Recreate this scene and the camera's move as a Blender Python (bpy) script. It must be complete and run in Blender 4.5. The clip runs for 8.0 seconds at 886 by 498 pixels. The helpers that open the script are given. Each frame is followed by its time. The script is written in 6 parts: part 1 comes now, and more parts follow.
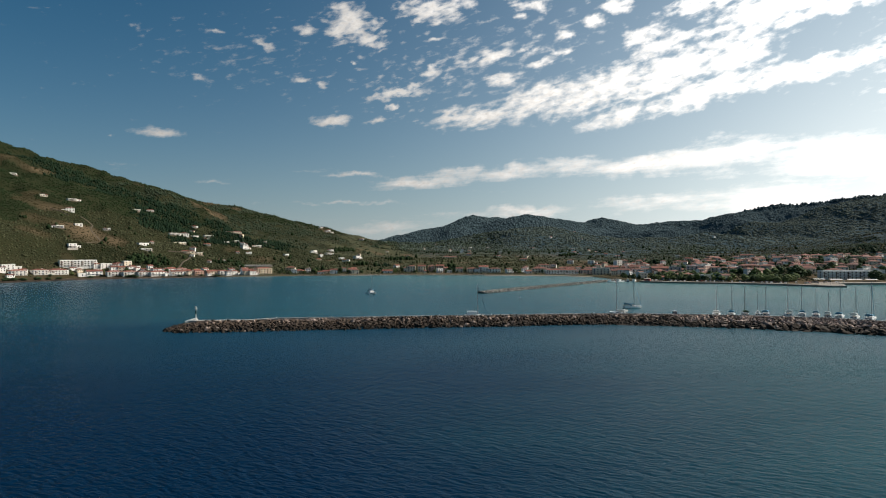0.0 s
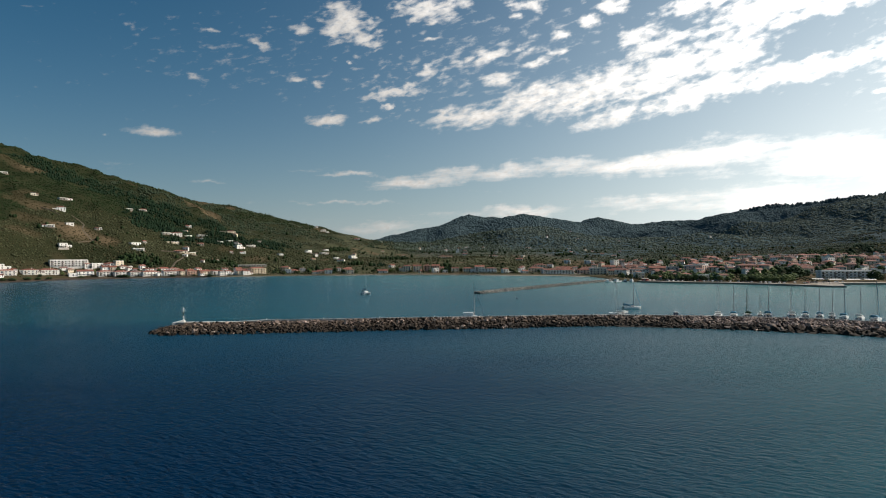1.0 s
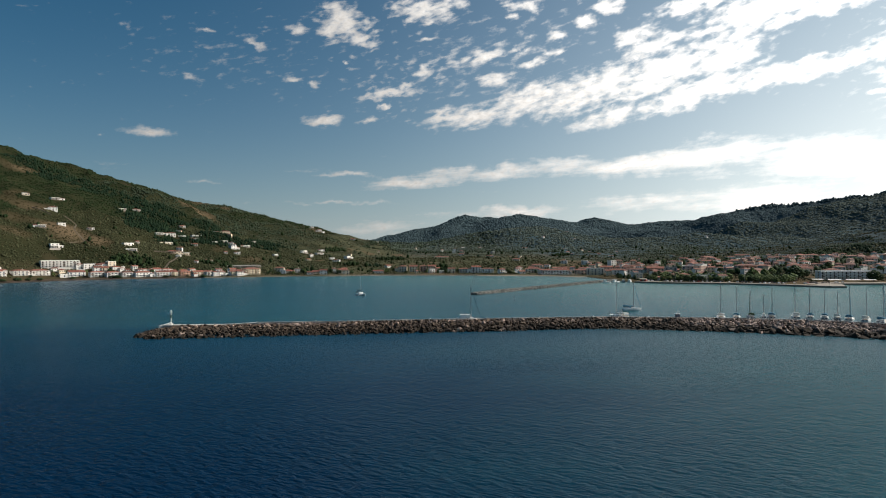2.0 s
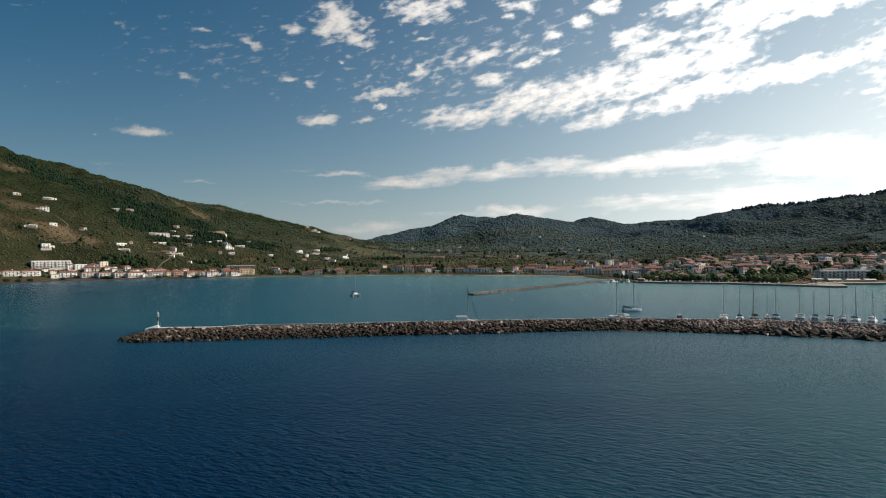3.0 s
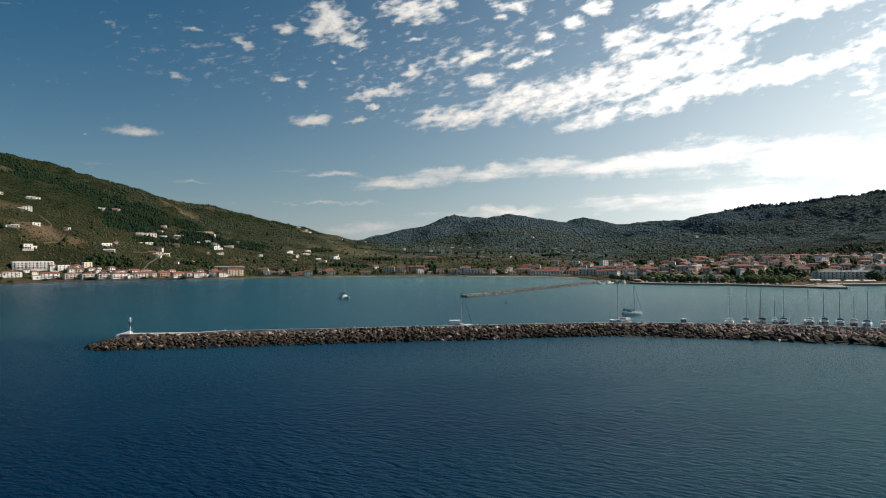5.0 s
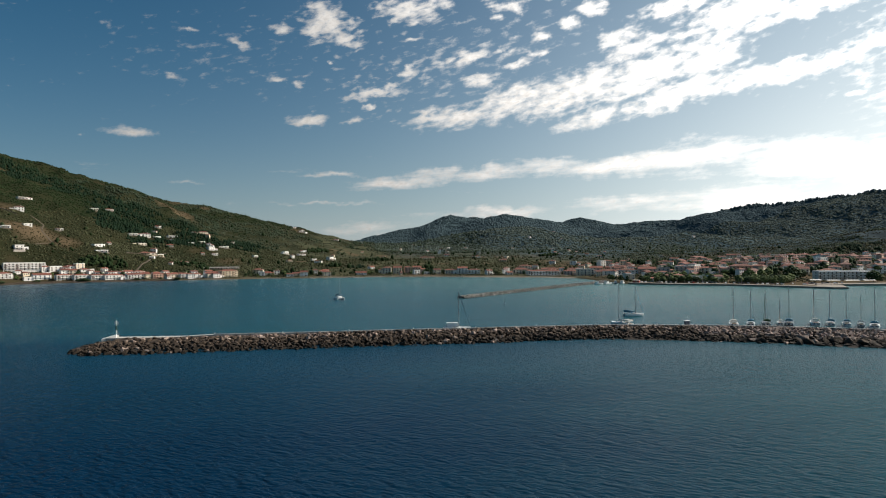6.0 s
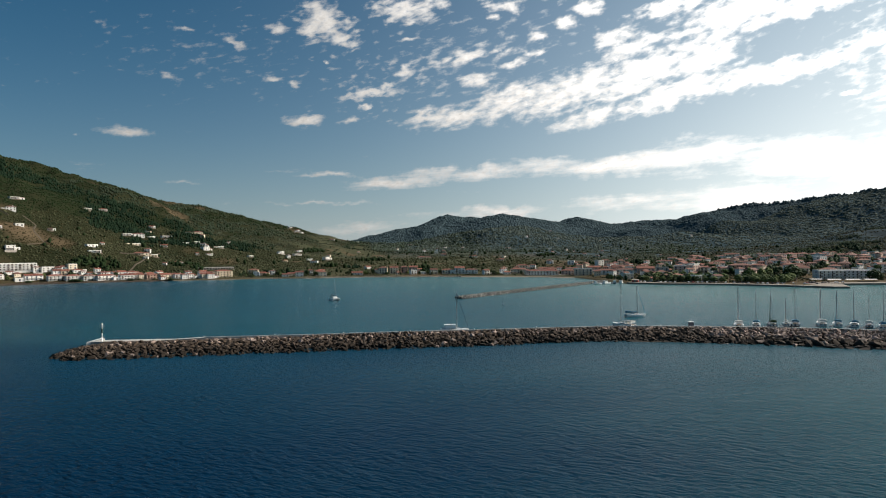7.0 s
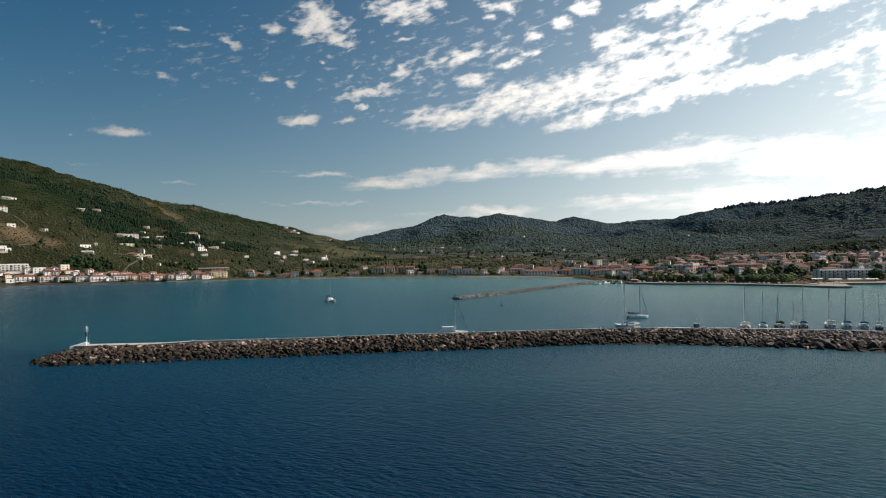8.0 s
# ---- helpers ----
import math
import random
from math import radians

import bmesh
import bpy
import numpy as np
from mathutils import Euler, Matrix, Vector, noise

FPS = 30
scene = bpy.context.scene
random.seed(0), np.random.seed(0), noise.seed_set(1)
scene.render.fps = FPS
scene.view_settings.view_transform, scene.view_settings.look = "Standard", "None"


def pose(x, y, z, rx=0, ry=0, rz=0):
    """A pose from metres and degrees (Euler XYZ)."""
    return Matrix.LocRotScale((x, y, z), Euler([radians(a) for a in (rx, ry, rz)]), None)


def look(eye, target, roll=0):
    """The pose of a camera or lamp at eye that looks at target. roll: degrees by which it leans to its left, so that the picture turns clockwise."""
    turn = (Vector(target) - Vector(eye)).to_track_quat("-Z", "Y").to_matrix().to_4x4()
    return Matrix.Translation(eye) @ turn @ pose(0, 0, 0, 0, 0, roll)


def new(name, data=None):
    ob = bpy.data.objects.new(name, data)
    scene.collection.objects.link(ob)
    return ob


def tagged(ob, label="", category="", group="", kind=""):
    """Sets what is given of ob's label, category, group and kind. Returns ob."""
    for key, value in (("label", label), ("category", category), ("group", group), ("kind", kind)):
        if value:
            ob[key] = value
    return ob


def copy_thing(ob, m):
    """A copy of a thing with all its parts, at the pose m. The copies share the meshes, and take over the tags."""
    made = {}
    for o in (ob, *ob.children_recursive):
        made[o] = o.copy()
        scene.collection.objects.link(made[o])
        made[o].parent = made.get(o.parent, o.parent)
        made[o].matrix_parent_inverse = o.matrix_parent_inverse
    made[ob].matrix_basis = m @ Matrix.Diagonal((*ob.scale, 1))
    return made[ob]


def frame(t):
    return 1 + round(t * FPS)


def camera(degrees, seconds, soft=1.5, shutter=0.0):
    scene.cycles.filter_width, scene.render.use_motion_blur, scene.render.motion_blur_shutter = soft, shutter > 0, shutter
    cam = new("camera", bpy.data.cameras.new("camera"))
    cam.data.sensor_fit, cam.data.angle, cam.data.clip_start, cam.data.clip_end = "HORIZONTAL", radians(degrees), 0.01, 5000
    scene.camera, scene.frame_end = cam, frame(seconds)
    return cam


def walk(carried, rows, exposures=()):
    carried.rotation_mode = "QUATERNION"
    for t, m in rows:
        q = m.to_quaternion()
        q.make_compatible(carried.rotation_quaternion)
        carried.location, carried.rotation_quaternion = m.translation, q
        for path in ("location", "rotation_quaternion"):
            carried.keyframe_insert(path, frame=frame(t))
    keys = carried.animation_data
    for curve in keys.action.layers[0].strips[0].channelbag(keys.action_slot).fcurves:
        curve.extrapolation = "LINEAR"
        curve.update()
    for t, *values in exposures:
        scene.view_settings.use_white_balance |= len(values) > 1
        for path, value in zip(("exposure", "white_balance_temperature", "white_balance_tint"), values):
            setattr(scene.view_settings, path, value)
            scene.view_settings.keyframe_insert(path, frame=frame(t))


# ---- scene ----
cam = camera(72.5, 8.0, soft=1.05)
PATH = [
    (0, (-1.295, 6.368, 34.856), (-1.27, 8.368, 34.873), -0.2),
    (0.5, (-1.215, 10.61, 34.859), (-1.183, 12.61, 34.875), -0.2),
    (1, (-1.074, 14.889, 34.862), (-1.035, 16.889, 34.878), -0.2),
    (1.5, (-0.879, 19.208, 34.885), (-0.834, 21.207, 34.902), -0.2),
    (3, (-0.248, 32.058, 35.057), (-0.185, 34.057, 35.073), -0.3),
    (3.5, (-0.02, 36.253, 35.102), (0.049, 38.252, 35.118), -0.3),
    (4, (0.2, 40.343, 35.144), (0.276, 42.342, 35.161), -0.3),
    (4.5, (0.379, 44.371, 35.18), (0.461, 46.37, 35.197), -0.3),
    (6, (0.655, 56.382, 35.339), (0.754, 58.379, 35.357), -0.4),
    (6.5, (0.712, 60.417, 35.352), (0.817, 62.414, 35.37), -0.5),
    (7, (0.737, 64.546, 35.339), (0.847, 66.543, 35.356), -0.5),
    (7.5, (0.696, 68.858, 35.322), (0.811, 70.854, 35.34), -0.5),
    (8, (0.623, 73.286, 35.31), (0.744, 75.282, 35.327), -0.6),
]
walk(cam, [(t, look(eye, target, roll)) for t, eye, target, roll in PATH])

# ---- sky, sun ----
SUN_AZ, SUN_EL = radians(77), radians(36)
SUN_DIR = Vector((math.sin(SUN_AZ) * math.cos(SUN_EL), math.cos(SUN_AZ) * math.cos(SUN_EL), math.sin(SUN_EL)))
scene.view_settings.exposure = 0.25


def make_world():
    world = bpy.data.worlds.new("sky")
    scene.world = world
    world.use_nodes = True
    nt = world.node_tree
    nt.nodes.clear()
    N, L = nt.nodes.new, nt.links.new

    def math_node(op, a, b=None, c=None, clamp=False):
        n = N("ShaderNodeMath")
        n.operation, n.use_clamp = op, clamp
        for i, v in enumerate((a, b, c)):
            if v is None:
                continue
            if isinstance(v, (int, float)):
                n.inputs[i].default_value = v
            else:
                L(v, n.inputs[i])
        return n.outputs[0]

    sky = N("ShaderNodeTexSky")
    sky.sky_type, sky.sun_disc = "NISHITA", False
    sky.sun_elevation, sky.sun_rotation = SUN_EL, SUN_AZ
    sky.altitude, sky.air_density, sky.dust_density, sky.ozone_density = 0, 1.0, 0.9, 2.0
    coord = N("ShaderNodeTexCoord")
    sep = N("ShaderNodeSeparateXYZ")
    L(coord.outputs["Generated"], sep.inputs[0])
    az = math_node("MULTIPLY", math_node("ARCTAN2", sep.outputs[0], sep.outputs[1]), 57.29578)
    el = math_node("MULTIPLY", math_node("ARCSINE", sep.outputs[2]), 57.29578)
    plane = N("ShaderNodeCombineXYZ")
    L(az, plane.inputs[0])
    L(el, plane.inputs[1])

    # clouds: soft fields of cover (azimuth, elevation, half width, half height in degrees, tilt, strength)
    puffs_west = [(-17.1, 17.3, 12.03, 4.05, 0, 0.24), (-7.9, 20.7, 3.92, 2.28, -8, 1), (-6.1, 19.5, 2.37, 1.31, 0, 0.85), (-12.2, 19.8, 2.27, 0.64, 8, 0.75), (-15.9, 18.3, 1.84, 0.78, -18, 0.85), (-0.5, 22.0, 4.83, 1.56, -6, 0.95), (2.7, 22.5, 2.15, 0.91, 0, 0.85), (-0.2, 19.7, 1.39, 0.38, 0, 0.7), (-10.8, 17.5, 1.32, 0.28, 0, 0.55), (-7.8, 17.6, 0.52, 0.29, 0, 0.8), (-6.1, 18.4, 1.15, 0.33, 10, 0.55), (-24.6, 10.5, 2.56, 0.69, 3, 0.95), (-27.9, 9.8, 0.67, 0.27, 0, 0.75), (-25.9, 18.8, 0.91, 0.38, -12, 0.6), (-19.9, 19.1, 2.30, 0.31, 0, 0.55), (-21.0, 15.0, 1.35, 0.64, 0, 0.6), (-23.2, 15.5, 1.74, 0.40, 10, 0.42)]
    puffs_mid = [(4.0, 17.7, 16.66, 4.75, 12, 0.37), (-9.8, 12.3, 2.46, 0.85, 2, 0.9), (-5.4, 12.4, 2.00, 0.46, 6, 0.6), (-12.3, 15.6, 2.01, 0.58, 0, 0.65), (-10.7, 15.5, 0.86, 0.48, 0, 0.8), (-4.1, 14.8, 2.65, 0.84, 10, 0.85), (-1.7, 15.2, 2.40, 0.85, 10, 0.9), (-0.1, 16.7, 1.93, 0.69, 8, 0.9), (-4.1, 13.8, 0.85, 0.45, 0, 0.9), (-0.2, 17.3, 1.29, 0.44, 0, 0.8), (5.1, 18.0, 4.01, 0.97, 9, 0.95), (10.1, 17.4, 2.11, 0.68, 10, 0.95), (6.6, 16.2, 2.93, 0.99, 8, 0.95), (8.8, 18.7, 1.59, 0.58, 14, 0.75), (12.3, 19.4, 1.88, 0.66, 16, 0.85), (-12.8, 7.8, 3.01, 0.25, 0, 0.4)]
    bank = [(3.9, 12.8, 6.41, 1.52, 6, 1), (9.8, 14.1, 7.79, 2.09, 14, 1), (15.6, 14.8, 8.39, 2.43, 17, 1.05), (21.6, 15.7, 8.26, 2.57, 16, 1.05), (26.3, 16.4, 6.08, 2.03, 14, 1), (17.1, 12.4, 5.91, 1.09, 16, 1), (24.4, 13.8, 8.34, 1.60, 13, 1.1), (31.1, 14.4, 7.42, 1.24, 9, 1.1), (35.6, 14.7, 4.74, 1.02, 6, 1), (20.7, 18.0, 4.30, 1.38, 14, 0.95), (27.3, 17.9, 5.17, 1.24, 8, 0.85), (19.7, 19.2, 2.69, 1.10, 10, 0.9), (24.5, 18.7, 4.09, 0.99, 6, 0.8)]
    top = [(29.5, 19.6, 6.91, 2.12, 4, 1.1), (34.5, 19.3, 4.51, 1.30, 0, 1), (24.1, 20.9, 5.00, 1.22, 4, 0.95), (18.9, 19.0, 2.37, 1.11, 6, 0.95), (15.1, 20.6, 1.84, 0.74, 0, 0.95), (17.2, 21.6, 2.26, 0.81, 0, 0.95), (9.1, 22.3, 2.65, 0.91, 0, 0.9), (8.3, 21.4, 1.28, 0.56, 0, 0.8), (13.1, 23.2, 10.04, 0.98, 0, 0.7), (38.6, 15.8, 3.27, 1.13, 8, 1), (37.0, 12.3, 1.11, 0.34, 2, 0.9), (44.2, 14.0, 4.58, 1.52, 6, 1), (12.0, 18.1, 2.09, 0.48, 10, 0.7)]
    low = [(-7.0, 7.5, 3.93, 0.41, 1, 0.8), (-1.0, 6.9, 6.96, 0.90, 4, 0.85), (8.7, 7.8, 11.83, 1.15, 3, 1), (19.0, 7.8, 8.52, 1.11, 2, 1), (25.8, 8.4, 8.16, 2.03, 2, 1.05), (33.5, 7.8, 6.37, 2.27, 0, 1.1), (39.5, 6.8, 5.82, 2.97, 0, 1.1), (8.1, 4.0, 10.88, 0.80, 2, 0.85), (18.0, 4.4, 9.07, 1.03, 2, 0.8), (29.3, 4.5, 9.50, 2.15, 0, 1), (-4.2, 2.5, 5.85, 1.06, 3, 0.66), (-9.3, 4.9, 9.97, 0.31, 1, 0.62), (-20.0, 6.4, 2.76, 0.29, 2, 0.45)]
    behind = [(45, 14, 12, 7, 0, 0.75), (70, 12, 22, 6, 0, 0.6), (-150, 10, 30, 4, 0, 0.6)]
    fields = puffs_west + puffs_mid + bank + top + low + behind
    # the outlines wander
    drift = N("ShaderNodeTexNoise")
    drift.inputs["Scale"].default_value, drift.inputs["Detail"].default_value, drift.inputs["Roughness"].default_value = 0.45, 4, 0.55
    L(plane.outputs[0], drift.inputs["Vector"])
    shift, wander = N("ShaderNodeVectorMath"), N("ShaderNodeVectorMath")
    shift.operation = wander.operation = "MULTIPLY_ADD"
    L(drift.outputs["Color"], shift.inputs[0])
    shift.inputs[1].default_value, shift.inputs[2].default_value = (3.4, 1.5, 0), (-1.7, -0.75, 0)
    L(shift.outputs[0], wander.inputs[0])
    wander.inputs[1].default_value = (1, 1, 1)
    L(plane.outputs[0], wander.inputs[2])
    cover = None
    for a, e, w, h, tilt, k in fields:
        mp = N("ShaderNodeMapping")
        mp.vector_type = "TEXTURE"
        mp.inputs["Location"].default_value = (a, e, 0)
        mp.inputs["Rotation"].default_value = (0, 0, radians(tilt))
        mp.inputs["Scale"].default_value = (w, h, 1)
        L(wander.outputs[0], mp.inputs[0])
        g = N("ShaderNodeTexGradient")
        g.gradient_type = "SPHERICAL"
        L(mp.outputs[0], g.inputs[0])
        v = math_node("MULTIPLY", math_node("POWER", g.outputs["Fac"], 0.8), k)
        cover = v if cover is None else math_node("MAXIMUM", cover, v)

    def noise_at(scale_x, scale_y, detail, rough, distort, rot=0.0):
        mp = N("ShaderNodeMapping")
        mp.vector_type = "TEXTURE"
        mp.inputs["Scale"].default_value = (1 / scale_x, 1 / scale_y, 1)
        mp.inputs["Rotation"].default_value = (0, 0, radians(rot))
        L(plane.outputs[0], mp.inputs[0])
        n = N("ShaderNodeTexNoise")
        n.inputs["Scale"].default_value = 1.0
        n.inputs["Detail"].default_value = detail
        n.inputs["Roughness"].default_value = rough
        n.inputs["Distortion"].default_value = distort
        L(mp.outputs[0], n.inputs["Vector"])
        return n.outputs["Fac"]

    puffs = noise_at(0.72, 1.6, 6, 0.52, 0.15, 12)
    # flat streaks lie low over the horizon, puffs higher up
    streaks = noise_at(0.16, 1.0, 7, 0.55, 0.2, 2)
    level = N("ShaderNodeMapRange")
    level.inputs["From Min"].default_value, level.inputs["From Max"].default_value = 8.5, 12.5
    L(el, level.inputs["Value"])
    sort = N("ShaderNodeMix")
    L(level.outputs[0], sort.inputs["Factor"])
    L(streaks, sort.inputs["A"])
    L(puffs, sort.inputs["B"])
    fine = noise_at(1.5, 3.2, 5, 0.6, 0.2, 12)
    billow = math_node("ADD", math_node("MULTIPLY", math_node("SUBTRACT", sort.outputs["Result"], 0.5), 1.9), math_node("MULTIPLY", math_node("SUBTRACT", fine, 0.5), 0.75))
    dens = math_node("ADD", math_node("MULTIPLY", cover, 1.15), math_node("SUBTRACT", billow, 0.24))
    dens = math_node("MULTIPLY", dens, 1.08, clamp=True)
    soft = N("ShaderNodeMapRange")
    soft.interpolation_type = "SMOOTHSTEP"
    L(dens, soft.inputs["Value"])

    # nearness to the sun: forward scattering in cloud and haze
    dot = N("ShaderNodeVectorMath")
    dot.operation = "DOT_PRODUCT"
    L(coord.outputs["Generated"], dot.inputs[0])
    dot.inputs[1].default_value = SUN_DIR
    near = math_node("MAXIMUM", math_node("ADD", dot.outputs["Value"], 0.02), 0.0)
    glow = math_node("POWER", near, 2.0)
    bright = math_node("ADD", math_node("MULTIPLY", glow, 30.0), 8.5)
    shade = math_node("ADD", math_node("MULTIPLY", fine, -0.9), 1.4)
    bright = math_node("MULTIPLY", bright, shade)
    white = N("ShaderNodeVectorMath")
    white.operation = "SCALE"
    white.inputs[0].default_value = (1.0, 0.96, 0.91)
    L(bright, white.inputs["Scale"])
    blend = N("ShaderNodeMix")
    blend.data_type = "RGBA"
    L(soft.outputs[0], blend.inputs["Factor"])
    tint = N("ShaderNodeVectorMath")
    tint.operation = "MULTIPLY"
    tint.inputs[1].default_value = (0.105, 0.615, 0.79)
    L(sky.outputs[0], tint.inputs[0])
    # pale haze over the horizon, thicker towards the sun
    side = math_node("MAXIMUM", math_node("MULTIPLY", math_node("ADD", dot.outputs["Value"], 0.55), 0.74), 0.0)
    up = math_node("MAXIMUM", el, 0.0)
    wide = math_node("MULTIPLY", math_node("POWER", side, 5.0), math_node("POWER", 2.718, math_node("MULTIPLY", up, -0.07)))
    thin = math_node("MULTIPLY", math_node("ADD", side, 0.25), math_node("POWER", 2.718, math_node("MULTIPLY", up, -0.15)))
    haze = math_node("ADD", math_node("MULTIPLY", wide, 1.6), math_node("MULTIPLY", thin, 0.31), clamp=True)
    # grey murk low in the sky away from the sun
    murk = N("ShaderNodeMix")
    murk.data_type = "RGBA"
    L(math_node("MULTIPLY", math_node("POWER", 2.718, math_node("MULTIPLY", up, -0.15)), 0.85), murk.inputs["Factor"])
    L(tint.outputs[0], murk.inputs["A"])
    murk.inputs["B"].default_value = (3.05, 3.25, 3.5, 1)
    veil = N("ShaderNodeMix")
    veil.data_type = "RGBA"
    L(haze, veil.inputs["Factor"])
    L(murk.outputs["Result"], veil.inputs["A"])
    veil.inputs["B"].default_value = (16.6, 17.3, 17.0, 1)
    L(veil.outputs["Result"], blend.inputs["A"])
    L(white.outputs[0], blend.inputs["B"])
    bg = N("ShaderNodeBackground")
    bg.inputs["Strength"].default_value = 0.06
    L(blend.outputs["Result"], bg.inputs["Color"])
    out = N("ShaderNodeOutputWorld")
    L(bg.outputs[0], out.inputs["Surface"])


make_world()
sun_data = bpy.data.lights.new("sun", "SUN")
sun_data.energy, sun_data.angle, sun_data.color = 5.0, radians(0.53), (1.0, 0.9, 0.78)
sun = new("sun", sun_data)
sun.matrix_world = look(SUN_DIR * 100, (0, 0, 0))

# ---- materials ----
def material(name, dark, light, rough=0.8, metal=0.0, scale=1.0, fine=8.0, bump=0.0, bump_size=0.05, vary="", spec=0.5, amount=1.0):
    """Two base colours mixed by noise at two scales; vary: 'object' or 'island' adds a shift from piece to piece."""
    m = bpy.data.materials.new(name)
    m.use_nodes = True
    nt = m.node_tree
    N, L = nt.nodes.new, nt.links.new
    bsdf = nt.nodes["Principled BSDF"]
    bsdf.inputs["Roughness"].default_value = rough
    bsdf.inputs["Metallic"].default_value = metal
    bsdf.inputs["Specular IOR Level"].default_value = spec
    tc = N("ShaderNodeTexCoord")
    coords = tc.outputs["Object"]
    big, small = N("ShaderNodeTexNoise"), N("ShaderNodeTexNoise")
    for n, s, d in ((big, scale, 4), (small, fine, 5)):
        n.inputs["Scale"].default_value, n.inputs["Detail"].default_value = s, d
        L(coords, n.inputs["Vector"])
    add = N("ShaderNodeMath")
    add.operation = "MULTIPLY_ADD"
    L(small.outputs["Fac"], add.inputs[0])
    add.inputs[1].default_value = 0.6
    L(big.outputs["Fac"], add.inputs[2])
    last = add.outputs[0]
    low, high = 0.55, 1.05
    if vary:
        r = N("ShaderNodeObjectInfo") if vary == "object" else N("ShaderNodeNewGeometry")
        more = N("ShaderNodeMath")
        more.operation = "MULTIPLY_ADD"
        L(r.outputs["Random" if vary == "object" else "Random Per Island"], more.inputs[0])
        more.inputs[1].default_value = 0.6
        L(last, more.inputs[2])
        last = more.outputs[0]
        low, high = 0.65, 1.55
    rng = N("ShaderNodeMapRange")
    L(last, rng.inputs["Value"])
    rng.inputs["From Min"].default_value, rng.inputs["From Max"].default_value = low, high
    mix = N("ShaderNodeMix")
    mix.data_type = "RGBA"
    L(rng.outputs[0], mix.inputs["Factor"])
    mix.inputs["A"].default_value = (*dark, 1)
    mix.inputs["B"].default_value = (*light, 1)
    L(mix.outputs["Result"], bsdf.inputs["Base Color"])
    if bump:
        b = N("ShaderNodeBump")
        b.inputs["Strength"].default_value, b.inputs["Distance"].default_value = bump, bump_size
        L(small.outputs["Fac"], b.inputs["Height"])
        L(b.outputs[0], bsdf.inputs["Normal"])
    return m


def water_material():
    m = bpy.data.materials.new("sea_water")
    m.use_nodes = True
    nt = m.node_tree
    N, L = nt.nodes.new, nt.links.new
    bsdf = nt.nodes["Principled BSDF"]
    bsdf.inputs["Roughness"].default_value = 0.27
    bsdf.inputs["IOR"].default_value = 1.33
    bsdf.inputs["Specular Tint"].default_value = (0.55, 0.88, 1.0, 1)
    geo = N("ShaderNodeNewGeometry")
    sep = N("ShaderNodeSeparateXYZ")
    L(geo.outputs["Position"], sep.inputs[0])

    def op(kind, a, b, clamp=False):
        n = N("ShaderNodeMath")
        n.operation, n.use_clamp = kind, clamp
        for i, v in enumerate((a, b)):
            if isinstance(v, (int, float)):
                n.inputs[i].default_value = v
            else:
                L(v, n.inputs[i])
        return n.outputs[0]

    def noise_tex(sx, sy, rot, detail, rough=0.5):
        mp = N("ShaderNodeMapping")
        mp.vector_type = "TEXTURE"
        mp.inputs["Rotation"].default_value = (0, 0, radians(rot))
        mp.inputs["Scale"].default_value = (1 / sx, 1 / sy, 1)
        L(geo.outputs["Position"], mp.inputs[0])
        n = N("ShaderNodeTexNoise")
        n.inputs["Scale"].default_value, n.inputs["Detail"].default_value, n.inputs["Roughness"].default_value = 1, detail, rough
        L(mp.outputs[0], n.inputs["Vector"])
        return n.outputs["Fac"]

    # depth: the bay floor rises from the breakwater towards the beach
    drift = noise_tex(0.006, 0.012, 10, 3)
    y_shift = op("ADD", sep.outputs[1], op("MULTIPLY", op("SUBTRACT", drift, 0.5), 120))
    y_shift = op("ADD", y_shift, op("MULTIPLY", op("MINIMUM", sep.outputs[0], 300), op("MULTIPLY", op("SUBTRACT", sep.outputs[1], 330, True), 1.2)))
    r1, r2 = N("ShaderNodeMapRange"), N("ShaderNodeMapRange")
    for r, a, b in ((r1, 296, 350), (r2, 430, 950)):
        r.interpolation_type = "SMOOTHSTEP"
        r.inputs["From Min"].default_value, r.inputs["From Max"].default_value = a, b
        L(sep.outputs[1] if r is r1 else y_shift, r.inputs["Value"])
    m1, m2 = N("ShaderNodeMix"), N("ShaderNodeMix")
    m1.data_type = m2.data_type = "RGBA"
    hill_tone = N("ShaderNodeMapRange")   # darker colour off the west shore, painted for the hill's reflection
    for key, v in (("From Min", -430), ("From Max", -60), ("To Min", 0.4), ("To Max", 1.0)):
        hill_tone.inputs[key].default_value = v
    L(sep.outputs[0], hill_tone.inputs["Value"])
    L(op("MULTIPLY", r1.outputs[0], hill_tone.outputs[0]), m1.inputs["Factor"])
    # the sheltered bay lies smoother and mirrors more of the sky and the hills
    L(op("ADD", op("MULTIPLY", r1.outputs[0], 0.035), 0.075), bsdf.inputs["Specular IOR Level"])
    L(op("SUBTRACT", 0.27, op("MULTIPLY", r1.outputs[0], 0.03)), bsdf.inputs["Roughness"])
    # open sea: base colour lightened eastwards in place of brighter sky reflection
    bright_side, deep = N("ShaderNodeMapRange"), N("ShaderNodeMix")
    bright_side.interpolation_type, deep.data_type = "SMOOTHSTEP", "RGBA"
    bright_side.inputs["From Min"].default_value, bright_side.inputs["From Max"].default_value = -25, 130
    L(op("ADD", sep.outputs[0], op("MULTIPLY", op("SUBTRACT", drift, 0.5), 160)), bright_side.inputs["Value"])
    L(bright_side.outputs[0], deep.inputs["Factor"])
    deep.inputs["A"].default_value = (0.0004, 0.0140, 0.040, 1)
    deep.inputs["B"].default_value = (0.007, 0.061, 0.079, 1)
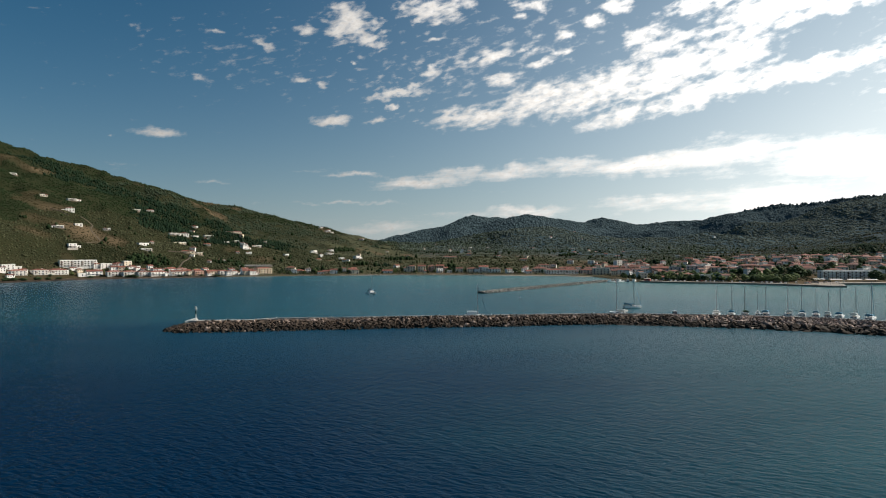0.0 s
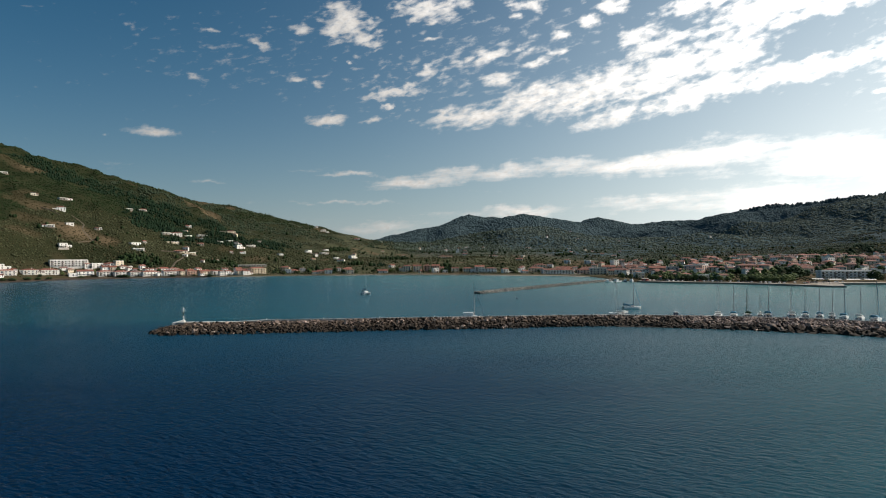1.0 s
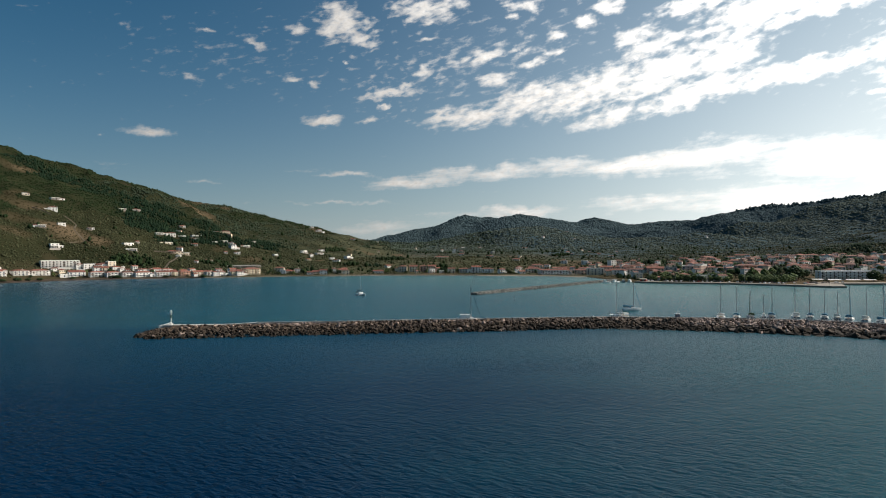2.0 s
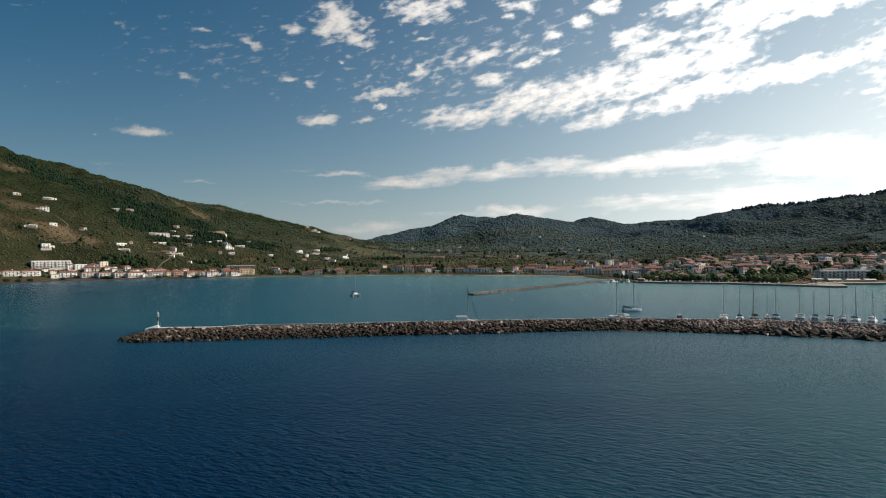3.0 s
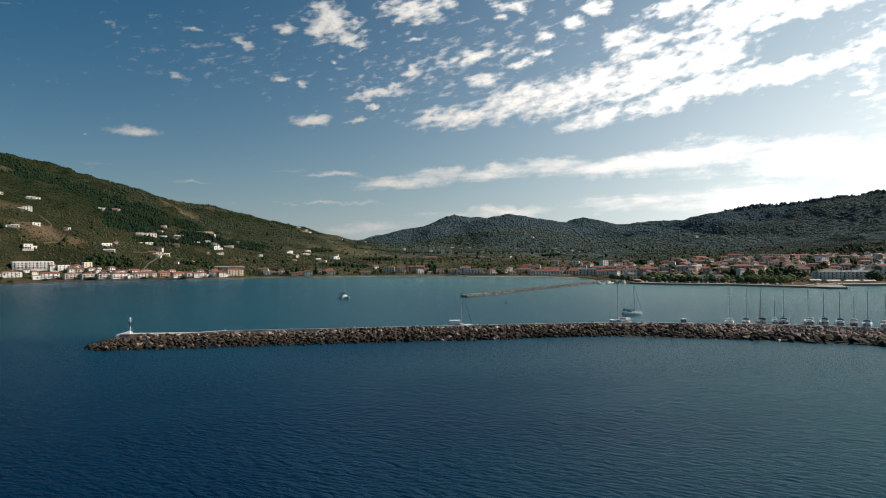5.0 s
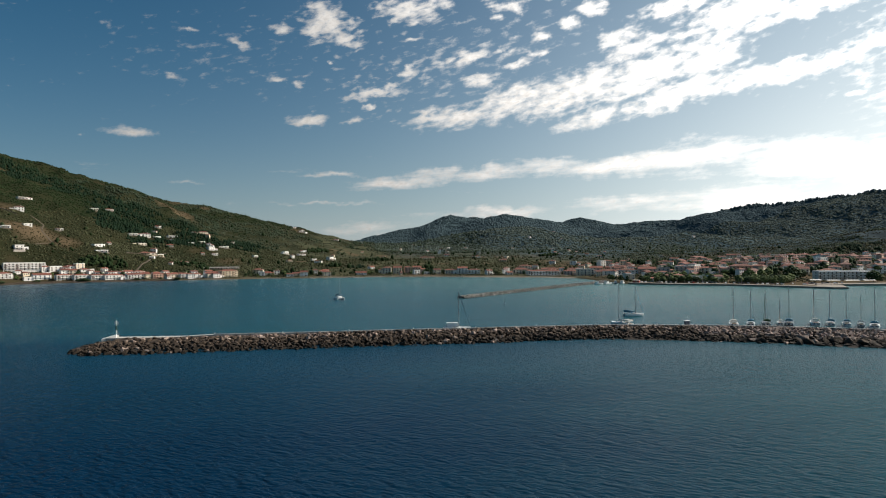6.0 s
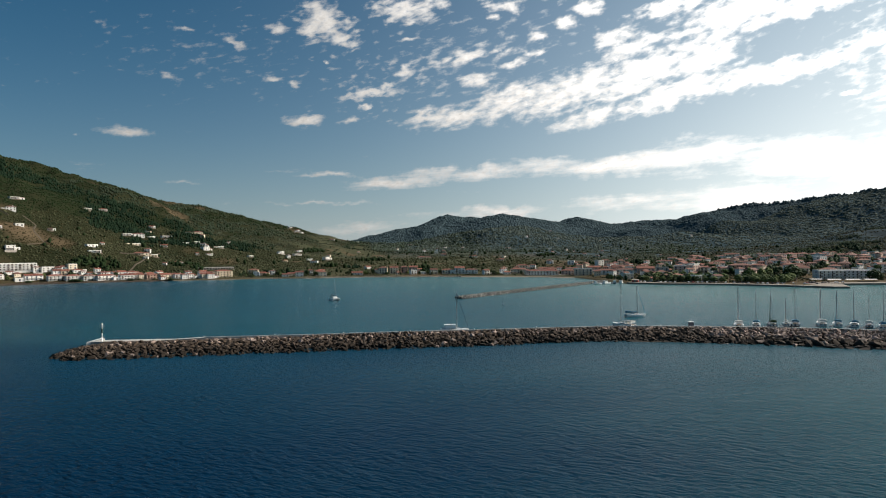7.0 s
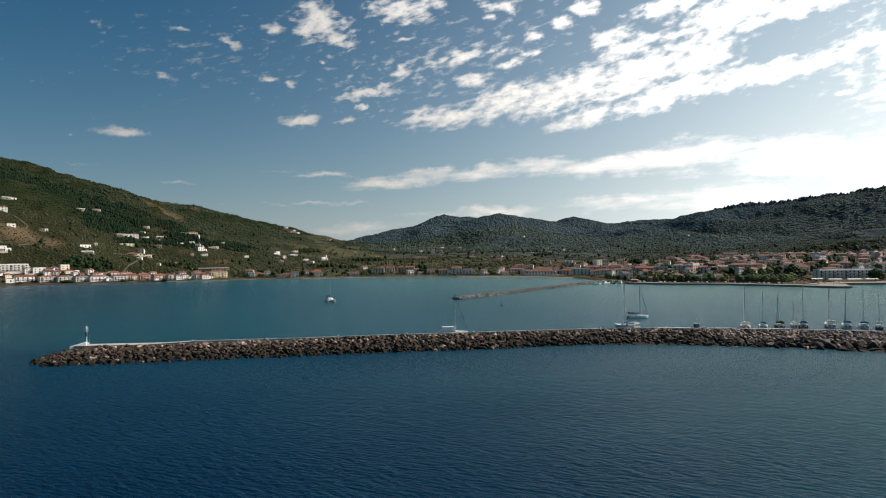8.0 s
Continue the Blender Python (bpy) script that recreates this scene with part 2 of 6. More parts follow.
    # and lightened towards the breakwater in place of stronger reflection at low angles
    bank, foot = N("ShaderNodeMapRange"), N("ShaderNodeMix")
    bank.interpolation_type, foot.data_type = "SMOOTHSTEP", "RGBA"
    bank.inputs["From Min"].default_value, bank.inputs["From Max"].default_value = 110, 300
    L(op("ADD", sep.outputs[1], op("MULTIPLY", op("SUBTRACT", drift, 0.5), 90)), bank.inputs["Value"])
    L(bank.outputs[0], foot.inputs["Factor"])
    L(deep.outputs["Result"], foot.inputs["A"])
    sheen_mix = N("ShaderNodeMix")
    sheen_mix.data_type = "RGBA"
    L(bright_side.outputs[0], sheen_mix.inputs["Factor"])
    sheen_mix.inputs["A"].default_value = (0.003, 0.037, 0.069, 1)
    sheen_mix.inputs["B"].default_value = (0.017, 0.062, 0.084, 1)
    L(sheen_mix.outputs["Result"], foot.inputs["B"])
    L(foot.outputs["Result"], m1.inputs["A"])
    m1.inputs["B"].default_value = (0.005, 0.060, 0.085, 1)
    L(r2.outputs[0], m2.inputs["Factor"])
    L(m1.outputs["Result"], m2.inputs["A"])
    m2.inputs["B"].default_value = (0.027, 0.102, 0.106, 1)
    L(m2.outputs["Result"], bsdf.inputs["Base Color"])
    # wind ripples and longer waves; the bay behind the breakwater is calmer
    ripple = noise_tex(0.5, 1.15, -28, 2, 0.5)
    wave = noise_tex(0.23, 0.46, -36, 3, 0.55)
    height = op("ADD", op("MULTIPLY", ripple, 0.65), op("MULTIPLY", wave, 0.75))
    calm = N("ShaderNodeMapRange")
    calm.inputs["From Min"].default_value, calm.inputs["From Max"].default_value = 300, 330
    calm.inputs["To Min"].default_value, calm.inputs["To Max"].default_value = 1.0, 0.75
    L(sep.outputs[1], calm.inputs["Value"])
    b = N("ShaderNodeBump")
    b.inputs["Distance"].default_value = 1.0
    gust = op("ADD", op("MULTIPLY", noise_tex(0.010, 0.022, 20, 3), 1.3), 0.2)
    L(op("MULTIPLY", op("MULTIPLY", calm.outputs[0], gust), 1.0), b.inputs["Strength"])
    L(height, b.inputs["Height"])
    L(b.outputs[0], bsdf.inputs["Normal"])
    return m


def glass_material():
    m = bpy.data.materials.new("window_glass")
    m.use_nodes = True
    b = m.node_tree.nodes["Principled BSDF"]
    b.inputs["Base Color"].default_value = (0.02, 0.025, 0.03, 1)
    b.inputs["Roughness"].default_value = 0.08
    return m


WATER = water_material()
GLASS = glass_material()
SOIL = material("hillside_undergrowth", (0.013, 0.018, 0.008), (0.030, 0.031, 0.015), 0.95, scale=0.012, fine=0.15, spec=0.03)


def add_dry_earth(m):
    """Dry brown earth where the ground is open, haze blue painted in on the far hills."""
    nt = m.node_tree
    bsdf = nt.nodes["Principled BSDF"]
    old = bsdf.inputs["Base Color"].links[0].from_socket
    at = nt.nodes.new("ShaderNodeAttribute")
    at.attribute_name = "dry"
    mix = nt.nodes.new("ShaderNodeMix")
    mix.data_type = "RGBA"
    nt.links.new(at.outputs["Fac"], mix.inputs["Factor"])
    green = nt.nodes.new("ShaderNodeAttribute")
    green.attribute_name = "grass"
    turf = nt.nodes.new("ShaderNodeMix")
    turf.data_type = "RGBA"
    nt.links.new(green.outputs["Fac"], turf.inputs["Factor"])
    nt.links.new(old, turf.inputs["A"])
    turf.inputs["B"].default_value = (0.062, 0.064, 0.036, 1)
    nt.links.new(turf.outputs["Result"], mix.inputs["A"])
    mix.inputs["B"].default_value = (0.10, 0.074, 0.045, 1)
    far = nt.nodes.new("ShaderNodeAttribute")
    far.attribute_name = "haze_tint"
    haze_tint = nt.nodes.new("ShaderNodeMix")
    haze_tint.data_type = "RGBA"
    nt.links.new(far.outputs["Fac"], haze_tint.inputs["Factor"])
    nt.links.new(mix.outputs["Result"], haze_tint.inputs["A"])
    haze_tint.inputs["B"].default_value = (0.034, 0.053, 0.057, 1)
    nt.links.new(haze_tint.outputs["Result"], bsdf.inputs["Base Color"])
    # closed canopy of the far woods: rounded crowns as relief
    geo, crowns, bump = (nt.nodes.new(k) for k in ("ShaderNodeNewGeometry", "ShaderNodeTexNoise", "ShaderNodeBump"))
    crowns.inputs["Scale"].default_value, crowns.inputs["Detail"].default_value = 0.045, 3
    nt.links.new(geo.outputs["Position"], crowns.inputs["Vector"])
    nt.links.new(crowns.outputs["Fac"], bump.inputs["Height"])
    nt.links.new(far.outputs["Fac"], bump.inputs["Strength"])
    bump.inputs["Distance"].default_value = 2.0
    nt.links.new(bump.outputs[0], bsdf.inputs["Normal"])
    # blue crown tones that carry the haze of distance in their colour
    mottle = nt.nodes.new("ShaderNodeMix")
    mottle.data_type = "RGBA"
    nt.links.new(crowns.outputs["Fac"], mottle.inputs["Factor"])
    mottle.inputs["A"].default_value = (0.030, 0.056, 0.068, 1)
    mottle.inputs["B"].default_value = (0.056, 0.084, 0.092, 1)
    nt.links.new(mottle.outputs["Result"], haze_tint.inputs["B"])


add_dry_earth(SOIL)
PINE = material("pine_foliage", (0.005, 0.015, 0.009), (0.019, 0.036, 0.018), 0.9, scale=0.01, fine=0.5, bump=0.2, bump_size=1.0, vary="island", spec=0.05)
# conifers of the far ridges, with the blue of haze in the base colour
HAZE_PINE = material("conifers_in_blue_haze", (0.052, 0.080, 0.088), (0.066, 0.096, 0.104), 0.9, scale=0.004, fine=0.03, vary="island", spec=0.05)
OLIVE = material("olive_foliage", (0.026, 0.033, 0.017), (0.080, 0.082, 0.044), 0.9, scale=0.012, fine=0.5, bump=0.2, bump_size=1.0, vary="island", spec=0.05)
# foothills, groves and pines farther off: paler copies, haze put into the colour
HAZE_SPUR_PINE = material("foothill_conifers_in_haze", (0.052, 0.070, 0.060), (0.090, 0.108, 0.086), 0.9, scale=0.006, fine=0.04, vary="island", spec=0.05)
HAZE_OLIVE = material("groves_in_grey_haze", (0.046, 0.060, 0.040), (0.105, 0.115, 0.078), 0.9, scale=0.006, fine=0.3, vary="island", spec=0.05)
HAZE_MID_PINE = material("pine_foliage_in_haze", (0.025, 0.040, 0.024), (0.054, 0.069, 0.043), 0.9, scale=0.008, fine=0.3, vary="island", spec=0.05)
MAQUIS = material("evergreen_maquis", (0.010, 0.022, 0.009), (0.027, 0.043, 0.017), 0.9, scale=0.008, fine=0.5, vary="island", spec=0.05)
SCRUB = material("dry_scrub", (0.028, 0.030, 0.014), (0.080, 0.065, 0.034), 0.95, scale=0.02, fine=0.6, vary="island", spec=0.05)
ROCK = material("breakwater_rock", (0.007, 0.005, 0.004), (0.125, 0.090, 0.065), 0.9, scale=0.35, fine=2.5, bump=0.7, bump_size=0.25, vary="object", spec=0.25)
TRACK = material("earth_track", (0.06, 0.048, 0.032), (0.12, 0.095, 0.066), 0.95, scale=0.1, fine=1.0)
MOLE_ROCK = material("pale_mole_boulder", (0.055, 0.053, 0.047), (0.40, 0.38, 0.34), 0.9, scale=0.35, fine=2.5, bump=0.7, bump_size=0.25, vary="object")
ROCKS_JOINED = material("breakwater_rock_joined", (0.007, 0.005, 0.004), (0.125, 0.090, 0.065), 0.9, scale=0.35, fine=2.5, bump=0.7, bump_size=0.25, vary="island", spec=0.25)


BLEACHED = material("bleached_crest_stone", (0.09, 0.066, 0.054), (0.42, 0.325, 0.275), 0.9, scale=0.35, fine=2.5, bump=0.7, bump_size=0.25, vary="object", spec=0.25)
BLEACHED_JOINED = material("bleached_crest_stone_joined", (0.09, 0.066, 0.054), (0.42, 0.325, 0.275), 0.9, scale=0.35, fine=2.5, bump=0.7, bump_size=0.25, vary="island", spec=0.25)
WET_SAND = material("brown_pebble_beach", (0.06, 0.042, 0.028), (0.15, 0.105, 0.068), 0.9, scale=0.05, fine=0.7)


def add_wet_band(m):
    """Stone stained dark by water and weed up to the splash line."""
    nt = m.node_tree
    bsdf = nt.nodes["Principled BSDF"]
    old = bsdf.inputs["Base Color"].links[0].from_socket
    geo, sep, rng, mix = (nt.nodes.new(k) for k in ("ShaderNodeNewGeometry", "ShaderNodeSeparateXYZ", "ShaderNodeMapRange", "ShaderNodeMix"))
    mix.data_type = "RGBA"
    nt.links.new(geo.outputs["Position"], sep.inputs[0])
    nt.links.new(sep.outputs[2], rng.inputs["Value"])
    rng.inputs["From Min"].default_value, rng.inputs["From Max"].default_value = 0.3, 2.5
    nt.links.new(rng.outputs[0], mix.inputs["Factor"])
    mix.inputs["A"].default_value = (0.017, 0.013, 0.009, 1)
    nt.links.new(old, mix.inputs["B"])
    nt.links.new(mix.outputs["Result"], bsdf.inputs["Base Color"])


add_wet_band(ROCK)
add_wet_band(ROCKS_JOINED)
CONCRETE = material("weathered_concrete", (0.30, 0.29, 0.27), (0.52, 0.50, 0.46), 0.85, scale=0.25, fine=3.0, bump=0.25, bump_size=0.05)
PAVING = material("quay_paving", (0.17, 0.145, 0.12), (0.29, 0.25, 0.21), 0.9, scale=0.08, fine=1.5, bump=0.2, bump_size=0.05)
SAND = material("beach_sand", (0.10, 0.081, 0.06), (0.22, 0.18, 0.135), 0.95, scale=0.05, fine=0.8)
WHITE = material("white_render", (0.74, 0.71, 0.66), (0.88, 0.86, 0.82), 0.8, scale=0.15, fine=2.0, vary="object")
CREAM = material("cream_render", (0.62, 0.52, 0.39), (0.78, 0.68, 0.53), 0.8, scale=0.15, fine=2.0, vary="object")
PINK = material("faded_pink_render", (0.58, 0.37, 0.28), (0.74, 0.53, 0.43), 0.8, scale=0.15, fine=2.0, vary="object")
GREY = material("grey_stone_wall", (0.34, 0.30, 0.26), (0.52, 0.46, 0.40), 0.85, scale=0.2, fine=2.0, vary="object")
TERRACOTTA = material("terracotta_tiles", (0.085, 0.033, 0.024), (0.26, 0.092, 0.060), 0.85, scale=0.12, fine=1.6, bump=0.3, bump_size=0.1, vary="object")
FRAME_BLUE = material("blue_painted_wood", (0.06, 0.12, 0.20), (0.10, 0.18, 0.30), 0.6, scale=1.0)
FRAME_BROWN = material("brown_painted_wood", (0.08, 0.045, 0.025), (0.16, 0.09, 0.05), 0.6, scale=1.0)
GELCOAT = material("white_gelcoat", (0.70, 0.70, 0.69), (0.82, 0.82, 0.80), 0.25, scale=0.6, fine=4)
TEAK = material("teak_deck", (0.22, 0.15, 0.09), (0.36, 0.26, 0.17), 0.7, scale=1.0, fine=9)
ALLOY = material("mast_alloy", (0.22, 0.23, 0.24), (0.34, 0.35, 0.36), 0.5, 0.3, scale=1.0)
DARK_SPAR = material("dark_spar", (0.02, 0.03, 0.04), (0.05, 0.06, 0.07), 0.5, scale=1.0)
CANVAS_BLUE = material("blue_canvas", (0.02, 0.13, 0.22), (0.05, 0.22, 0.33), 0.85, scale=1.0)
CANVAS_WHITE = material("white_canvas", (0.66, 0.64, 0.60), (0.80, 0.78, 0.74), 0.85, scale=0.6)
NAVY = material("navy_hull_paint", (0.015, 0.03, 0.06), (0.03, 0.05, 0.09), 0.3, scale=1.0)
RUBBER = material("black_rubber", (0.012, 0.012, 0.012), (0.03, 0.03, 0.03), 0.8, scale=2.0)
STEEL = material("painted_steel", (0.20, 0.21, 0.22), (0.34, 0.35, 0.36), 0.5, 0.5, scale=1.0)
DARK_GREEN = material("dark_green_paint", (0.01, 0.035, 0.03), (0.02, 0.06, 0.045), 0.5, scale=1.0)
RED_PAINT = material("red_paint", (0.25, 0.03, 0.025), (0.40, 0.06, 0.045), 0.6, scale=0.8)
BARK = material("tree_bark", (0.05, 0.035, 0.025), (0.14, 0.10, 0.07), 0.95, scale=1.5, fine=8, bump=0.5)
LEAF = material("broadleaf_foliage", (0.044, 0.075, 0.024), (0.14, 0.18, 0.06), 0.85, scale=0.3, fine=2.5, bump=0.5, bump_size=0.4, vary="island", spec=0.25)
LEAF_DARK = material("dark_foliage", (0.016, 0.035, 0.013), (0.05, 0.08, 0.028), 0.85, scale=0.3, fine=2.5, bump=0.5, bump_size=0.4, vary="island", spec=0.25)
CAR_PAINTS = [material("car_paint_white", (0.68, 0.68, 0.67), (0.80, 0.80, 0.79), 0.3, scale=1), material("car_paint_silver", (0.36, 0.37, 0.38), (0.48, 0.49, 0.50), 0.3, 0.4, scale=1),
              material("car_paint_dark", (0.02, 0.022, 0.028), (0.05, 0.052, 0.06), 0.3, scale=1), material("car_paint_red", (0.28, 0.03, 0.025), (0.38, 0.05, 0.04), 0.3, scale=1)]

# ---- shared mesh helpers ----
def obj(name, bm, mat, parent=None, label="", smooth=False):
    me = bpy.data.meshes.new(name)
    bm.to_mesh(me)
    bm.free()
    for m in (mat if isinstance(mat, (list, tuple)) else [mat]):
        me.materials.append(m)
    if smooth:
        me.polygons.foreach_set("use_smooth", [True] * len(me.polygons))
    ob = new(name, me)
    if parent is not None:
        ob.parent = parent
    if label:
        tagged(ob, label)
    return ob


part = obj


def share(name, data, m, parent=None):
    """One more object on a mesh that exists already."""
    ob = new(name, data)
    ob.parent = parent
    ob.matrix_basis = m
    return ob


def from_arrays(name, verts, faces, mat, smooth=False):
    me = bpy.data.meshes.new(name)
    me.from_pydata(verts, [], faces)
    me.materials.append(mat)
    if smooth:
        me.polygons.foreach_set("use_smooth", [True] * len(me.polygons))
    me.update()
    return new(name, me)


def empty(name, m=None):
    ob = new(name)
    if m is not None:
        ob.matrix_basis = m
    return ob


def box(bm, x0, x1, y0, y1, z0, z1):
    vs = [bm.verts.new(p) for p in ((x0, y0, z0), (x1, y0, z0), (x1, y1, z0), (x0, y1, z0), (x0, y0, z1), (x1, y0, z1), (x1, y1, z1), (x0, y1, z1))]
    for f in ((3, 2, 1, 0), (4, 5, 6, 7), (0, 1, 5, 4), (1, 2, 6, 5), (2, 3, 7, 6), (3, 0, 4, 7)):
        bm.faces.new([vs[i] for i in f])
    return vs


def tube(bm, p, q, r0, r1=None, n=8):
    r1 = r0 if r1 is None else r1
    p, q = Vector(p), Vector(q)
    rot = (q - p).to_track_quat("Z", "Y").to_matrix()
    rings = []
    for c, r in ((p, r0), (q, r1)):
        rings.append([bm.verts.new(c + rot @ Vector((r * math.cos(k * math.tau / n), r * math.sin(k * math.tau / n), 0))) for k in range(n)])
    for k in range(n):
        bm.faces.new((rings[0][k], rings[0][(k + 1) % n], rings[1][(k + 1) % n], rings[1][k]))
    bm.faces.new(rings[0][::-1])
    bm.faces.new(rings[1])


# ---- shape of the land ----
SHORE = [(-1600, -250), (-900, 330), (-700, 600), (-600, 750), (-565, 840), (-525, 914), (-414, 949), (-332, 965), (-225, 1002), (-159, 1000),
         (-69, 1026), (82, 1001), (204, 961), (236, 915), (246, 735), (281, 708), (335, 684), (375, 645), (400, 612), (412, 610), (420, 661), (470, 662), (900, 640), (2500, 500)]
SHORE_X, SHORE_Y = (np.array(v, float) for v in zip(*SHORE))


def shore_y(x):
    return np.interp(x, SHORE_X, SHORE_Y)


def inland(x, y):
    """Metres from the waterline, positive on land."""
    best = np.full(np.shape(x), 1e9)
    for (ax, ay), (bx, by) in zip(SHORE, SHORE[1:]):
        dx, dy = bx - ax, by - ay
        t = np.clip(((x - ax) * dx + (y - ay) * dy) / (dx * dx + dy * dy), 0, 1)
        best = np.minimum(best, np.hypot(x - ax - t * dx, y - ay - t * dy))
    return np.where(y > shore_y(x), best, -best)


RIDGES = [  # crest points, width of the flank, steepness
    ([(-1600, 700, 300), (-1250, 1150, 318), (-1112, 1400, 318), (-1005, 1620, 282), (-930, 1760, 228), (-829, 1900, 184)], 790, 1.2),
    ([(-829, 1900, 178), (-724, 2091, 189), (-615, 2200, 159), (-522, 2330, 132), (-428, 2432, 98), (-312, 2560, 80), (-179, 2700, 72), (0, 2850, 66)], 770, 1.2),
    ([(-600, 4450, 90), (-234, 4500, 172), (-54, 4500, 150), (300, 4500, 140)], 700, 1.0),
    ([(15, 3900, 80), (59, 3900, 212), (252, 3900, 270), (366, 3950, 273), (495, 3950, 254), (900, 4050, 225), (1110, 4100, 261), (1419, 4100, 233), (1610, 4000, 246), (1837, 4000, 250), (2300, 3900, 230)], 720, 1.0),
    ([(451, 3600, 228), (553, 3600, 261), (721, 3600, 232), (839, 3600, 208), (1000, 3300, 120)], 620, 1.0),
    ([(1464, 3400, 185), (1515, 3300, 206), (1680, 3200, 266), (1804, 3050, 272), (1907, 2900, 280), (2027, 2700, 294), (2143, 2500, 316), (2300, 2100, 335)], 950, 1.1),
    ([(201, 2500, 98), (295, 2500, 126), (388, 2500, 145), (482, 2480, 132), (575, 2450, 98), (680, 2400, 60)], 600, 1.1),
    ([(804, 2100, 67), (977, 2200, 101), (1132, 2200, 93), (1350, 2100, 80)], 600, 1.1),
    ([(930, 1340, 60), (1000, 1290, 82), (1080, 1250, 88), (1300, 1100, 100)], 300, 1.0),
]


def wobble(x, y, size, seed):
    """Smooth pseudo-noise, about -1 to 1."""
    rng = np.random.RandomState(seed)
    out = np.zeros_like(np.asarray(x, float))
    for k in range(7):
        a, p, f = rng.rand() * 6.283, rng.rand() * 6.283, (0.6 + 1.2 * rng.rand()) / size
        out = out + np.sin((x * math.cos(a) + y * math.sin(a)) * f * 6.283 + p + 1.3 * np.sin((x * math.sin(a) - y * math.cos(a)) * f * 2.1 + k))
    return out / 3.0


def crest(x, y, pts, w, power):
    best = np.zeros_like(x)
    for (ax, ay, az), (bx, by, bz) in zip(pts, pts[1:]):
        dx, dy = bx - ax, by - ay
        t = np.clip(((x - ax) * dx + (y - ay) * dy) / (dx * dx + dy * dy), 0, 1)
        d = np.hypot(x - ax - t * dx, y - ay - t * dy)
        best = np.maximum(best, (az + t * (bz - az)) * np.clip(1 - np.sqrt(d * d + 60 * 60) / w + 60 / w, 0, 1) ** power)
    return best


def ground_z(x, y):
    x, y = np.asarray(x, float), np.asarray(y, float)
    s = inland(x, y)
    base = 1.6 + 62 * (1 - np.exp(-np.maximum(s, 0) / 900))
    total = base ** 4
    for pts, w, power in RIDGES:
        total = total + crest(x, y, pts, w, power) ** 4
    h = total ** 0.25
    rough = np.clip((h - 12) / 60, 0, 1)
    h = h + rough * (7 * wobble(x, y, 420, 3) + 3 * wobble(x, y, 130, 5)) + rough * np.clip(h / 200, 0, 1) * np.clip((2700 - y) / 300, 0.35, 1) * 3 * wobble(x, y, 60, 6)
    h = h + 20 * wobble(x, y, 520, 9) * np.clip((y - 2350) / 300, 0, 1) * np.clip((x + 0.02 * y) / 200, 0, 1) * np.clip((h - 60) / 60, 0, 1) * np.clip((238 - h) / 80, 0, 1)
    return np.where(s < 4, np.minimum(1.6, -2.2 + (s + 8) * 0.32), np.where(s < 110, 1.6 + (h - 1.6) * np.clip((s - 4) / 106, 0, 1), h))


def clearing(x, y):
    """Open dry ground between the woods, 0 to 1."""
    v = wobble(x, y, 330, 11) + 0.6 * wobble(x, y, 120, 12)
    for cx, cy, r in ((-745, 1198, 50), (-692, 1120, 40), (-634, 1070, 32), (-575, 1084, 36), (985, 1270, 70), (1040, 1240, 60), (330, 2440, 40), (860, 2080, 45), (-680, 2030, 80), (0, 1060, 50)):
        v = v + 1.9 * np.exp(-((x - cx) ** 2 + (y - cy) ** 2) / (r * r))
    valley = np.clip((y - 1120) / 100, 0, 1) * np.clip((2400 - y) / 200, 0, 1) * np.clip((x + 330) / 120, 0, 1)
    v = v + valley * (0.6 + 0.8 * wobble(x, y, 75, 14))
    return np.clip(v - 1.35, 0, 1) * np.clip((2750 - y) / 300, 0, 1)


FIELDS = [(-148, 1081, 45), (-113, 1108, 40), (134, 1092, 38), (165, 1102, 38), (-17, 1062, 26), (-153, 1753, 70), (33, 1218, 50), (-60, 1290, 60), (120, 1330, 60), (230, 1420, 70), (-20, 1560, 70), (330, 1680, 90)]
GROVES = [(-103, 1403, 16), (-85, 1408, 17), (-66, 1412, 14), (-254, 1614, 20), (-235, 1631, 18), (-485, 1022, 17), (-467, 1028, 18), (-503, 1018, 14), (-231, 1086, 15), (-205, 1070, 14), (-181, 1067, 15), (-155, 1066, 9), (-150, 1203, 15), (34, 1095, 13),
          (21, 1154, 15), (331, 1528, 24), (416, 1108, 18), (423, 1040, 16), (757, 1169, 30), (735, 1150, 24), (780, 1155, 24), (609, 943, 18), (608, 906, 14), (635, 905, 15), (576, 925, 16), (-361, 1118, 12), (-383, 1154, 12), (-398, 1118, 14)]


def meadow(x, y):
    """Grass of fields and gardens on the valley floor and lower slopes, 0 to 1."""
    low = np.clip((2350 - y) / 300, 0, 1) * np.clip((x + 420) / 150, 0, 1) * np.clip((0.42 * y - x) / 150, 0, 1)
    v = low * np.clip(0.55 + 0.9 * wobble(x, y, 170, 41) + 0.5 * wobble(x, y, 60, 42), 0, 1)
    for cx, cy, r in FIELDS:
        v = np.maximum(v, np.clip(1.9 * np.exp(-((x - cx) ** 2 + 0.35 * (y - cy) ** 2) / (r * r)), 0, 1))
    return v


# ---- water ----
bm = bmesh.new()
bmesh.ops.create_grid(bm, x_segments=40, y_segments=40, size=9000)
sea = obj("water", bm, WATER)
tagged(sea, "deep blue rippled sea turning turquoise inside the bay", "water", kind="structure")

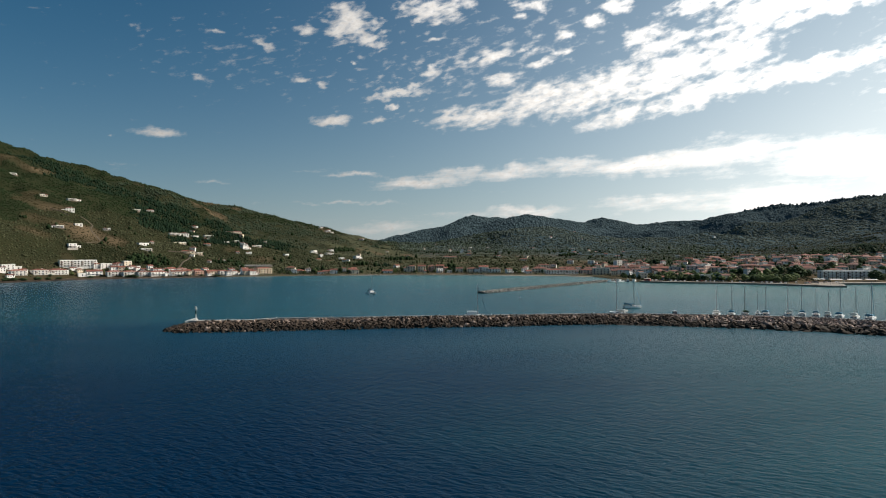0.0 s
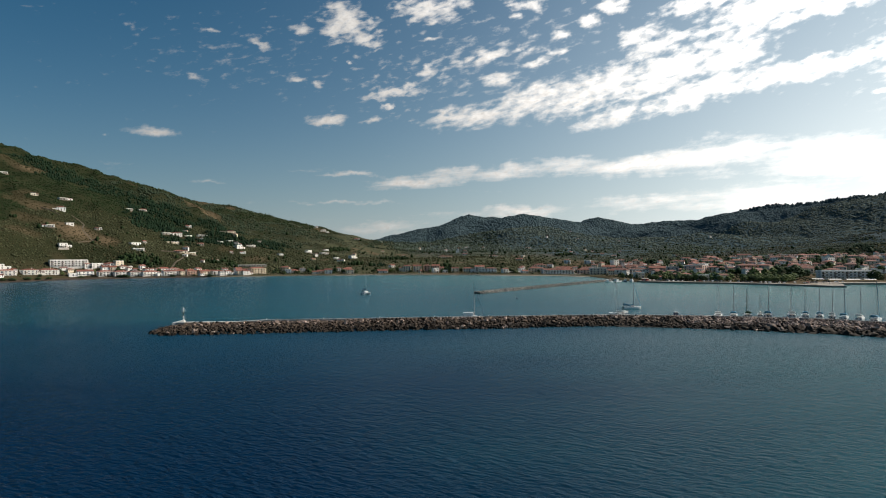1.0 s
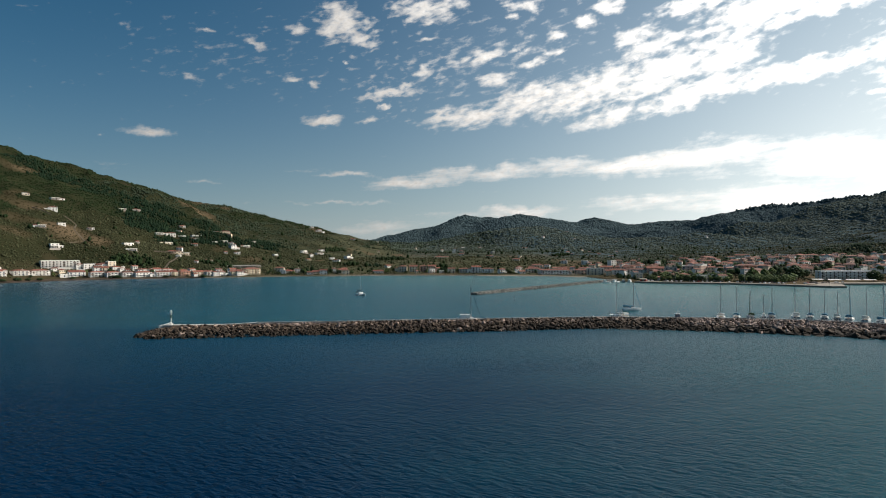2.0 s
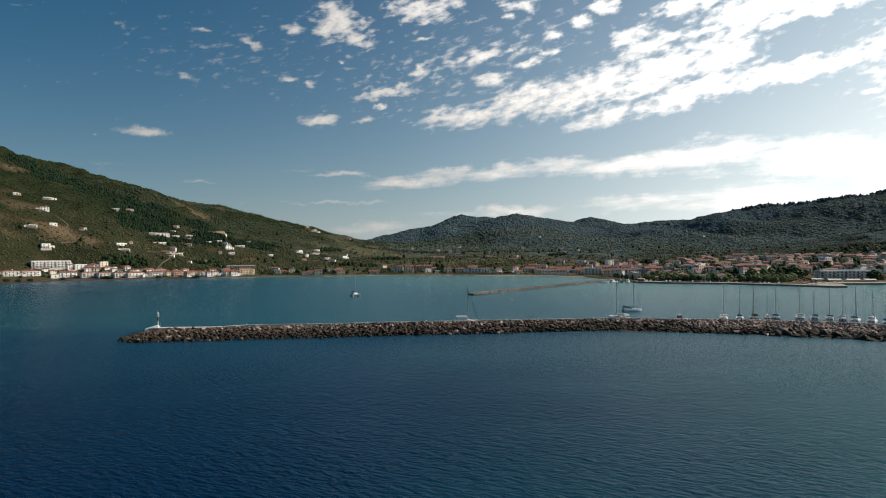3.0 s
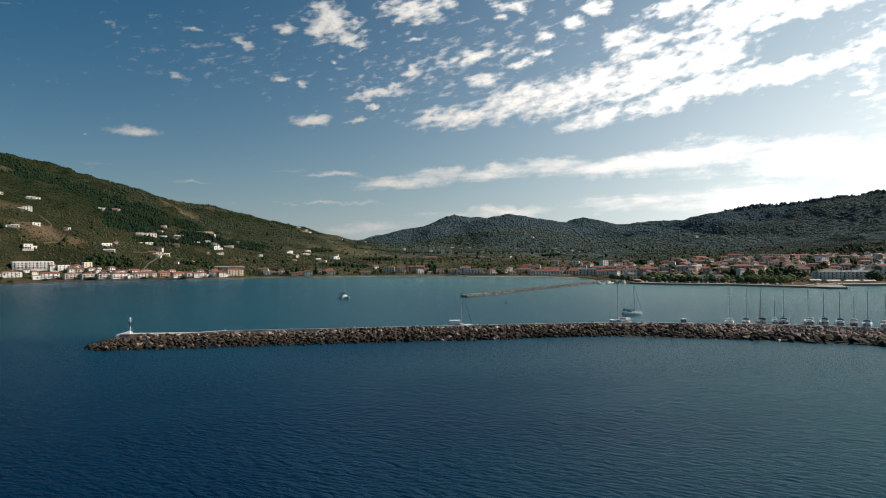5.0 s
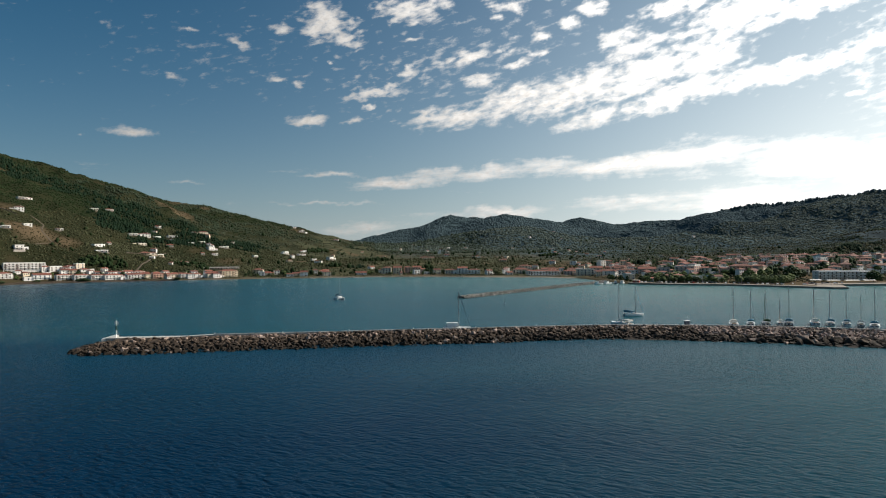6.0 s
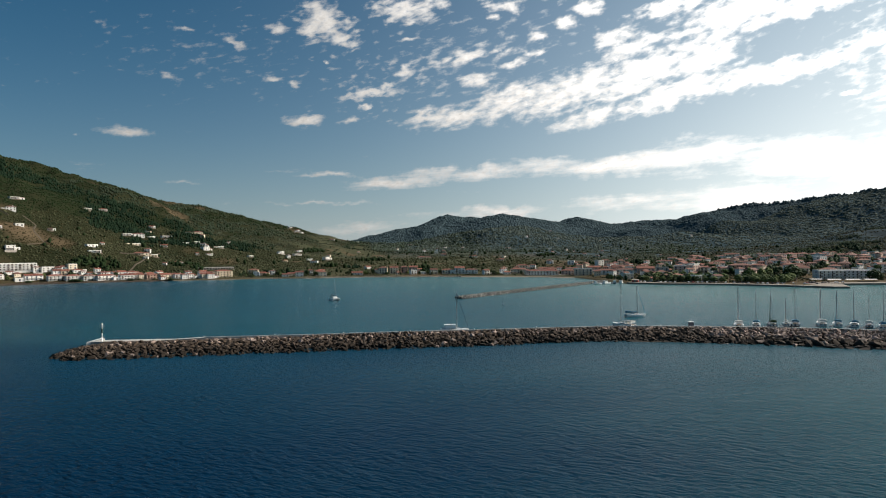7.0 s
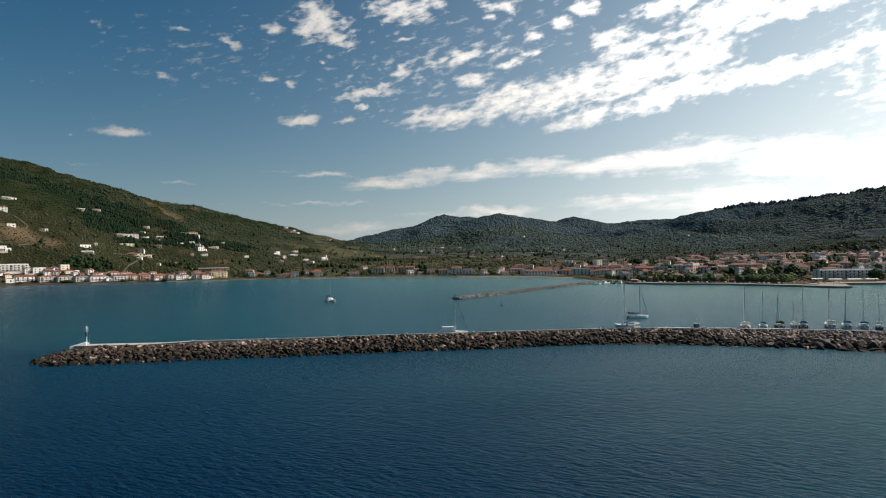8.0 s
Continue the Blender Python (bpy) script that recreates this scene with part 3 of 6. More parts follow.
# ---- ground ----
def make_ground():
    cols, rows = 640, 300
    a = np.linspace(-1.05, 1.0, cols)
    y = 150 * (4800 / 150) ** np.linspace(0, 1, rows)
    y = np.concatenate([y[y < 560], np.linspace(565, 1100, 150), 1105 * (4800 / 1105) ** np.linspace(0, 1, 230)])
    rows = len(y)
    Y, A = np.meshgrid(y, a, indexing="ij")
    X = A * (Y + 60)
    Z = ground_z(X, Y)
    verts = np.stack([X, Y, Z], -1).reshape(-1, 3)
    keep = (Z > -2.1)
    idx = np.arange(rows * cols).reshape(rows, cols)
    q = np.stack([idx[:-1, :-1], idx[:-1, 1:], idx[1:, 1:], idx[1:, :-1]], -1).reshape(-1, 4)
    k = (keep[:-1, :-1] | keep[:-1, 1:] | keep[1:, 1:] | keep[1:, :-1]).reshape(-1)
    used, inv = np.unique(q[k], return_inverse=True)
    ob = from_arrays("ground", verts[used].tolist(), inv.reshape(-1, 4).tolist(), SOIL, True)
    dry = ob.data.attributes.new("dry", "FLOAT", "POINT")
    co = verts[used]
    town = np.clip((co[:, 0] - 230) / 40, 0, 1) * np.clip((340 - inland(co[:, 0], co[:, 1])) / 60, 0, 1) * np.clip((50 - co[:, 2]) / 10, 0, 1)
    dry.data.foreach_set("value", np.maximum(0.8 * town, np.maximum(clearing(co[:, 0], co[:, 1]), 0.4 * np.clip((75 - inland(co[:, 0], co[:, 1])) / 50, 0, 1))).astype(np.float32))
    grass = ob.data.attributes.new("grass", "FLOAT", "POINT")
    grass.data.foreach_set("value", meadow(co[:, 0], co[:, 1]).astype(np.float32))
    # share of painted haze blue: grows with distance, sooner in the east
    haze_tint = ob.data.attributes.new("haze_tint", "FLOAT", "POINT")
    haze_tint.data.foreach_set("value", np.clip((np.hypot(co[:, 0], co[:, 1]) - 1350 + 250 * np.clip((co[:, 0] - 250) / 100, 0, 1)) / (1050 - 450 * np.clip((co[:, 0] - 250) / 100, 0, 1)) - 0.9 * np.clip((-co[:, 0] - 20) / 150, 0, 1) * (np.hypot(co[:, 0], co[:, 1]) < 3200), 0, 1).astype(np.float32))
    return tagged(ob, "dry brown and green hills rising behind the bay", "ground", kind="structure")


ground = make_ground()

# ---- woods: clumps of foliage over the hills ----
ICO_BM = bmesh.new()
bmesh.ops.create_icosphere(ICO_BM, subdivisions=1, radius=1)
ICO_V = np.array([v.co for v in ICO_BM.verts])
ICO_F = np.array([[v.index for v in f.verts] for f in ICO_BM.faces])
ICO_BM.free()
OCT_V = np.array(((1, 0, 0), (0, 1, 0), (-1, 0, 0), (0, -1, 0), (0, 0, 1), (0, 0, -1)), float)
OCT_F = np.array(((0, 1, 4), (1, 2, 4), (2, 3, 4), (3, 0, 4), (1, 0, 5), (2, 1, 5), (3, 2, 5), (0, 3, 5)))


def clumps(name, x, y, width, tall, mat, seed, label, category, sink=0.8, fine=True, lie=0.0):
    rng = np.random.RandomState(seed)
    n = len(x)
    z = ground_z(x, y)
    s = width * (0.65 + 0.8 * rng.rand(n) ** 2)
    V, F = (ICO_V, ICO_F) if fine else (OCT_V, OCT_F)
    k = len(V)
    v = V[None] * (1 + 0.55 * (rng.rand(n, k, 1) - 0.5)) + 0.18 * (rng.rand(n, k, 3) - 0.5)
    ang = rng.rand(n) * 6.283
    c, sn = np.cos(ang)[:, None], np.sin(ang)[:, None]
    vx, vy = v[..., 0] * c - v[..., 1] * sn, v[..., 0] * sn + v[..., 1] * c
    h = 1.3 * s * tall * (0.75 + 0.6 * rng.rand(n))
    # crowns of a closed canopy follow the slope that they stand on
    gx, gy = lie * (ground_z(x + 6, y) - z) / 6, lie * (ground_z(x, y + 6) - z) / 6
    z = z[:, None] + (gx[:, None] * vx + gy[:, None] * vy) * s[:, None] / 2
    out = np.stack([x[:, None] + vx * s[:, None] / 2, y[:, None] + vy * s[:, None] / 2, z + (v[..., 2] + 1 - sink) * h[:, None] / 2], -1)
    faces = (F[None] + k * np.arange(n)[:, None, None]).reshape(-1, 3)
    ob = from_arrays(name, out.reshape(-1, 3).tolist(), faces.tolist(), mat, True)
    return tagged(ob, label, category, kind="stuff")


TOWN = []   # plots kept free of woods: x, y, radius


def make_woods():
    rng = np.random.RandomState(21)
    n = 350000
    y = np.concatenate([700 * (1500 / 700) ** rng.rand(190000), 1500 * (4600 / 1500) ** rng.rand(n - 190000)])
    x = (rng.rand(n) * 1.95 - 0.98) * y
    s = inland(x, y)
    h = ground_z(x, y)
    open_ = clearing(x, y)
    far = np.where(y < 1500, (y / 1000) ** 0.55, (y / 1500) ** 0.6 * 1.45)
    ok = (s > 15) & (np.hypot(x, y) < 4850)
    town_right = (x > 230) & (s < 330) & (h < 46)
    front = s < 70
    for px, py, r in TOWN:
        ok &= (x - px) ** 2 + (y - py) ** 2 > r * r
    ok &= ~(town_right & (rng.rand(n) < 0.66)) & ~(front & (rng.rand(n) < 0.35))
    ok &= rng.rand(n) > open_ * np.where((y > 1120) & (x > -330), 0.8, 0.6)
    pine = (wobble(x, y, 260, 31) + 0.7 * wobble(x, y, 90, 32) + np.clip((h - 75) / 45, -1.0, 1.5) + np.clip((y - 2500) / 500, -0.3, 1.2)) > 0.15
    # on the west slope the pines stand in belts, with maquis above and groves below
    west = (x < -200) & (np.hypot(x, y) < 2500)
    belt = np.full(n, -9.0)
    for line, wide in (([(-880, 1420), (-800, 1458), (-734, 1505), (-663, 1573), (-628, 1413), (-563, 1285)], 75), ([(-560, 1700), (-543, 1647), (-514, 1491)], 60),
                       ([(-543, 1647), (-478, 1765), (-430, 1817), (-355, 1839)], 90), ([(-491, 1253), (-434, 1364), (-395, 1389), (-356, 1573)], 38), ([(-780, 1880), (-728, 1942), (-600, 2120)], 110)):
        for (ax, ay), (bx, by) in zip(line, line[1:]):
            dx, dy = bx - ax, by - ay
            u = np.clip(((x - ax) * dx + (y - ay) * dy) / (dx * dx + dy * dy), 0, 1)
            belt = np.maximum(belt, 1 - np.hypot(x - ax - u * dx, y - ay - u * dy) / wide)
    belt = belt + 0.35 * wobble(x, y, 110, 33) + 0.2 * wobble(x, y, 40, 34)
    pine = np.where(west, belt > 0.1, pine | ((y > 1500) & (h > 38) & (wobble(x, y, 300, 35) + 0.5 * wobble(x, y, 80, 36) > -0.35)))
    high = west & ~pine & (h > 118 + 20 * wobble(x, y, 150, 37))
    fields = meadow(x, y)
    ok &= rng.rand(n) > 0.8 * fields * np.where(west, 0.6, 1.0)
    grove = np.zeros(n, bool)
    for gx, gy, gr in GROVES:
        grove |= (x - gx) ** 2 + (y - gy) ** 2 < gr * gr
    ok &= ~grove
    scrub = (open_ > 0.15) | ((rng.rand(n) < 0.14) & (y < 2600) & ~high)
    # woods beyond this take the copies that are paled for haze
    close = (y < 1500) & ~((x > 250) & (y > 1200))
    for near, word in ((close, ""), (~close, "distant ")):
        f = False
        a, b, c = ok & pine & ~scrub & near, ok & ~pine & ~scrub & ~high & near, ok & scrub & near
        d = ok & high & ~scrub & near
        hill = (a | b | c | d) & (h > 42) & (np.hypot(x, y) > np.where(x > 250, 1750, 2650) + 350 * rng.rand(n)) & ((x > -60) | (y > 3300))
        if word:
            # the closed canopy of the slopes that face the bay
            fy = np.sqrt(1450 ** 2 + rng.rand(215000) * (4600 ** 2 - 1450 ** 2))
            fx = (rng.rand(215000) * 1.12 - 0.14) * fy
            fh = ground_z(fx, fy)
            faces_bay = ground_z(fx * 1.004, fy * 1.004) - fh > -0.7
            shown = faces_bay & (fh > 40 + 12 * wobble(fx, fy, 200, 51)) & ((fy > 1900) | (fx > 400)) & ((fx > -0.06 * fy) | (fy > 3300)) & (np.hypot(fx, fy) < 4850)
            fx, fy = fx[shown], fy[shown]
            for spur, paint, tall, words in ((fy >= 2750, HAZE_PINE, 0.2, "far conifer woods in haze-blue tones on the high ridges"), (fy < 2750, HAZE_SPUR_PINE, 0.27, "conifer woods in hazy green tones on the foothills behind the town")):
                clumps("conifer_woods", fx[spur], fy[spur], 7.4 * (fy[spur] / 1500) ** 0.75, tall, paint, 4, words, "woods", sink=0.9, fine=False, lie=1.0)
            # tall pines that stand out along the eastern crest
            u = rng.rand(420)
            (ax, ay, _), (bx, by, _) = RIDGES[5][0][2], RIDGES[5][0][-2]
            cx, cy = ax + u * (bx - ax) + rng.uniform(-45, 45, 420), ay + u * (by - ay) + rng.uniform(-45, 45, 420)
            clumps("crest_pines", cx, cy, 11, 0.9, HAZE_PINE, 6, "tall dark pines standing along the eastern crest", "woods", sink=0.6)
        a, b, c, d = a & ~hill, b & ~hill, c & ~hill, d & ~hill
        clumps("maquis", x[d], y[d], 2.6 * far[d], 0.6, MAQUIS, 5, f"{word}low green maquis covering the upper slope", "shrubs", fine=f)
        clumps("pine_woods", x[a], y[a], 3.6 * far[a] * (1 if word == "" else 0.95), 1.4 if word == "" else 0.85, PINE if word == "" else HAZE_MID_PINE, 1, f"{word}dense dark green pine woods covering the hills", "woods", fine=f)
        clumps("olive_groves", x[b], y[b], 3.1 * far[b] * (1 if word == "" else 0.85) * np.where(rng.rand(b.sum()) < 0.06, 1.8, 1), 0.55 if word == "" else 0.34, OLIVE if word == "" else HAZE_OLIVE, 2, f"{word}grey-green olive groves and gardens on lower slopes", "trees", fine=f)
        clumps("hillside_scrub", x[c], y[c], 2.6 * far[c], 0.55, SCRUB, 3, f"{word}dry olive-brown scrub on open hillside", "shrubs", fine=f)

# ---- breakwater ----
CREST = [(-112, 304.5), (-80, 306), (-38, 309), (-11, 313), (26, 316), (66, 320), (92, 321), (134, 313.5), (156, 308), (186, 296), (206, 279), (228, 255), (246, 228), (262, 190)]


def along(line, step):
    """Points every step metres along a line, with the sideways direction to its left."""
    out, left = [], 0.0
    for (ax, ay), (bx, by) in zip(line, line[1:]):
        d = Vector((bx - ax, by - ay))
        n = d.length
        t = left
        while t < n:
            p = Vector((ax, ay)) + d * (t / n)
            out.append((p, Vector((-d.y, d.x)) / n, d / n))
            t += step
        left = t - n
    return out


def rock_mesh(seed, flat=1.0):
    rng = random.Random(seed)
    b = bmesh.new()
    pts = []
    for k in range(14):
        v = Vector((rng.gauss(0, 1), rng.gauss(0, 1), rng.gauss(0, 1))).normalized() * rng.uniform(0.8, 1.2)
        b.verts.new((v.x * 0.66, v.y * 0.52, v.z * 0.46 * flat))
    res = bmesh.ops.convex_hull(b, input=b.verts)
    bmesh.ops.delete(b, geom=[v for v in b.verts if not v.link_faces], context="VERTS")
    return b


def rock_spots():
    """Armour stones on the seaward slope, round the head and over the crest: place, size."""
    rng = random.Random(8)
    out = []
    rows = [(-19.5 + 1.39 * k, -0.7 + 3.6 * (k / 13) ** 0.7) for k in range(14)]
    for row, (off, z) in enumerate(rows):
        for p, side, _ in along(CREST, 1.2):
            wide = min(max((p.x - 85) / 85, 0), 1)
            big = 1.0 + wide * (1.0 if row < 5 else 0.35 if row < 8 else 0.0)
            if big > 1.7 and rng.random() < 0.4:
                continue
            q = p + side * (off * (1.0 + 0.13 * (p.x < 40) + 0.2 * min(max((-60 - p.x) / 35, 0), 1)) * (1.0 + 0.55 * wide)) + Vector((rng.uniform(-0.8, 0.8), rng.uniform(-0.6, 0.6)))
            drop = 0.84 if p.x < -42 else 0.95
            out.append((q.x, q.y, z * drop + rng.uniform(-0.35, 0.35), rng.choice((0.8, 1.0, 1.3, 1.6, 2.0)) * rng.uniform(0.9, 1.15) * big))
    for off, z in ((-1.1, 2.75), (-0.5, 3.0)):      # stones heaped against the parapet
        for p, side, _ in along(CREST[1:], 1.1):
            q = p + side * (off + rng.uniform(-0.4, 0.3))
            out.append((q.x, q.y, z * (0.86 if p.x < -42 else 1.0) + rng.uniform(-0.3, 0.25), rng.uniform(0.8, 1.7)))
    for p, side, _ in along([(-118, 306.5), (-80, 306)], 0.9):      # along the edge of the open deck
        out.append((p.x + rng.uniform(-0.4, 0.4), p.y + rng.uniform(-1.2, 1.6), 2.0 + rng.uniform(-0.3, 0.25), rng.uniform(0.9, 1.6)))
    for k in range(520):   # round head
        a, r = rng.uniform(1.35, 4.9), rng.uniform(0, 1) ** 0.6
        x, y = -114.8 + math.cos(a) * r * 13.8, 296.6 + math.sin(a) * r * 19.4
        out.append((x, y, 2.1 * (1 - r ** 1.8) - 0.3 + rng.uniform(-0.3, 0.3), rng.uniform(0.9, 2.0)))
    for k in range(60):    # where the slope meets the head
        x = rng.uniform(-118, -104)
        u = rng.random()
        out.append((x, 303 - 23 * u, 2.0 * (1 - u) ** 0.7 - 0.3, rng.uniform(1.4, 2.6)))
    return out


def turned(b, rng, size, at):
    m = Matrix.Translation(at) @ Euler((rng.gauss(0, 0.38), rng.gauss(0, 0.38), rng.uniform(0, 6.28))).to_matrix().to_4x4() @ Matrix.Scale(size, 4)
    return m


def make_rocks(thing, spots, nearest, seed, name, stone=None, joined=None, single=290):
    rng = random.Random(seed)
    meshes = []
    for k in range(14):
        b = rock_mesh(seed * 50 + k)
        me = bpy.data.meshes.new("rock")
        b.to_mesh(me)
        b.free()
        me.materials.append(stone or ROCK)
        meshes.append(me)
    arrays = [(np.array([v.co for v in me.vertices]), [list(f.vertices) for f in me.polygons]) for me in meshes]
    singles = set(sorted(range(len(spots)), key=lambda i: nearest(spots[i]))[:single])
    verts, faces = [], []
    for i, (x, y, z, size) in enumerate(spots):
        k = rng.randrange(14)
        m = turned(None, rng, size, (x, y, z))
        if i in singles:
            share("rock", meshes[k], m, thing)
        else:
            v, f = arrays[k]
            base = len(verts)
            a = np.array(m.to_3x3())
            verts += (v @ a.T + np.array((x, y, z))).tolist()
            faces += [[base + j for j in g] for g in f]
    if verts:
        rest = from_arrays(name, verts, faces, joined or stone or ROCKS_JOINED)
        rest.parent = thing
        tagged(rest, kind="stuff")


def strip(name, line, profile, mat, parent=None, label=""):
    """A cross section (offset, z) swept along a line, closed at both ends."""
    b = bmesh.new()
    rings = []
    n = len(line)
    for i, (x, y) in enumerate(line):
        a, c = line[max(i - 1, 0)], line[min(i + 1, n - 1)]
        d = Vector((c[0] - a[0], c[1] - a[1])).normalized()
        side = Vector((-d.y, d.x))
        rings.append([b.verts.new((x + side.x * o, y + side.y * o, z)) for o, z in profile])
    m = len(profile)
    for r0, r1 in zip(rings, rings[1:]):
        for k in range(m):
            b.faces.new((r0[k], r0[(k + 1) % m], r1[(k + 1) % m], r1[k]))
    b.faces.new(rings[0])
    b.faces.new(rings[-1][::-1])
    bmesh.ops.recalc_face_normals(b, faces=b.faces)
    return obj(name, b, mat, parent, label)


breakwater = empty("breakwater", pose(0, 0, 0))
tagged(breakwater, "long rubble-mound breakwater of brown armour stones with concrete quay", "breakwater", kind="structure")
strip("rubble_core", [(-116, 303)] + CREST[1:], [(-15, -3), (-12, 0.6), (-4, 2.4), (-0.5, 2.9), (6, 0.9), (6, -3)], ROCKS_JOINED, breakwater)
strip("rubble_core", CREST[6:], [(-28, -3), (-24, -0.2), (-8, 1.7), (-3, 2.2), (-3, -3)], ROCKS_JOINED, breakwater)
strip("quay_deck", [(-124, 309)] + [(x, y + (4 if x < -70 else 0)) for x, y in CREST[1:]], [(-1, 0.2), (-1, 2.3), (9, 1.6), (9.2, -3), (-1, -3)], CONCRETE, breakwater, "pale concrete quay deck")
strip("quay_apron", [(110, 318)] + CREST[7:], [(9.1, 0.9), (26, 0.8), (26, -3), (9.1, -3)], CONCRETE, breakwater, "wide concrete mooring apron")
b = bmesh.new()      # the deck ramps up to the foot of the parapet
vs = [b.verts.new((x, y + o, z)) for x, y, z in ((-98, 308.6, 2.3), (-80, 306.2, 3.5), (-80, 306.2, 1.0), (-98, 308.6, 1.0)) for o in (0, 2.4)]
for f in ((0, 1, 3, 2), (2, 3, 5, 4), (4, 5, 7, 6), (6, 7, 1, 0), (0, 2, 4, 6), (7, 5, 3, 1)):
    b.faces.new([vs[i] for i in f])
bmesh.ops.recalc_face_normals(b, faces=b.faces)
part("deck_ramp", b, CONCRETE, breakwater, "sloping concrete ramp")
strip("parapet_wall", CREST[1:], [(0, 1.0), (0, 3.7), (0.7, 3.7), (0.7, 1.0)], CONCRETE, breakwater, "weathered concrete parapet wall")
STONES = rock_spots()
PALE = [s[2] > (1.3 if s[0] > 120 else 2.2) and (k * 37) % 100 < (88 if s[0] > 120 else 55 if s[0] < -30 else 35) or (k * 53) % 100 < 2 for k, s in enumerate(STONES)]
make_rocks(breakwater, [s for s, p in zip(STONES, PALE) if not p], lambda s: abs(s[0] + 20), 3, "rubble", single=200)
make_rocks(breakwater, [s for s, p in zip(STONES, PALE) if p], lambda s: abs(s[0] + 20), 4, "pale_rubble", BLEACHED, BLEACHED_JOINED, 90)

# ---- shore: beach, quays ----
def beach(x0, x1, wide, mat, name, label, seaward=2):
    line = [(x, y) for x, y in SHORE if x0 <= x <= x1]
    return tagged(strip(name, line, [(-seaward - 6, -1.0), (-seaward, 0.15), (3, 0.75), (wide, 1.75), (wide, 0.6), (3, -0.4)], mat), label, "beach", kind="structure")


beach(-705, -150, 15, SAND, "beach", "narrow pale sand and pebble beach along the bay")
beach(-160, 83, 9, PAVING, "shingle_shore", "grey stony shore below the seafront houses", 6)
beach(81, 237, 13, SAND, "beach", "brown sand beach below the seafront houses", 16)


def shore_stones():
    """Loose boulders along the waterline of the stony shore."""
    rng = random.Random(23)
    line = [(x, y) for x, y in SHORE if -240 <= x <= 90]
    spots = []
    for p, side, _ in along(line, 1.6):
        for _ in range(2):
            q = p + side * rng.uniform(-9, 2)
            spots.append((q.x, q.y, 0.25 + rng.uniform(-0.2, 0.4), rng.uniform(0.9, 2.2)))
    thing = empty("shore_boulders")
    make_rocks(thing, spots, lambda s: s[1], 9, "boulders", MOLE_ROCK, None, 0)
    return tagged(thing, "loose grey boulders along the stony waterline", "boulders", kind="structure")


shore_stones()


def broad_beach():
    """The flat pebble beach that widens towards the west end of the bay."""
    edge = [(-680, 640), (-620, 726), (-553, 780), (-530, 832), (-506, 874), (-462, 908), (-414, 930), (-376, 944), (-345, 952)]
    back = [(-705, 640), (-652, 735), (-600, 812), (-560, 880), (-522, 918), (-470, 936), (-430, 946), (-390, 956), (-345, 966)]
    b = bmesh.new()
    rows = []
    for (ax, ay), (bx, by) in zip(edge, back):
        d = Vector((bx - ax, by - ay))
        rows.append([b.verts.new((ax + d.x * u, ay + d.y * u, z)) for u, z in ((-0.12, -1.2), (0.0, 0.05), (0.25, 0.5), (0.7, 0.95), (1.0, 1.5), (1.15, 0.2))])
    for r0, r1 in zip(rows, rows[1:]):
        for k in range(5):
            b.faces.new((r0[k], r1[k], r1[k + 1], r0[k + 1]))
    bmesh.ops.solidify(b, geom=b.faces[:], thickness=0.4)
    return tagged(obj("beach", b, WET_SAND, smooth=True), "broad dark brown pebble and weed beach", "beach", kind="structure")


broad_beach()
QUAY = [(246, 735), (281, 708), (335, 684), (375, 645), (400, 612), (412, 610)]
tagged(strip("quay", QUAY, [(-2, -3), (-2, 1.72), (-0.6, 1.72), (-0.6, 1.66), (52, 1.72), (52, -1)], PAVING), "pale paved harbour quay with a straight edge", "quay", kind="structure")
tagged(strip("quay", [(420, 659), (470, 660), (640, 652), (900, 638)], [(-2, -3), (-2, 1.9), (22, 1.95), (22, -1)], PAVING), "paved town quay below the cafes", "quay", kind="structure")
tagged(strip("quay", [(411, 611), (419, 659)], [(-2.0, -3), (-2.0, 1.68), (14, 1.68), (14, -3)], PAVING), "end of the harbour quay", "quay", kind="structure")

# ---- houses ----
HOUSES = {}


def window_mesh(w, h, mat):
    b = bmesh.new()
    t = 0.14
    for x0, x1, z0, z1 in ((-w / 2 - t, w / 2 + t, -t, 0), (-w / 2 - t, w / 2 + t, h, h + t), (-w / 2 - t, -w / 2, 0, h), (w / 2, w / 2 + t, 0, h), (-0.05, 0.05, 0, h)):
        box(b, x0, x1, -0.12, 0.02, z0, z1)
    me = bpy.data.meshes.new("window")
    b.to_mesh(me)
    b.free()
    me.materials.append(mat)
    p = bmesh.new()
    box(p, -w / 2, w / 2, -0.04, 0.02, 0, h)
    pm = bpy.data.meshes.new("pane")
    p.to_mesh(pm)
    p.free()
    pm.materials.append(GLASS)
    return me, pm


WINDOWS = {"blue": window_mesh(1.1, 1.5, FRAME_BLUE), "brown": window_mesh(1.1, 1.5, FRAME_BROWN), "white": window_mesh(1.3, 1.6, WHITE)}
DOORS = {"blue": window_mesh(1.5, 2.2, FRAME_BLUE), "brown": window_mesh(1.5, 2.2, FRAME_BROWN), "white": window_mesh(2.0, 2.3, WHITE)}


def put_window(thing, meshes, name, x, y, z, rz):
    w = share(name, meshes[0], pose(x, y, z, 0, 0, rz), thing)
    share("pane", meshes[1], Matrix.Identity(4), w)


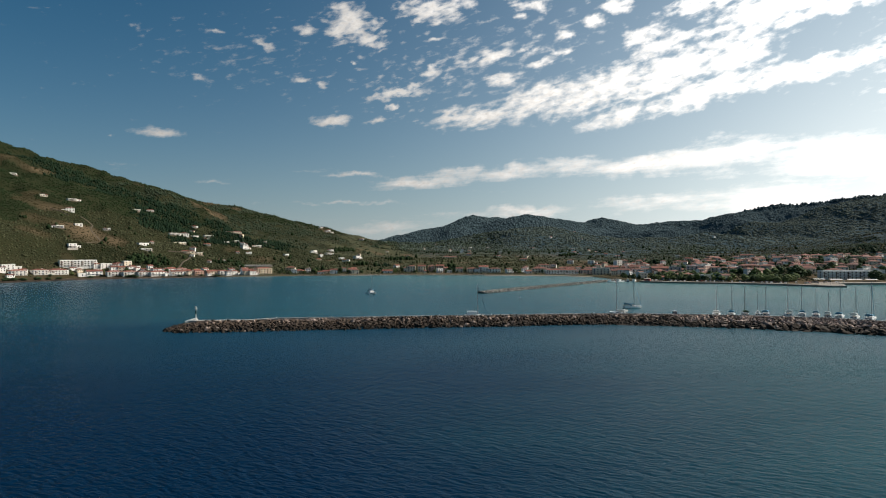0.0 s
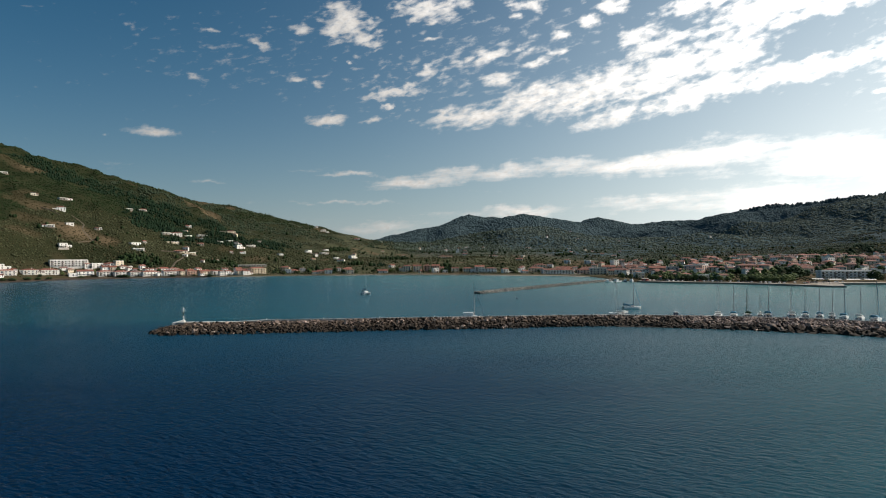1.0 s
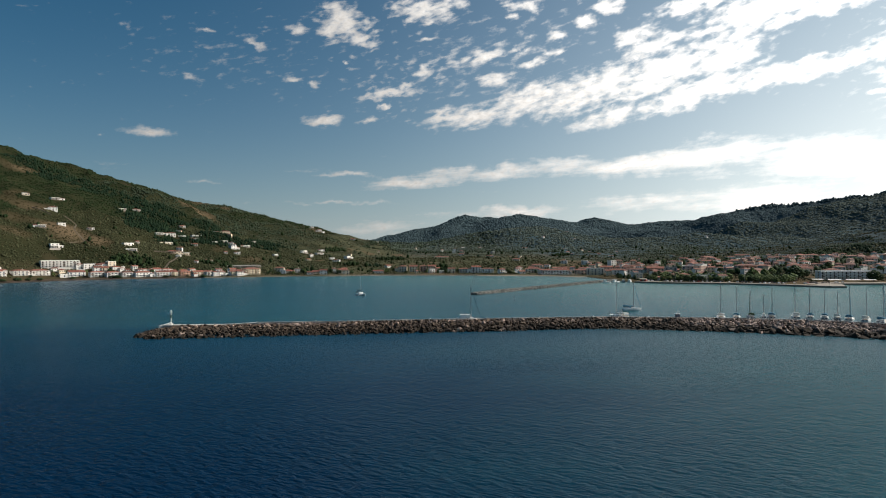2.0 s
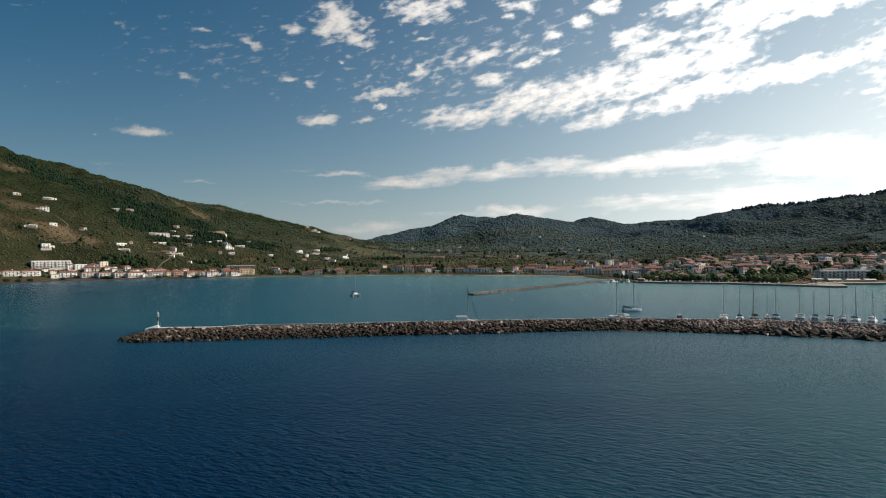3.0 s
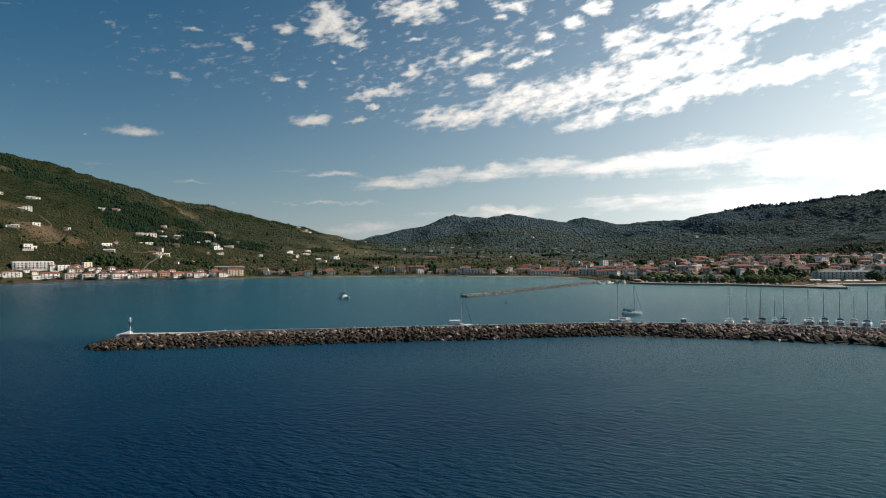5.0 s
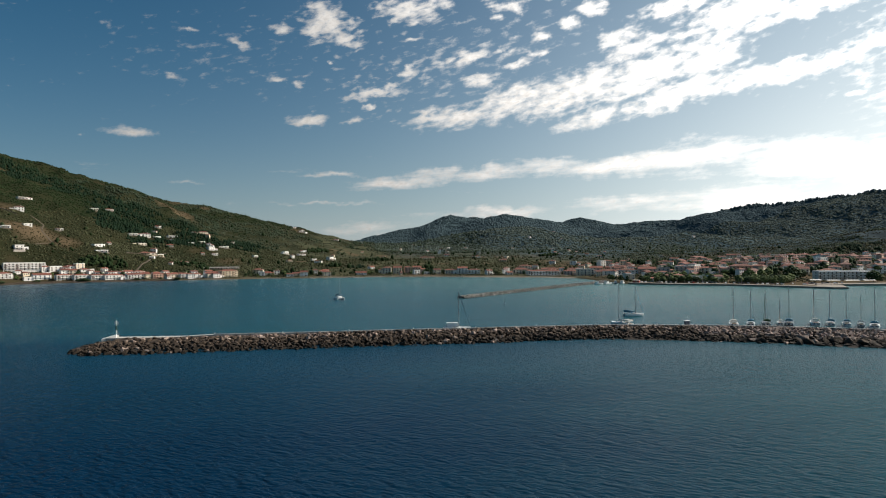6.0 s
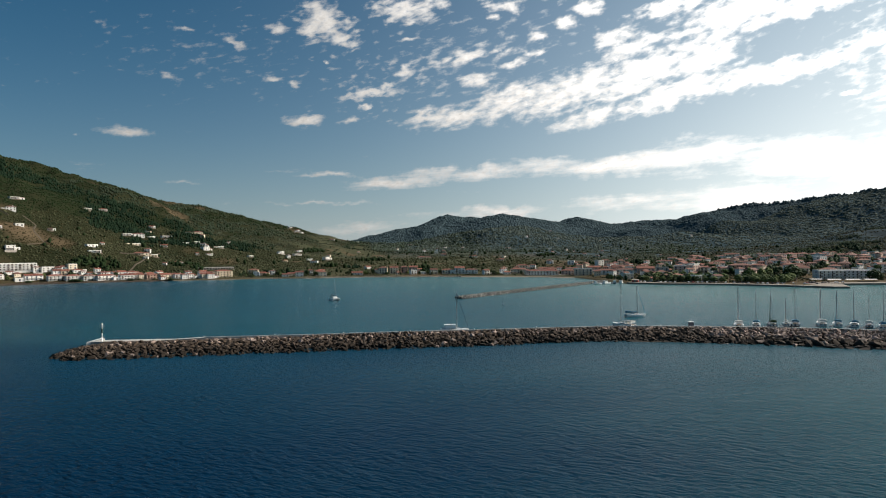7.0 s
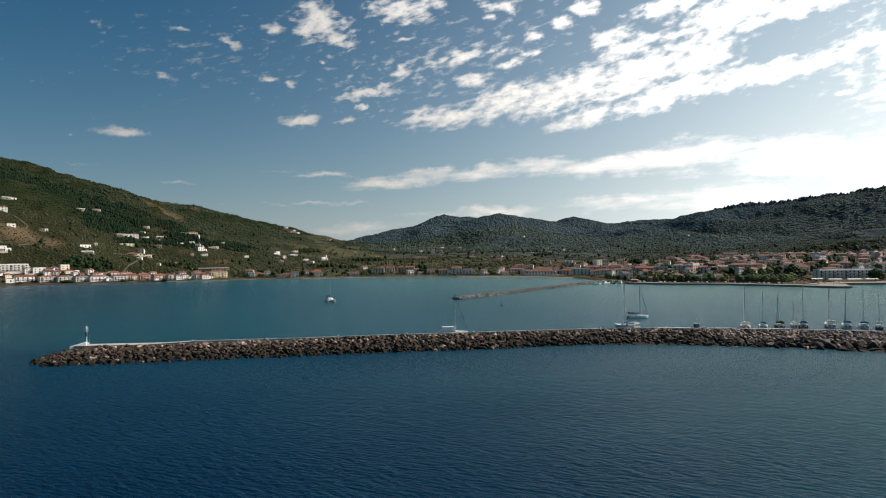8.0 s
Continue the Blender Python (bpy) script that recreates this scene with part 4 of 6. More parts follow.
def house(w, d, storeys, roof, walls, frames, balcony=False, arcade=False, loggia=False, wing=0, terrace=False):
    """A house with its front along -y, standing on z = 0, its base sunk below."""
    th = empty("house")
    H = 3.1 * storeys + 0.3
    b = bmesh.new()
    box(b, -w / 2, w / 2, -d / 2, d / 2, -9, H)
    part("wall", b, walls, th)
    b = bmesh.new()
    if roof == "hip":
        e, rise = 0.4, min(w, d) * 0.17
        a = [b.verts.new(p) for p in ((-w / 2 - e, -d / 2 - e, H), (w / 2 + e, -d / 2 - e, H), (w / 2 + e, d / 2 + e, H), (-w / 2 - e, d / 2 + e, H))]
        c = [b.verts.new((v.co.x, v.co.y, H + 0.2)) for v in a]
        rx = max(w / 2 - d / 2, 0.4) if w > d else 0.4
        ry = 0.0 if w > d else d / 2 - w / 2 + 0.4
        t0, t1 = b.verts.new((-rx, -ry, H + 0.2 + rise)), b.verts.new((rx, ry, H + 0.2 + rise))
        b.faces.new(a[::-1])
        for k in range(4):
            b.faces.new((a[k], a[(k + 1) % 4], c[(k + 1) % 4], c[k]))
        if w > d:
            for f in ((c[0], c[1], t1, t0), (c[1], c[2], t1), (c[2], c[3], t0, t1), (c[3], c[0], t0)):
                b.faces.new(f)
        else:
            for f in ((c[0], c[1], t0), (c[1], c[2], t1, t0), (c[2], c[3], t1), (c[3], c[0], t0, t1)):
                b.faces.new(f)
        part("roof", b, TERRACOTTA, th, "terracotta tiled hip roof")
    elif roof == "gable":
        e, rise = 0.5, d * 0.24
        ring = []
        for x in (-w / 2 - e, w / 2 + e):
            ring.append([b.verts.new((x, y, z)) for y, z in ((-d / 2 - e, H - 0.1), (-d / 2 - e, H + 0.15), (0, H + 0.15 + rise), (d / 2 + e, H + 0.15), (d / 2 + e, H - 0.1), (0, H - 0.1 + rise * 0.98))])
        for k in range(6):
            b.faces.new((ring[0][k], ring[0][(k + 1) % 6], ring[1][(k + 1) % 6], ring[1][k]))
        b.faces.new(ring[0][::-1])
        b.faces.new(ring[1])
        part("roof", b, TERRACOTTA, th, "terracotta tiled gable roof")
        for x in (-w / 2, w / 2 - 0.3):
            b = bmesh.new()
            vs = [[b.verts.new((x + o, y, z)) for y, z in ((-d / 2, H - 0.02), (d / 2, H - 0.02), (0, H + rise * 0.95))] for o in (0, 0.3)]
            b.faces.new(vs[0][::-1])
            b.faces.new(vs[1])
            for k in range(3):
                b.faces.new((vs[0][k], vs[0][(k + 1) % 3], vs[1][(k + 1) % 3], vs[1][k]))
            part("gable", b, walls, th)
    else:
        box(b, -w / 2 - 0.15, w / 2 + 0.15, -d / 2 - 0.15, d / 2 + 0.15, H, H + 0.25)
        for x0, x1, y0, y1 in ((-w / 2, w / 2, -d / 2, -d / 2 + 0.2), (-w / 2, w / 2, d / 2 - 0.2, d / 2), (-w / 2, -w / 2 + 0.2, -d / 2 + 0.2, d / 2 - 0.2), (w / 2 - 0.2, w / 2, -d / 2 + 0.2, d / 2 - 0.2)):
            box(b, x0, x1, y0, y1, H + 0.25, H + 0.8)
        part("roof", b, CONCRETE if walls is GREY else WHITE, th, "flat parapet roof")
    n = max(2, int(w // 4.4))
    step = w / n
    for s in range(storeys):
        z = 3.1 * s + 0.95
        for k in range(n):
            x = -w / 2 + (k + 0.5) * step
            if s == 0 and k == n // 2 or (balcony and s > 0 and k % 2 == 0):
                put_window(th, DOORS[frames], "door", x, -d / 2, 3.1 * s + 0.15, 0)
            else:
                put_window(th, WINDOWS[frames], "window", x, -d / 2, z, 0)
        for sx in ((-1, 1) if w > 13 else ()):
            put_window(th, WINDOWS[frames], "window", sx * w / 2, -d * 0.15, z, 90 * sx)
        if balcony and s > 0 and not loggia:
            b = bmesh.new()
            box(b, -w / 2 + 0.2, w / 2 - 0.2, -d / 2 - 1.5, -d / 2 - 0.01, 3.1 * s - 0.12, 3.1 * s + 0.06)
            bal = part("balcony", b, WHITE if walls is not GREY else CONCRETE, th)
            b = bmesh.new()
            box(b, -w / 2 + 0.25, w / 2 - 0.25, -d / 2 - 1.48, -d / 2 - 1.42, 3.1 * s + 0.95, 3.1 * s + 1.02)
            for k in range(int(w / 0.9)):
                x = -w / 2 + 0.4 + k * 0.9
                box(b, x, x + 0.05, -d / 2 - 1.47, -d / 2 - 1.43, 3.1 * s + 0.06, 3.1 * s + 0.95)
            part("railing", b, STEEL, bal)
    if loggia:      # deep shaded galleries between white piers
        for s in range(1, storeys + 1):
            b = bmesh.new()
            box(b, -w / 2, w / 2, -d / 2 - 2.1, -d / 2 - 0.01, 3.1 * s - 0.22, 3.1 * s + 0.02)
            slab = part("gallery_slab", b, walls, th)
            for k in range(n if s < storeys else 0):
                b = bmesh.new()
                x = -w / 2 + k * step
                box(b, x + 0.4, x + step - 0.4, -d / 2 - 2.08, -d / 2 - 1.95, 3.1 * s + 0.02, 3.1 * s + (0.95 if k % 3 else 0.7))
                part("parapet", b, walls if k % 3 else FRAME_BROWN, slab)
        for k in range(n + 1):
            b = bmesh.new()
            x = -w / 2 + 0.22 + k * (w - 0.44) / n
            box(b, x - 0.22, x + 0.22, -d / 2 - 2.12, -d / 2 - 1.7, -6, 3.1 * storeys - 0.22)
            for s in range(storeys):       # arched heads
                for side in (-1, 1):
                    if 0 <= k + (side - 1) // 2 < n:
                        z = 3.1 * (s + 1) - 0.22
                        vs = [b.verts.new(p) for y in (-d / 2 - 2.05, -d / 2 - 1.8) for p in ((x + side * 0.2, y, z), (x + side * 1.5, y, z), (x + side * 0.75, y, z - 0.3), (x + side * 0.2, y, z - 0.9))]
                        for f in ((0, 1, 2, 3), (7, 6, 5, 4), (1, 2, 6, 5), (2, 3, 7, 6)):
                            b.faces.new([vs[i] for i in f])
            part("pier", b, walls, th)
    if wing:        # a lower block built on at one side, with a roof terrace
        s = 1 if wing > 0 else -1
        ww, wd, wh = w * 0.5, d * 0.75, 3.1 * max(1, storeys - 1) + 0.2
        x0, x1 = (w / 2 + 0.02, w / 2 + ww) if s > 0 else (-w / 2 - ww, -w / 2 - 0.02)
        b = bmesh.new()
        box(b, x0, x1, -d / 2 + 0.8, -d / 2 + 0.8 + wd, -9, wh)
        side_block = part("wing", b, walls, th)
        b = bmesh.new()
        if abs(wing) == 2:
            vs = [b.verts.new(p) for x in (x0, x1 + 0.3 * s) for p in ((x, -d / 2 + 0.4, wh), (x, -d / 2 + 0.4, wh + 0.18), (x, -d / 2 + 0.9 + wd, wh + 1.5), (x, -d / 2 + 0.9 + wd, wh))]
            for f in ((3, 2, 1, 0), (4, 5, 6, 7), (0, 1, 5, 4), (1, 2, 6, 5), (2, 3, 7, 6), (3, 0, 4, 7)):
                b.faces.new([vs[i] for i in f])
            bmesh.ops.recalc_face_normals(b, faces=b.faces)
            part("wing_roof", b, TERRACOTTA, side_block)
        else:
            box(b, x0, x1, -d / 2 + 0.8, -d / 2 + 1.0, wh + 0.01, wh + 0.85)
            box(b, x1 - 0.2, x1, -d / 2 + 1.0, -d / 2 + 0.8 + wd, wh + 0.01, wh + 0.85) if s > 0 else box(b, x0, x0 + 0.2, -d / 2 + 1.0, -d / 2 + 0.8 + wd, wh + 0.01, wh + 0.85)
            part("terrace_parapet", b, walls, side_block)
        put_window(th, DOORS[frames], "door", (x0 + x1) / 2, -d / 2 + 0.8, 0.1, 0)
    if terrace:     # garden terrace held by a stone wall, with a shaded pergola
        b = bmesh.new()
        box(b, -w * 0.7, w * 0.55, -d / 2 - 3.4, -d / 2 - 0.02, -9, -0.15)
        part("garden_terrace", b, GREY if storeys > 1 else SAND, th)
        b = bmesh.new()
        for x in (-w * 0.45, -w * 0.05, w * 0.35):
            box(b, x, x + 0.25, -d / 2 - 3.2, -d / 2 - 2.95, -0.15, 2.55)
        box(b, -w * 0.47, w * 0.4, -d / 2 - 3.4, -d / 2 - 0.02, 2.55, 2.72)
        part("pergola", b, FRAME_BROWN if wing else walls, th)
    if arcade:
        b = bmesh.new()
        box(b, -w / 2, w / 2, -d / 2 - 3.4, -d / 2 - 0.01, 2.9, 3.12)
        part("canopy", b, CONCRETE, th)
        for k in range(n + 1):
            b = bmesh.new()
            x = -w / 2 + 0.15 + k * (w - 0.3) / n
            tube(b, (x, -d / 2 - 3.2, -3), (x, -d / 2 - 3.2, 2.9), 0.15, 0.15, 6)
            part("column", b, WHITE, th)
    if roof != "flat" and storeys > 1:
        b = bmesh.new()
        box(b, w * 0.2, w * 0.2 + 0.7, d * 0.1, d * 0.1 + 0.6, H + 0.4, H + d * 0.17 + 1.2)
        part("chimney", b, walls, th)
    return th


COUNT = {1: "single-storey", 2: "two-storey", 3: "three-storey", 4: "four-storey"}
NUM = {0: (WHITE, "white"), 1: (CREAM, "cream"), 2: (PINK, "faded pink"), 3: (GREY, "grey stone")}


def place_house(x, y, w, storeys, roof="hip", wall=0, turn=0.0, balcony=False, arcade=False, depth=0, lift=0.0, where="on the hillside", group="hillside houses", loggia=False, wing=0, terrace=False):
    w = max(6, min(round(w / 2) * 2, 60))
    d = depth or (6.5 if w < 9 else 8 if w < 11 else 10 if w < 24 else 12)
    frames = ("blue", "brown", "brown", "white")[(int(x) + int(y)) % 4] if w < 40 else "brown"
    key = (w, d, storeys, roof, wall, frames, balcony, arcade, loggia, wing, terrace)
    a, b = x, y
    corners = [float(ground_z(a + dx, b + dy)) for dx in (-w / 3, w / 3) for dy in (-d / 2, d / 2)]
    z = (0.6 * min(corners) + 0.4 * sum(corners) / 4)
    z = max(z, 1.5) + lift
    m = pose(x, y, z, 0, 0, turn)
    if key in HOUSES:
        th = copy_thing(HOUSES[key], m)
    else:
        th = HOUSES[key] = house(w, d, storeys, roof, NUM[wall][0], frames, balcony, arcade, loggia, wing, terrace)
        th.matrix_basis = m
    kind = {"hip": "terracotta hip roof", "gable": "terracotta gable roof", "flat": "flat parapet roof"}[roof]
    tagged(th, f"{NUM[wall][1]} {COUNT[storeys]} house with {kind} {where}", "house", group)
    TOWN.append((x, y, w * 0.55 + 2))
    # keep the view down to the front open
    f = radians(turn)
    TOWN.append((x + math.sin(f) * 9, y - math.cos(f) * 9, w * 0.4))
    return th


def shore_turn(x):
    i = int(np.clip(np.searchsorted(SHORE_X, x), 1, len(SHORE) - 1))
    (ax, ay), (bx, by) = SHORE[i - 1], SHORE[i]
    return max(-50.0, min(60.0, math.degrees(math.atan2(by - ay, bx - ax))))


WEST_SHORE = [(-586, 858, 20, 2, "hip"), (-572, 884, 20, 2, "hip"), (-560, 906, 24, 2, "hip"), (-522, 934, 22, 2, "gable"), (-496, 941, 20, 2, "hip"), (-475, 947, 20, 2, "hip"), (-456, 953, 18, 2, "hip"),
              (-437, 960, 24, 2, "hip"), (-414, 972, 18, 2, "gable"), (-420, 1005, 16, 2, "hip"), (-385, 990, 18, 2, "hip"), (-364, 986, 16, 2, "gable"), (-347, 994, 16, 2, "hip"), (-312, 1002, 16, 2, "gable"), (-291, 1024, 26, 3, "hip")]
for i, (x, y, w, s, roof) in enumerate(WEST_SHORE):
    place_house(x, y, w, s, roof, (0, 0, 0, 0, 0, 0, 0, 0, 0, 0, 2, 1, 0, 0, 1)[i], max(46, min(60, 0.95 * shore_turn(x) + 22)) if x > -600 else 55, s > 1, where="beside the beach", group="seafront houses", loggia=i % 4 != 3, wing=(0, 2, 0, -1, 0)[i % 5])
hotel = place_house(-556, 950, 50, 3, "flat", 0, 42, True, depth=12, lift=4, where="behind the beach", group="hotels", loggia=True)
tagged(hotel, "long white three-storey hotel with balconies and flat roof", "hotel")
for x, y, w, s in ((-524, 970, 16, 2), (-512, 988, 16, 1), (-603, 864, 16, 2), (-490, 985, 12, 1)):
    place_house(x, y, w, s, "hip" if s == 1 else "flat", 0, 45, where="behind the seafront row", group="seafront houses", wing=1)
pavilion = place_house(-338, 1138, 60, 1, "flat", 3, 30, False, True, depth=12, where="above the beach", group="hotels")
tagged(pavilion, "long low grey pavilion with flat roof and columns", "hotel")

HILL_A = [(-590, 992, 14, 2, 0), (-675, 1128, 16, 2, 0), (-712, 1195, 18, 1, 0), (-640, 1040, 14, 1, 0), (-633, 1082, 14, 1, 0), (-607, 1122, 10, 1, 0), (-871, 1262, 12, 1, 0), (-734, 1141, 10, 1, 1), (-642, 1308, 16, 1, 0), (-640, 1365, 18, 1, 0),
          (-528, 1094, 14, 1, 0), (-504, 1068, 14, 1, 0), (-538, 1246, 18, 1, 0), (-523, 1268, 18, 2, 0), (-509, 1287, 14, 1, 0), (-498, 1326, 16, 1, 0)]
HILL_B = [(-497, 1190, 20, 1, 1), (-462, 1124, 20, 1, 1), (-446, 1143, 14, 1, 1), (-453, 1310, 16, 1, 0), (-440, 1336, 10, 1, 0), (-464, 1418, 24, 2, 1), (-408, 1297, 16, 2, 0), (-396, 1351, 16, 1, 0), (-332, 1346, 12, 1, 0),
          (-392, 1268, 10, 1, 0), (-301, 1500, 14, 2, 0), (-268, 1509, 16, 1, 0), (-273, 1585, 12, 1, 0), (-258, 1334, 12, 1, 1), (-183, 1405, 16, 2, 0), (-216, 1396, 10, 1, 0),
          (-402, 2120, 12, 1, 0), (-372, 2105, 14, 2, 0), (-358, 2095, 12, 1, 0)]
for i, (x, y, w, s, c) in enumerate(HILL_A + HILL_B):
    place_house(x, y, w * 0.84, s, ("flat", "flat", "flat", "hip")[i * 7 % 4], c, (48, 38, 56, 44)[i % 4], where="among hillside trees", wing=(1, -1, 2, -2, 0)[i % 5], terrace=i % 3 != 1)

SEAFRONT = [(-258, 1082, 20, 2, 1, "hip"), (-230, 1090, 28, 1, 2, "hip"), (-240, 1062, 16, 1, 1, "gable"), (-86, 1066, 22, 1, 0, "gable"), (-44, 1088, 18, 3, 1, "hip"), (-26, 1084, 18, 3, 1, "gable"), (-9, 1090, 16, 3, 2, "hip"),
            (7, 1086, 18, 3, 2, "gable"), (62, 1058, 22, 2, 1, "hip"), (82, 1054, 20, 3, 0, "gable"), (101, 1050, 24, 2, 0, "hip"), (40, 1062, 14, 2, 1, "gable"), (28, 1480, 28, 1, 1, "hip"), (86, 1580, 14, 1, 0, "gable"), (153, 1486, 14, 1, 0, "hip")]
for i, (x, y, w, s, c, roof) in enumerate(SEAFRONT):
    place_house(x, y, w * 0.8, s, roof, c, (4, -3, 6)[i % 3], s > 1 and y < 1100, where="along the seafront", group="seafront houses", loggia=i % 3 == 0 and s > 1, wing=(0, 0, 2, 0, -2)[i % 5])
CENTRE = [(176, 1034, 26, 2, 1, "hip"), (205, 985, 46, 2, 0, "hip"), (242, 978, 20, 2, 2, "hip"), (258, 950, 26, 3, 1, "flat"), (287, 936, 30, 2, 0, "hip"), (310, 914, 28, 2, 0, "hip"), (332, 900, 24, 2, 2, "gable"), (261, 1177, 12, 2, 0, "hip"),
          (294, 1150, 12, 2, 0, "flat"), (349, 1130, 14, 2, 0, "hip"), (225, 1030, 24, 2, 2, "hip"), (258, 1012, 22, 2, 1, "hip"), (290, 1000, 20, 2, 2, "gable"), (322, 985, 24, 2, 1, "hip"), (192, 1085, 20, 2, 1, "hip")]
for i, (x, y, w, s, c, roof) in enumerate(CENTRE):
    place_house(x, y, w, s, roof, c, (-12, -16, -20)[i % 3] if x > 260 else -12, s > 1, where="facing the harbour beach", group="town houses", loggia=i in (1, 5, 10), wing=(0, 0, 2)[i % 3])
HARBOUR = [(330, 838, 20, 3, 3, "flat"), (372, 880, 18, 2, 1, "hip"), (456, 1000, 28, 2, 1, "hip"), (486, 968, 26, 2, 2, "hip"), (372, 806, 16, 2, 1, "hip"), (405, 785, 28, 3, 2, "hip"), (446, 818, 18, 2, 3, "hip"), (518, 900, 20, 2, 0, "hip"),
           (474, 772, 18, 2, 1, "gable"), (500, 760, 20, 2, 2, "hip"), (530, 790, 16, 2, 1, "hip"), (575, 770, 18, 3, 0, "gable"), (568, 825, 16, 2, 2, "hip"), (590, 805, 16, 2, 1, "hip")]
for i, (x, y, w, s, c, roof) in enumerate(HARBOUR):
    place_house(x, y, w * 0.85, s, roof, c, (-18, -10, -25, -5)[i % 4], s > 1, where="in the harbour town", group="town houses", loggia=i % 4 == 1, wing=(2, 0, -2)[i % 3])
row = place_house(488, 722, 58, 3, "flat", 0, -6, True, True, loggia=True, depth=12, where="on the harbour front", group="hotels")
tagged(row, "long white three-storey harbour hotel with shaded galleries", "hotel")
UPPER = [(611, 1030, 24, 2, "hip"), (640, 1048, 20, 2, "hip"), (668, 1062, 22, 2, "hip"), (690, 1060, 20, 2, "hip"), (710, 1058, 20, 2, "hip"), (716, 1030, 18, 2, "hip"), (718, 1008, 18, 2, "gable"), (730, 1000, 22, 2, "hip"), (735, 970, 22, 3, "hip"),
         (780, 1040, 16, 3, "flat"), (547, 1020, 18, 2, "hip"), (565, 1000, 16, 2, "gable"), (547, 890, 16, 2, "hip"), (575, 880, 18, 2, "hip"), (637, 880, 16, 2, "hip"), (538, 1180, 24, 1, "hip")]
for i, (x, y, w, s, roof) in enumerate(UPPER):
    place_house(x, y, w * 0.95, s, roof, (0, 2, 1, 2)[i % 4], (30, 24, -12)[i % 3], s > 1, where="on the town slope", group="town houses", wing=(2, -2, 0)[i % 3])


def fill_row(count, x0, x1, s0, s1, gap, turn, where, seed):
    """Smaller houses close together behind the waterfront."""
    rng = random.Random(seed)
    taken = [(p[0], p[1], p[2]) for p in TOWN[::2]]
    made = 0
    for _ in range(3000):
        if made >= count:
            break
        x = rng.uniform(x0, x1)
        y = float(shore_y(x)) + rng.uniform(s0, s1)
        s = float(inland(np.array(x), np.array(y)))
        if not s0 < s < s1 or any((x - a) ** 2 + (y - b) ** 2 < (gap + r * 0.3) ** 2 for a, b, r in taken):
            continue
        taken.append((x, y, 8))
        made += 1
        place_house(x, y, rng.choice((8, 10, 10, 12)), rng.choice((1, 2, 2)), rng.choice(("hip", "gable", "gable", "flat")), rng.choice((0, 0, 0, 1)), turn + rng.uniform(-12, 12), rng.random() < 0.4, where=where, group="seafront houses")


fill_row(24, -600, -290, 26, 75, 7, 48, "behind the beach road", 3)
fill_row(16, -280, 170, 28, 70, 12, 20, "near the bay shore", 4)
fill_row(20, 180, 350, 28, 130, 8, 10, "near the harbour beach", 6)


def scatter_houses():
    """The rest of the town behind the harbour, and farmhouses in the valley."""
    rng = random.Random(77)
    taken = [(p[0], p[1]) for p in TOWN[::2]]
    for count, x0, x1, y0, y1, gap, where, group in ((52, 300, 900, 755, 1100, 14.0, "in the old town", "town houses"), (32, -330, 520, 1150, 2300, 60, "among groves in the valley", "valley houses"),
                                                     (14, -545, -390, 1090, 1430, 21, "in the hillside hamlet", "hillside houses"),
                                                     (14, 250, 1300, 1900, 2600, 70, "far up the wooded slope", "valley houses")):
        made = 0
        for _ in range(4000):
            if made >= count:
                break
            x, y = rng.uniform(x0, x1), rng.uniform(y0, y1)
            if group == "town houses" and float(ground_z(x, y)) > 31:
                continue
            if float(inland(np.array(x), np.array(y))) < 60 or abs(x) > 0.86 * y or any((x - a) ** 2 + (y - b) ** 2 < gap * gap for a, b in taken):
                continue
            taken.append((x, y))
            made += 1
            s = rng.choice((2, 2, 3)) if group == "town houses" else rng.choice((1, 1, 2))
            place_house(x, y, rng.choice((10, 12, 14, 16) if group == "town houses" else (6, 8, 8, 10)), s, rng.choice(("hip", "hip", "gable", "gable", "flat")), rng.choice((0, 0, 1, 1, 2) if group == "town houses" else (0, 0, 1)), rng.choice((-30, -20, -12, 24, 32, 38)) if group == "town houses" else rng.choice((-10, 10, 30, 45)), rng.random() < 0.3 and s > 1, where=where, group=group, wing=rng.choice((0, 0, 2, -2, 1)), terrace=group == "hillside houses")



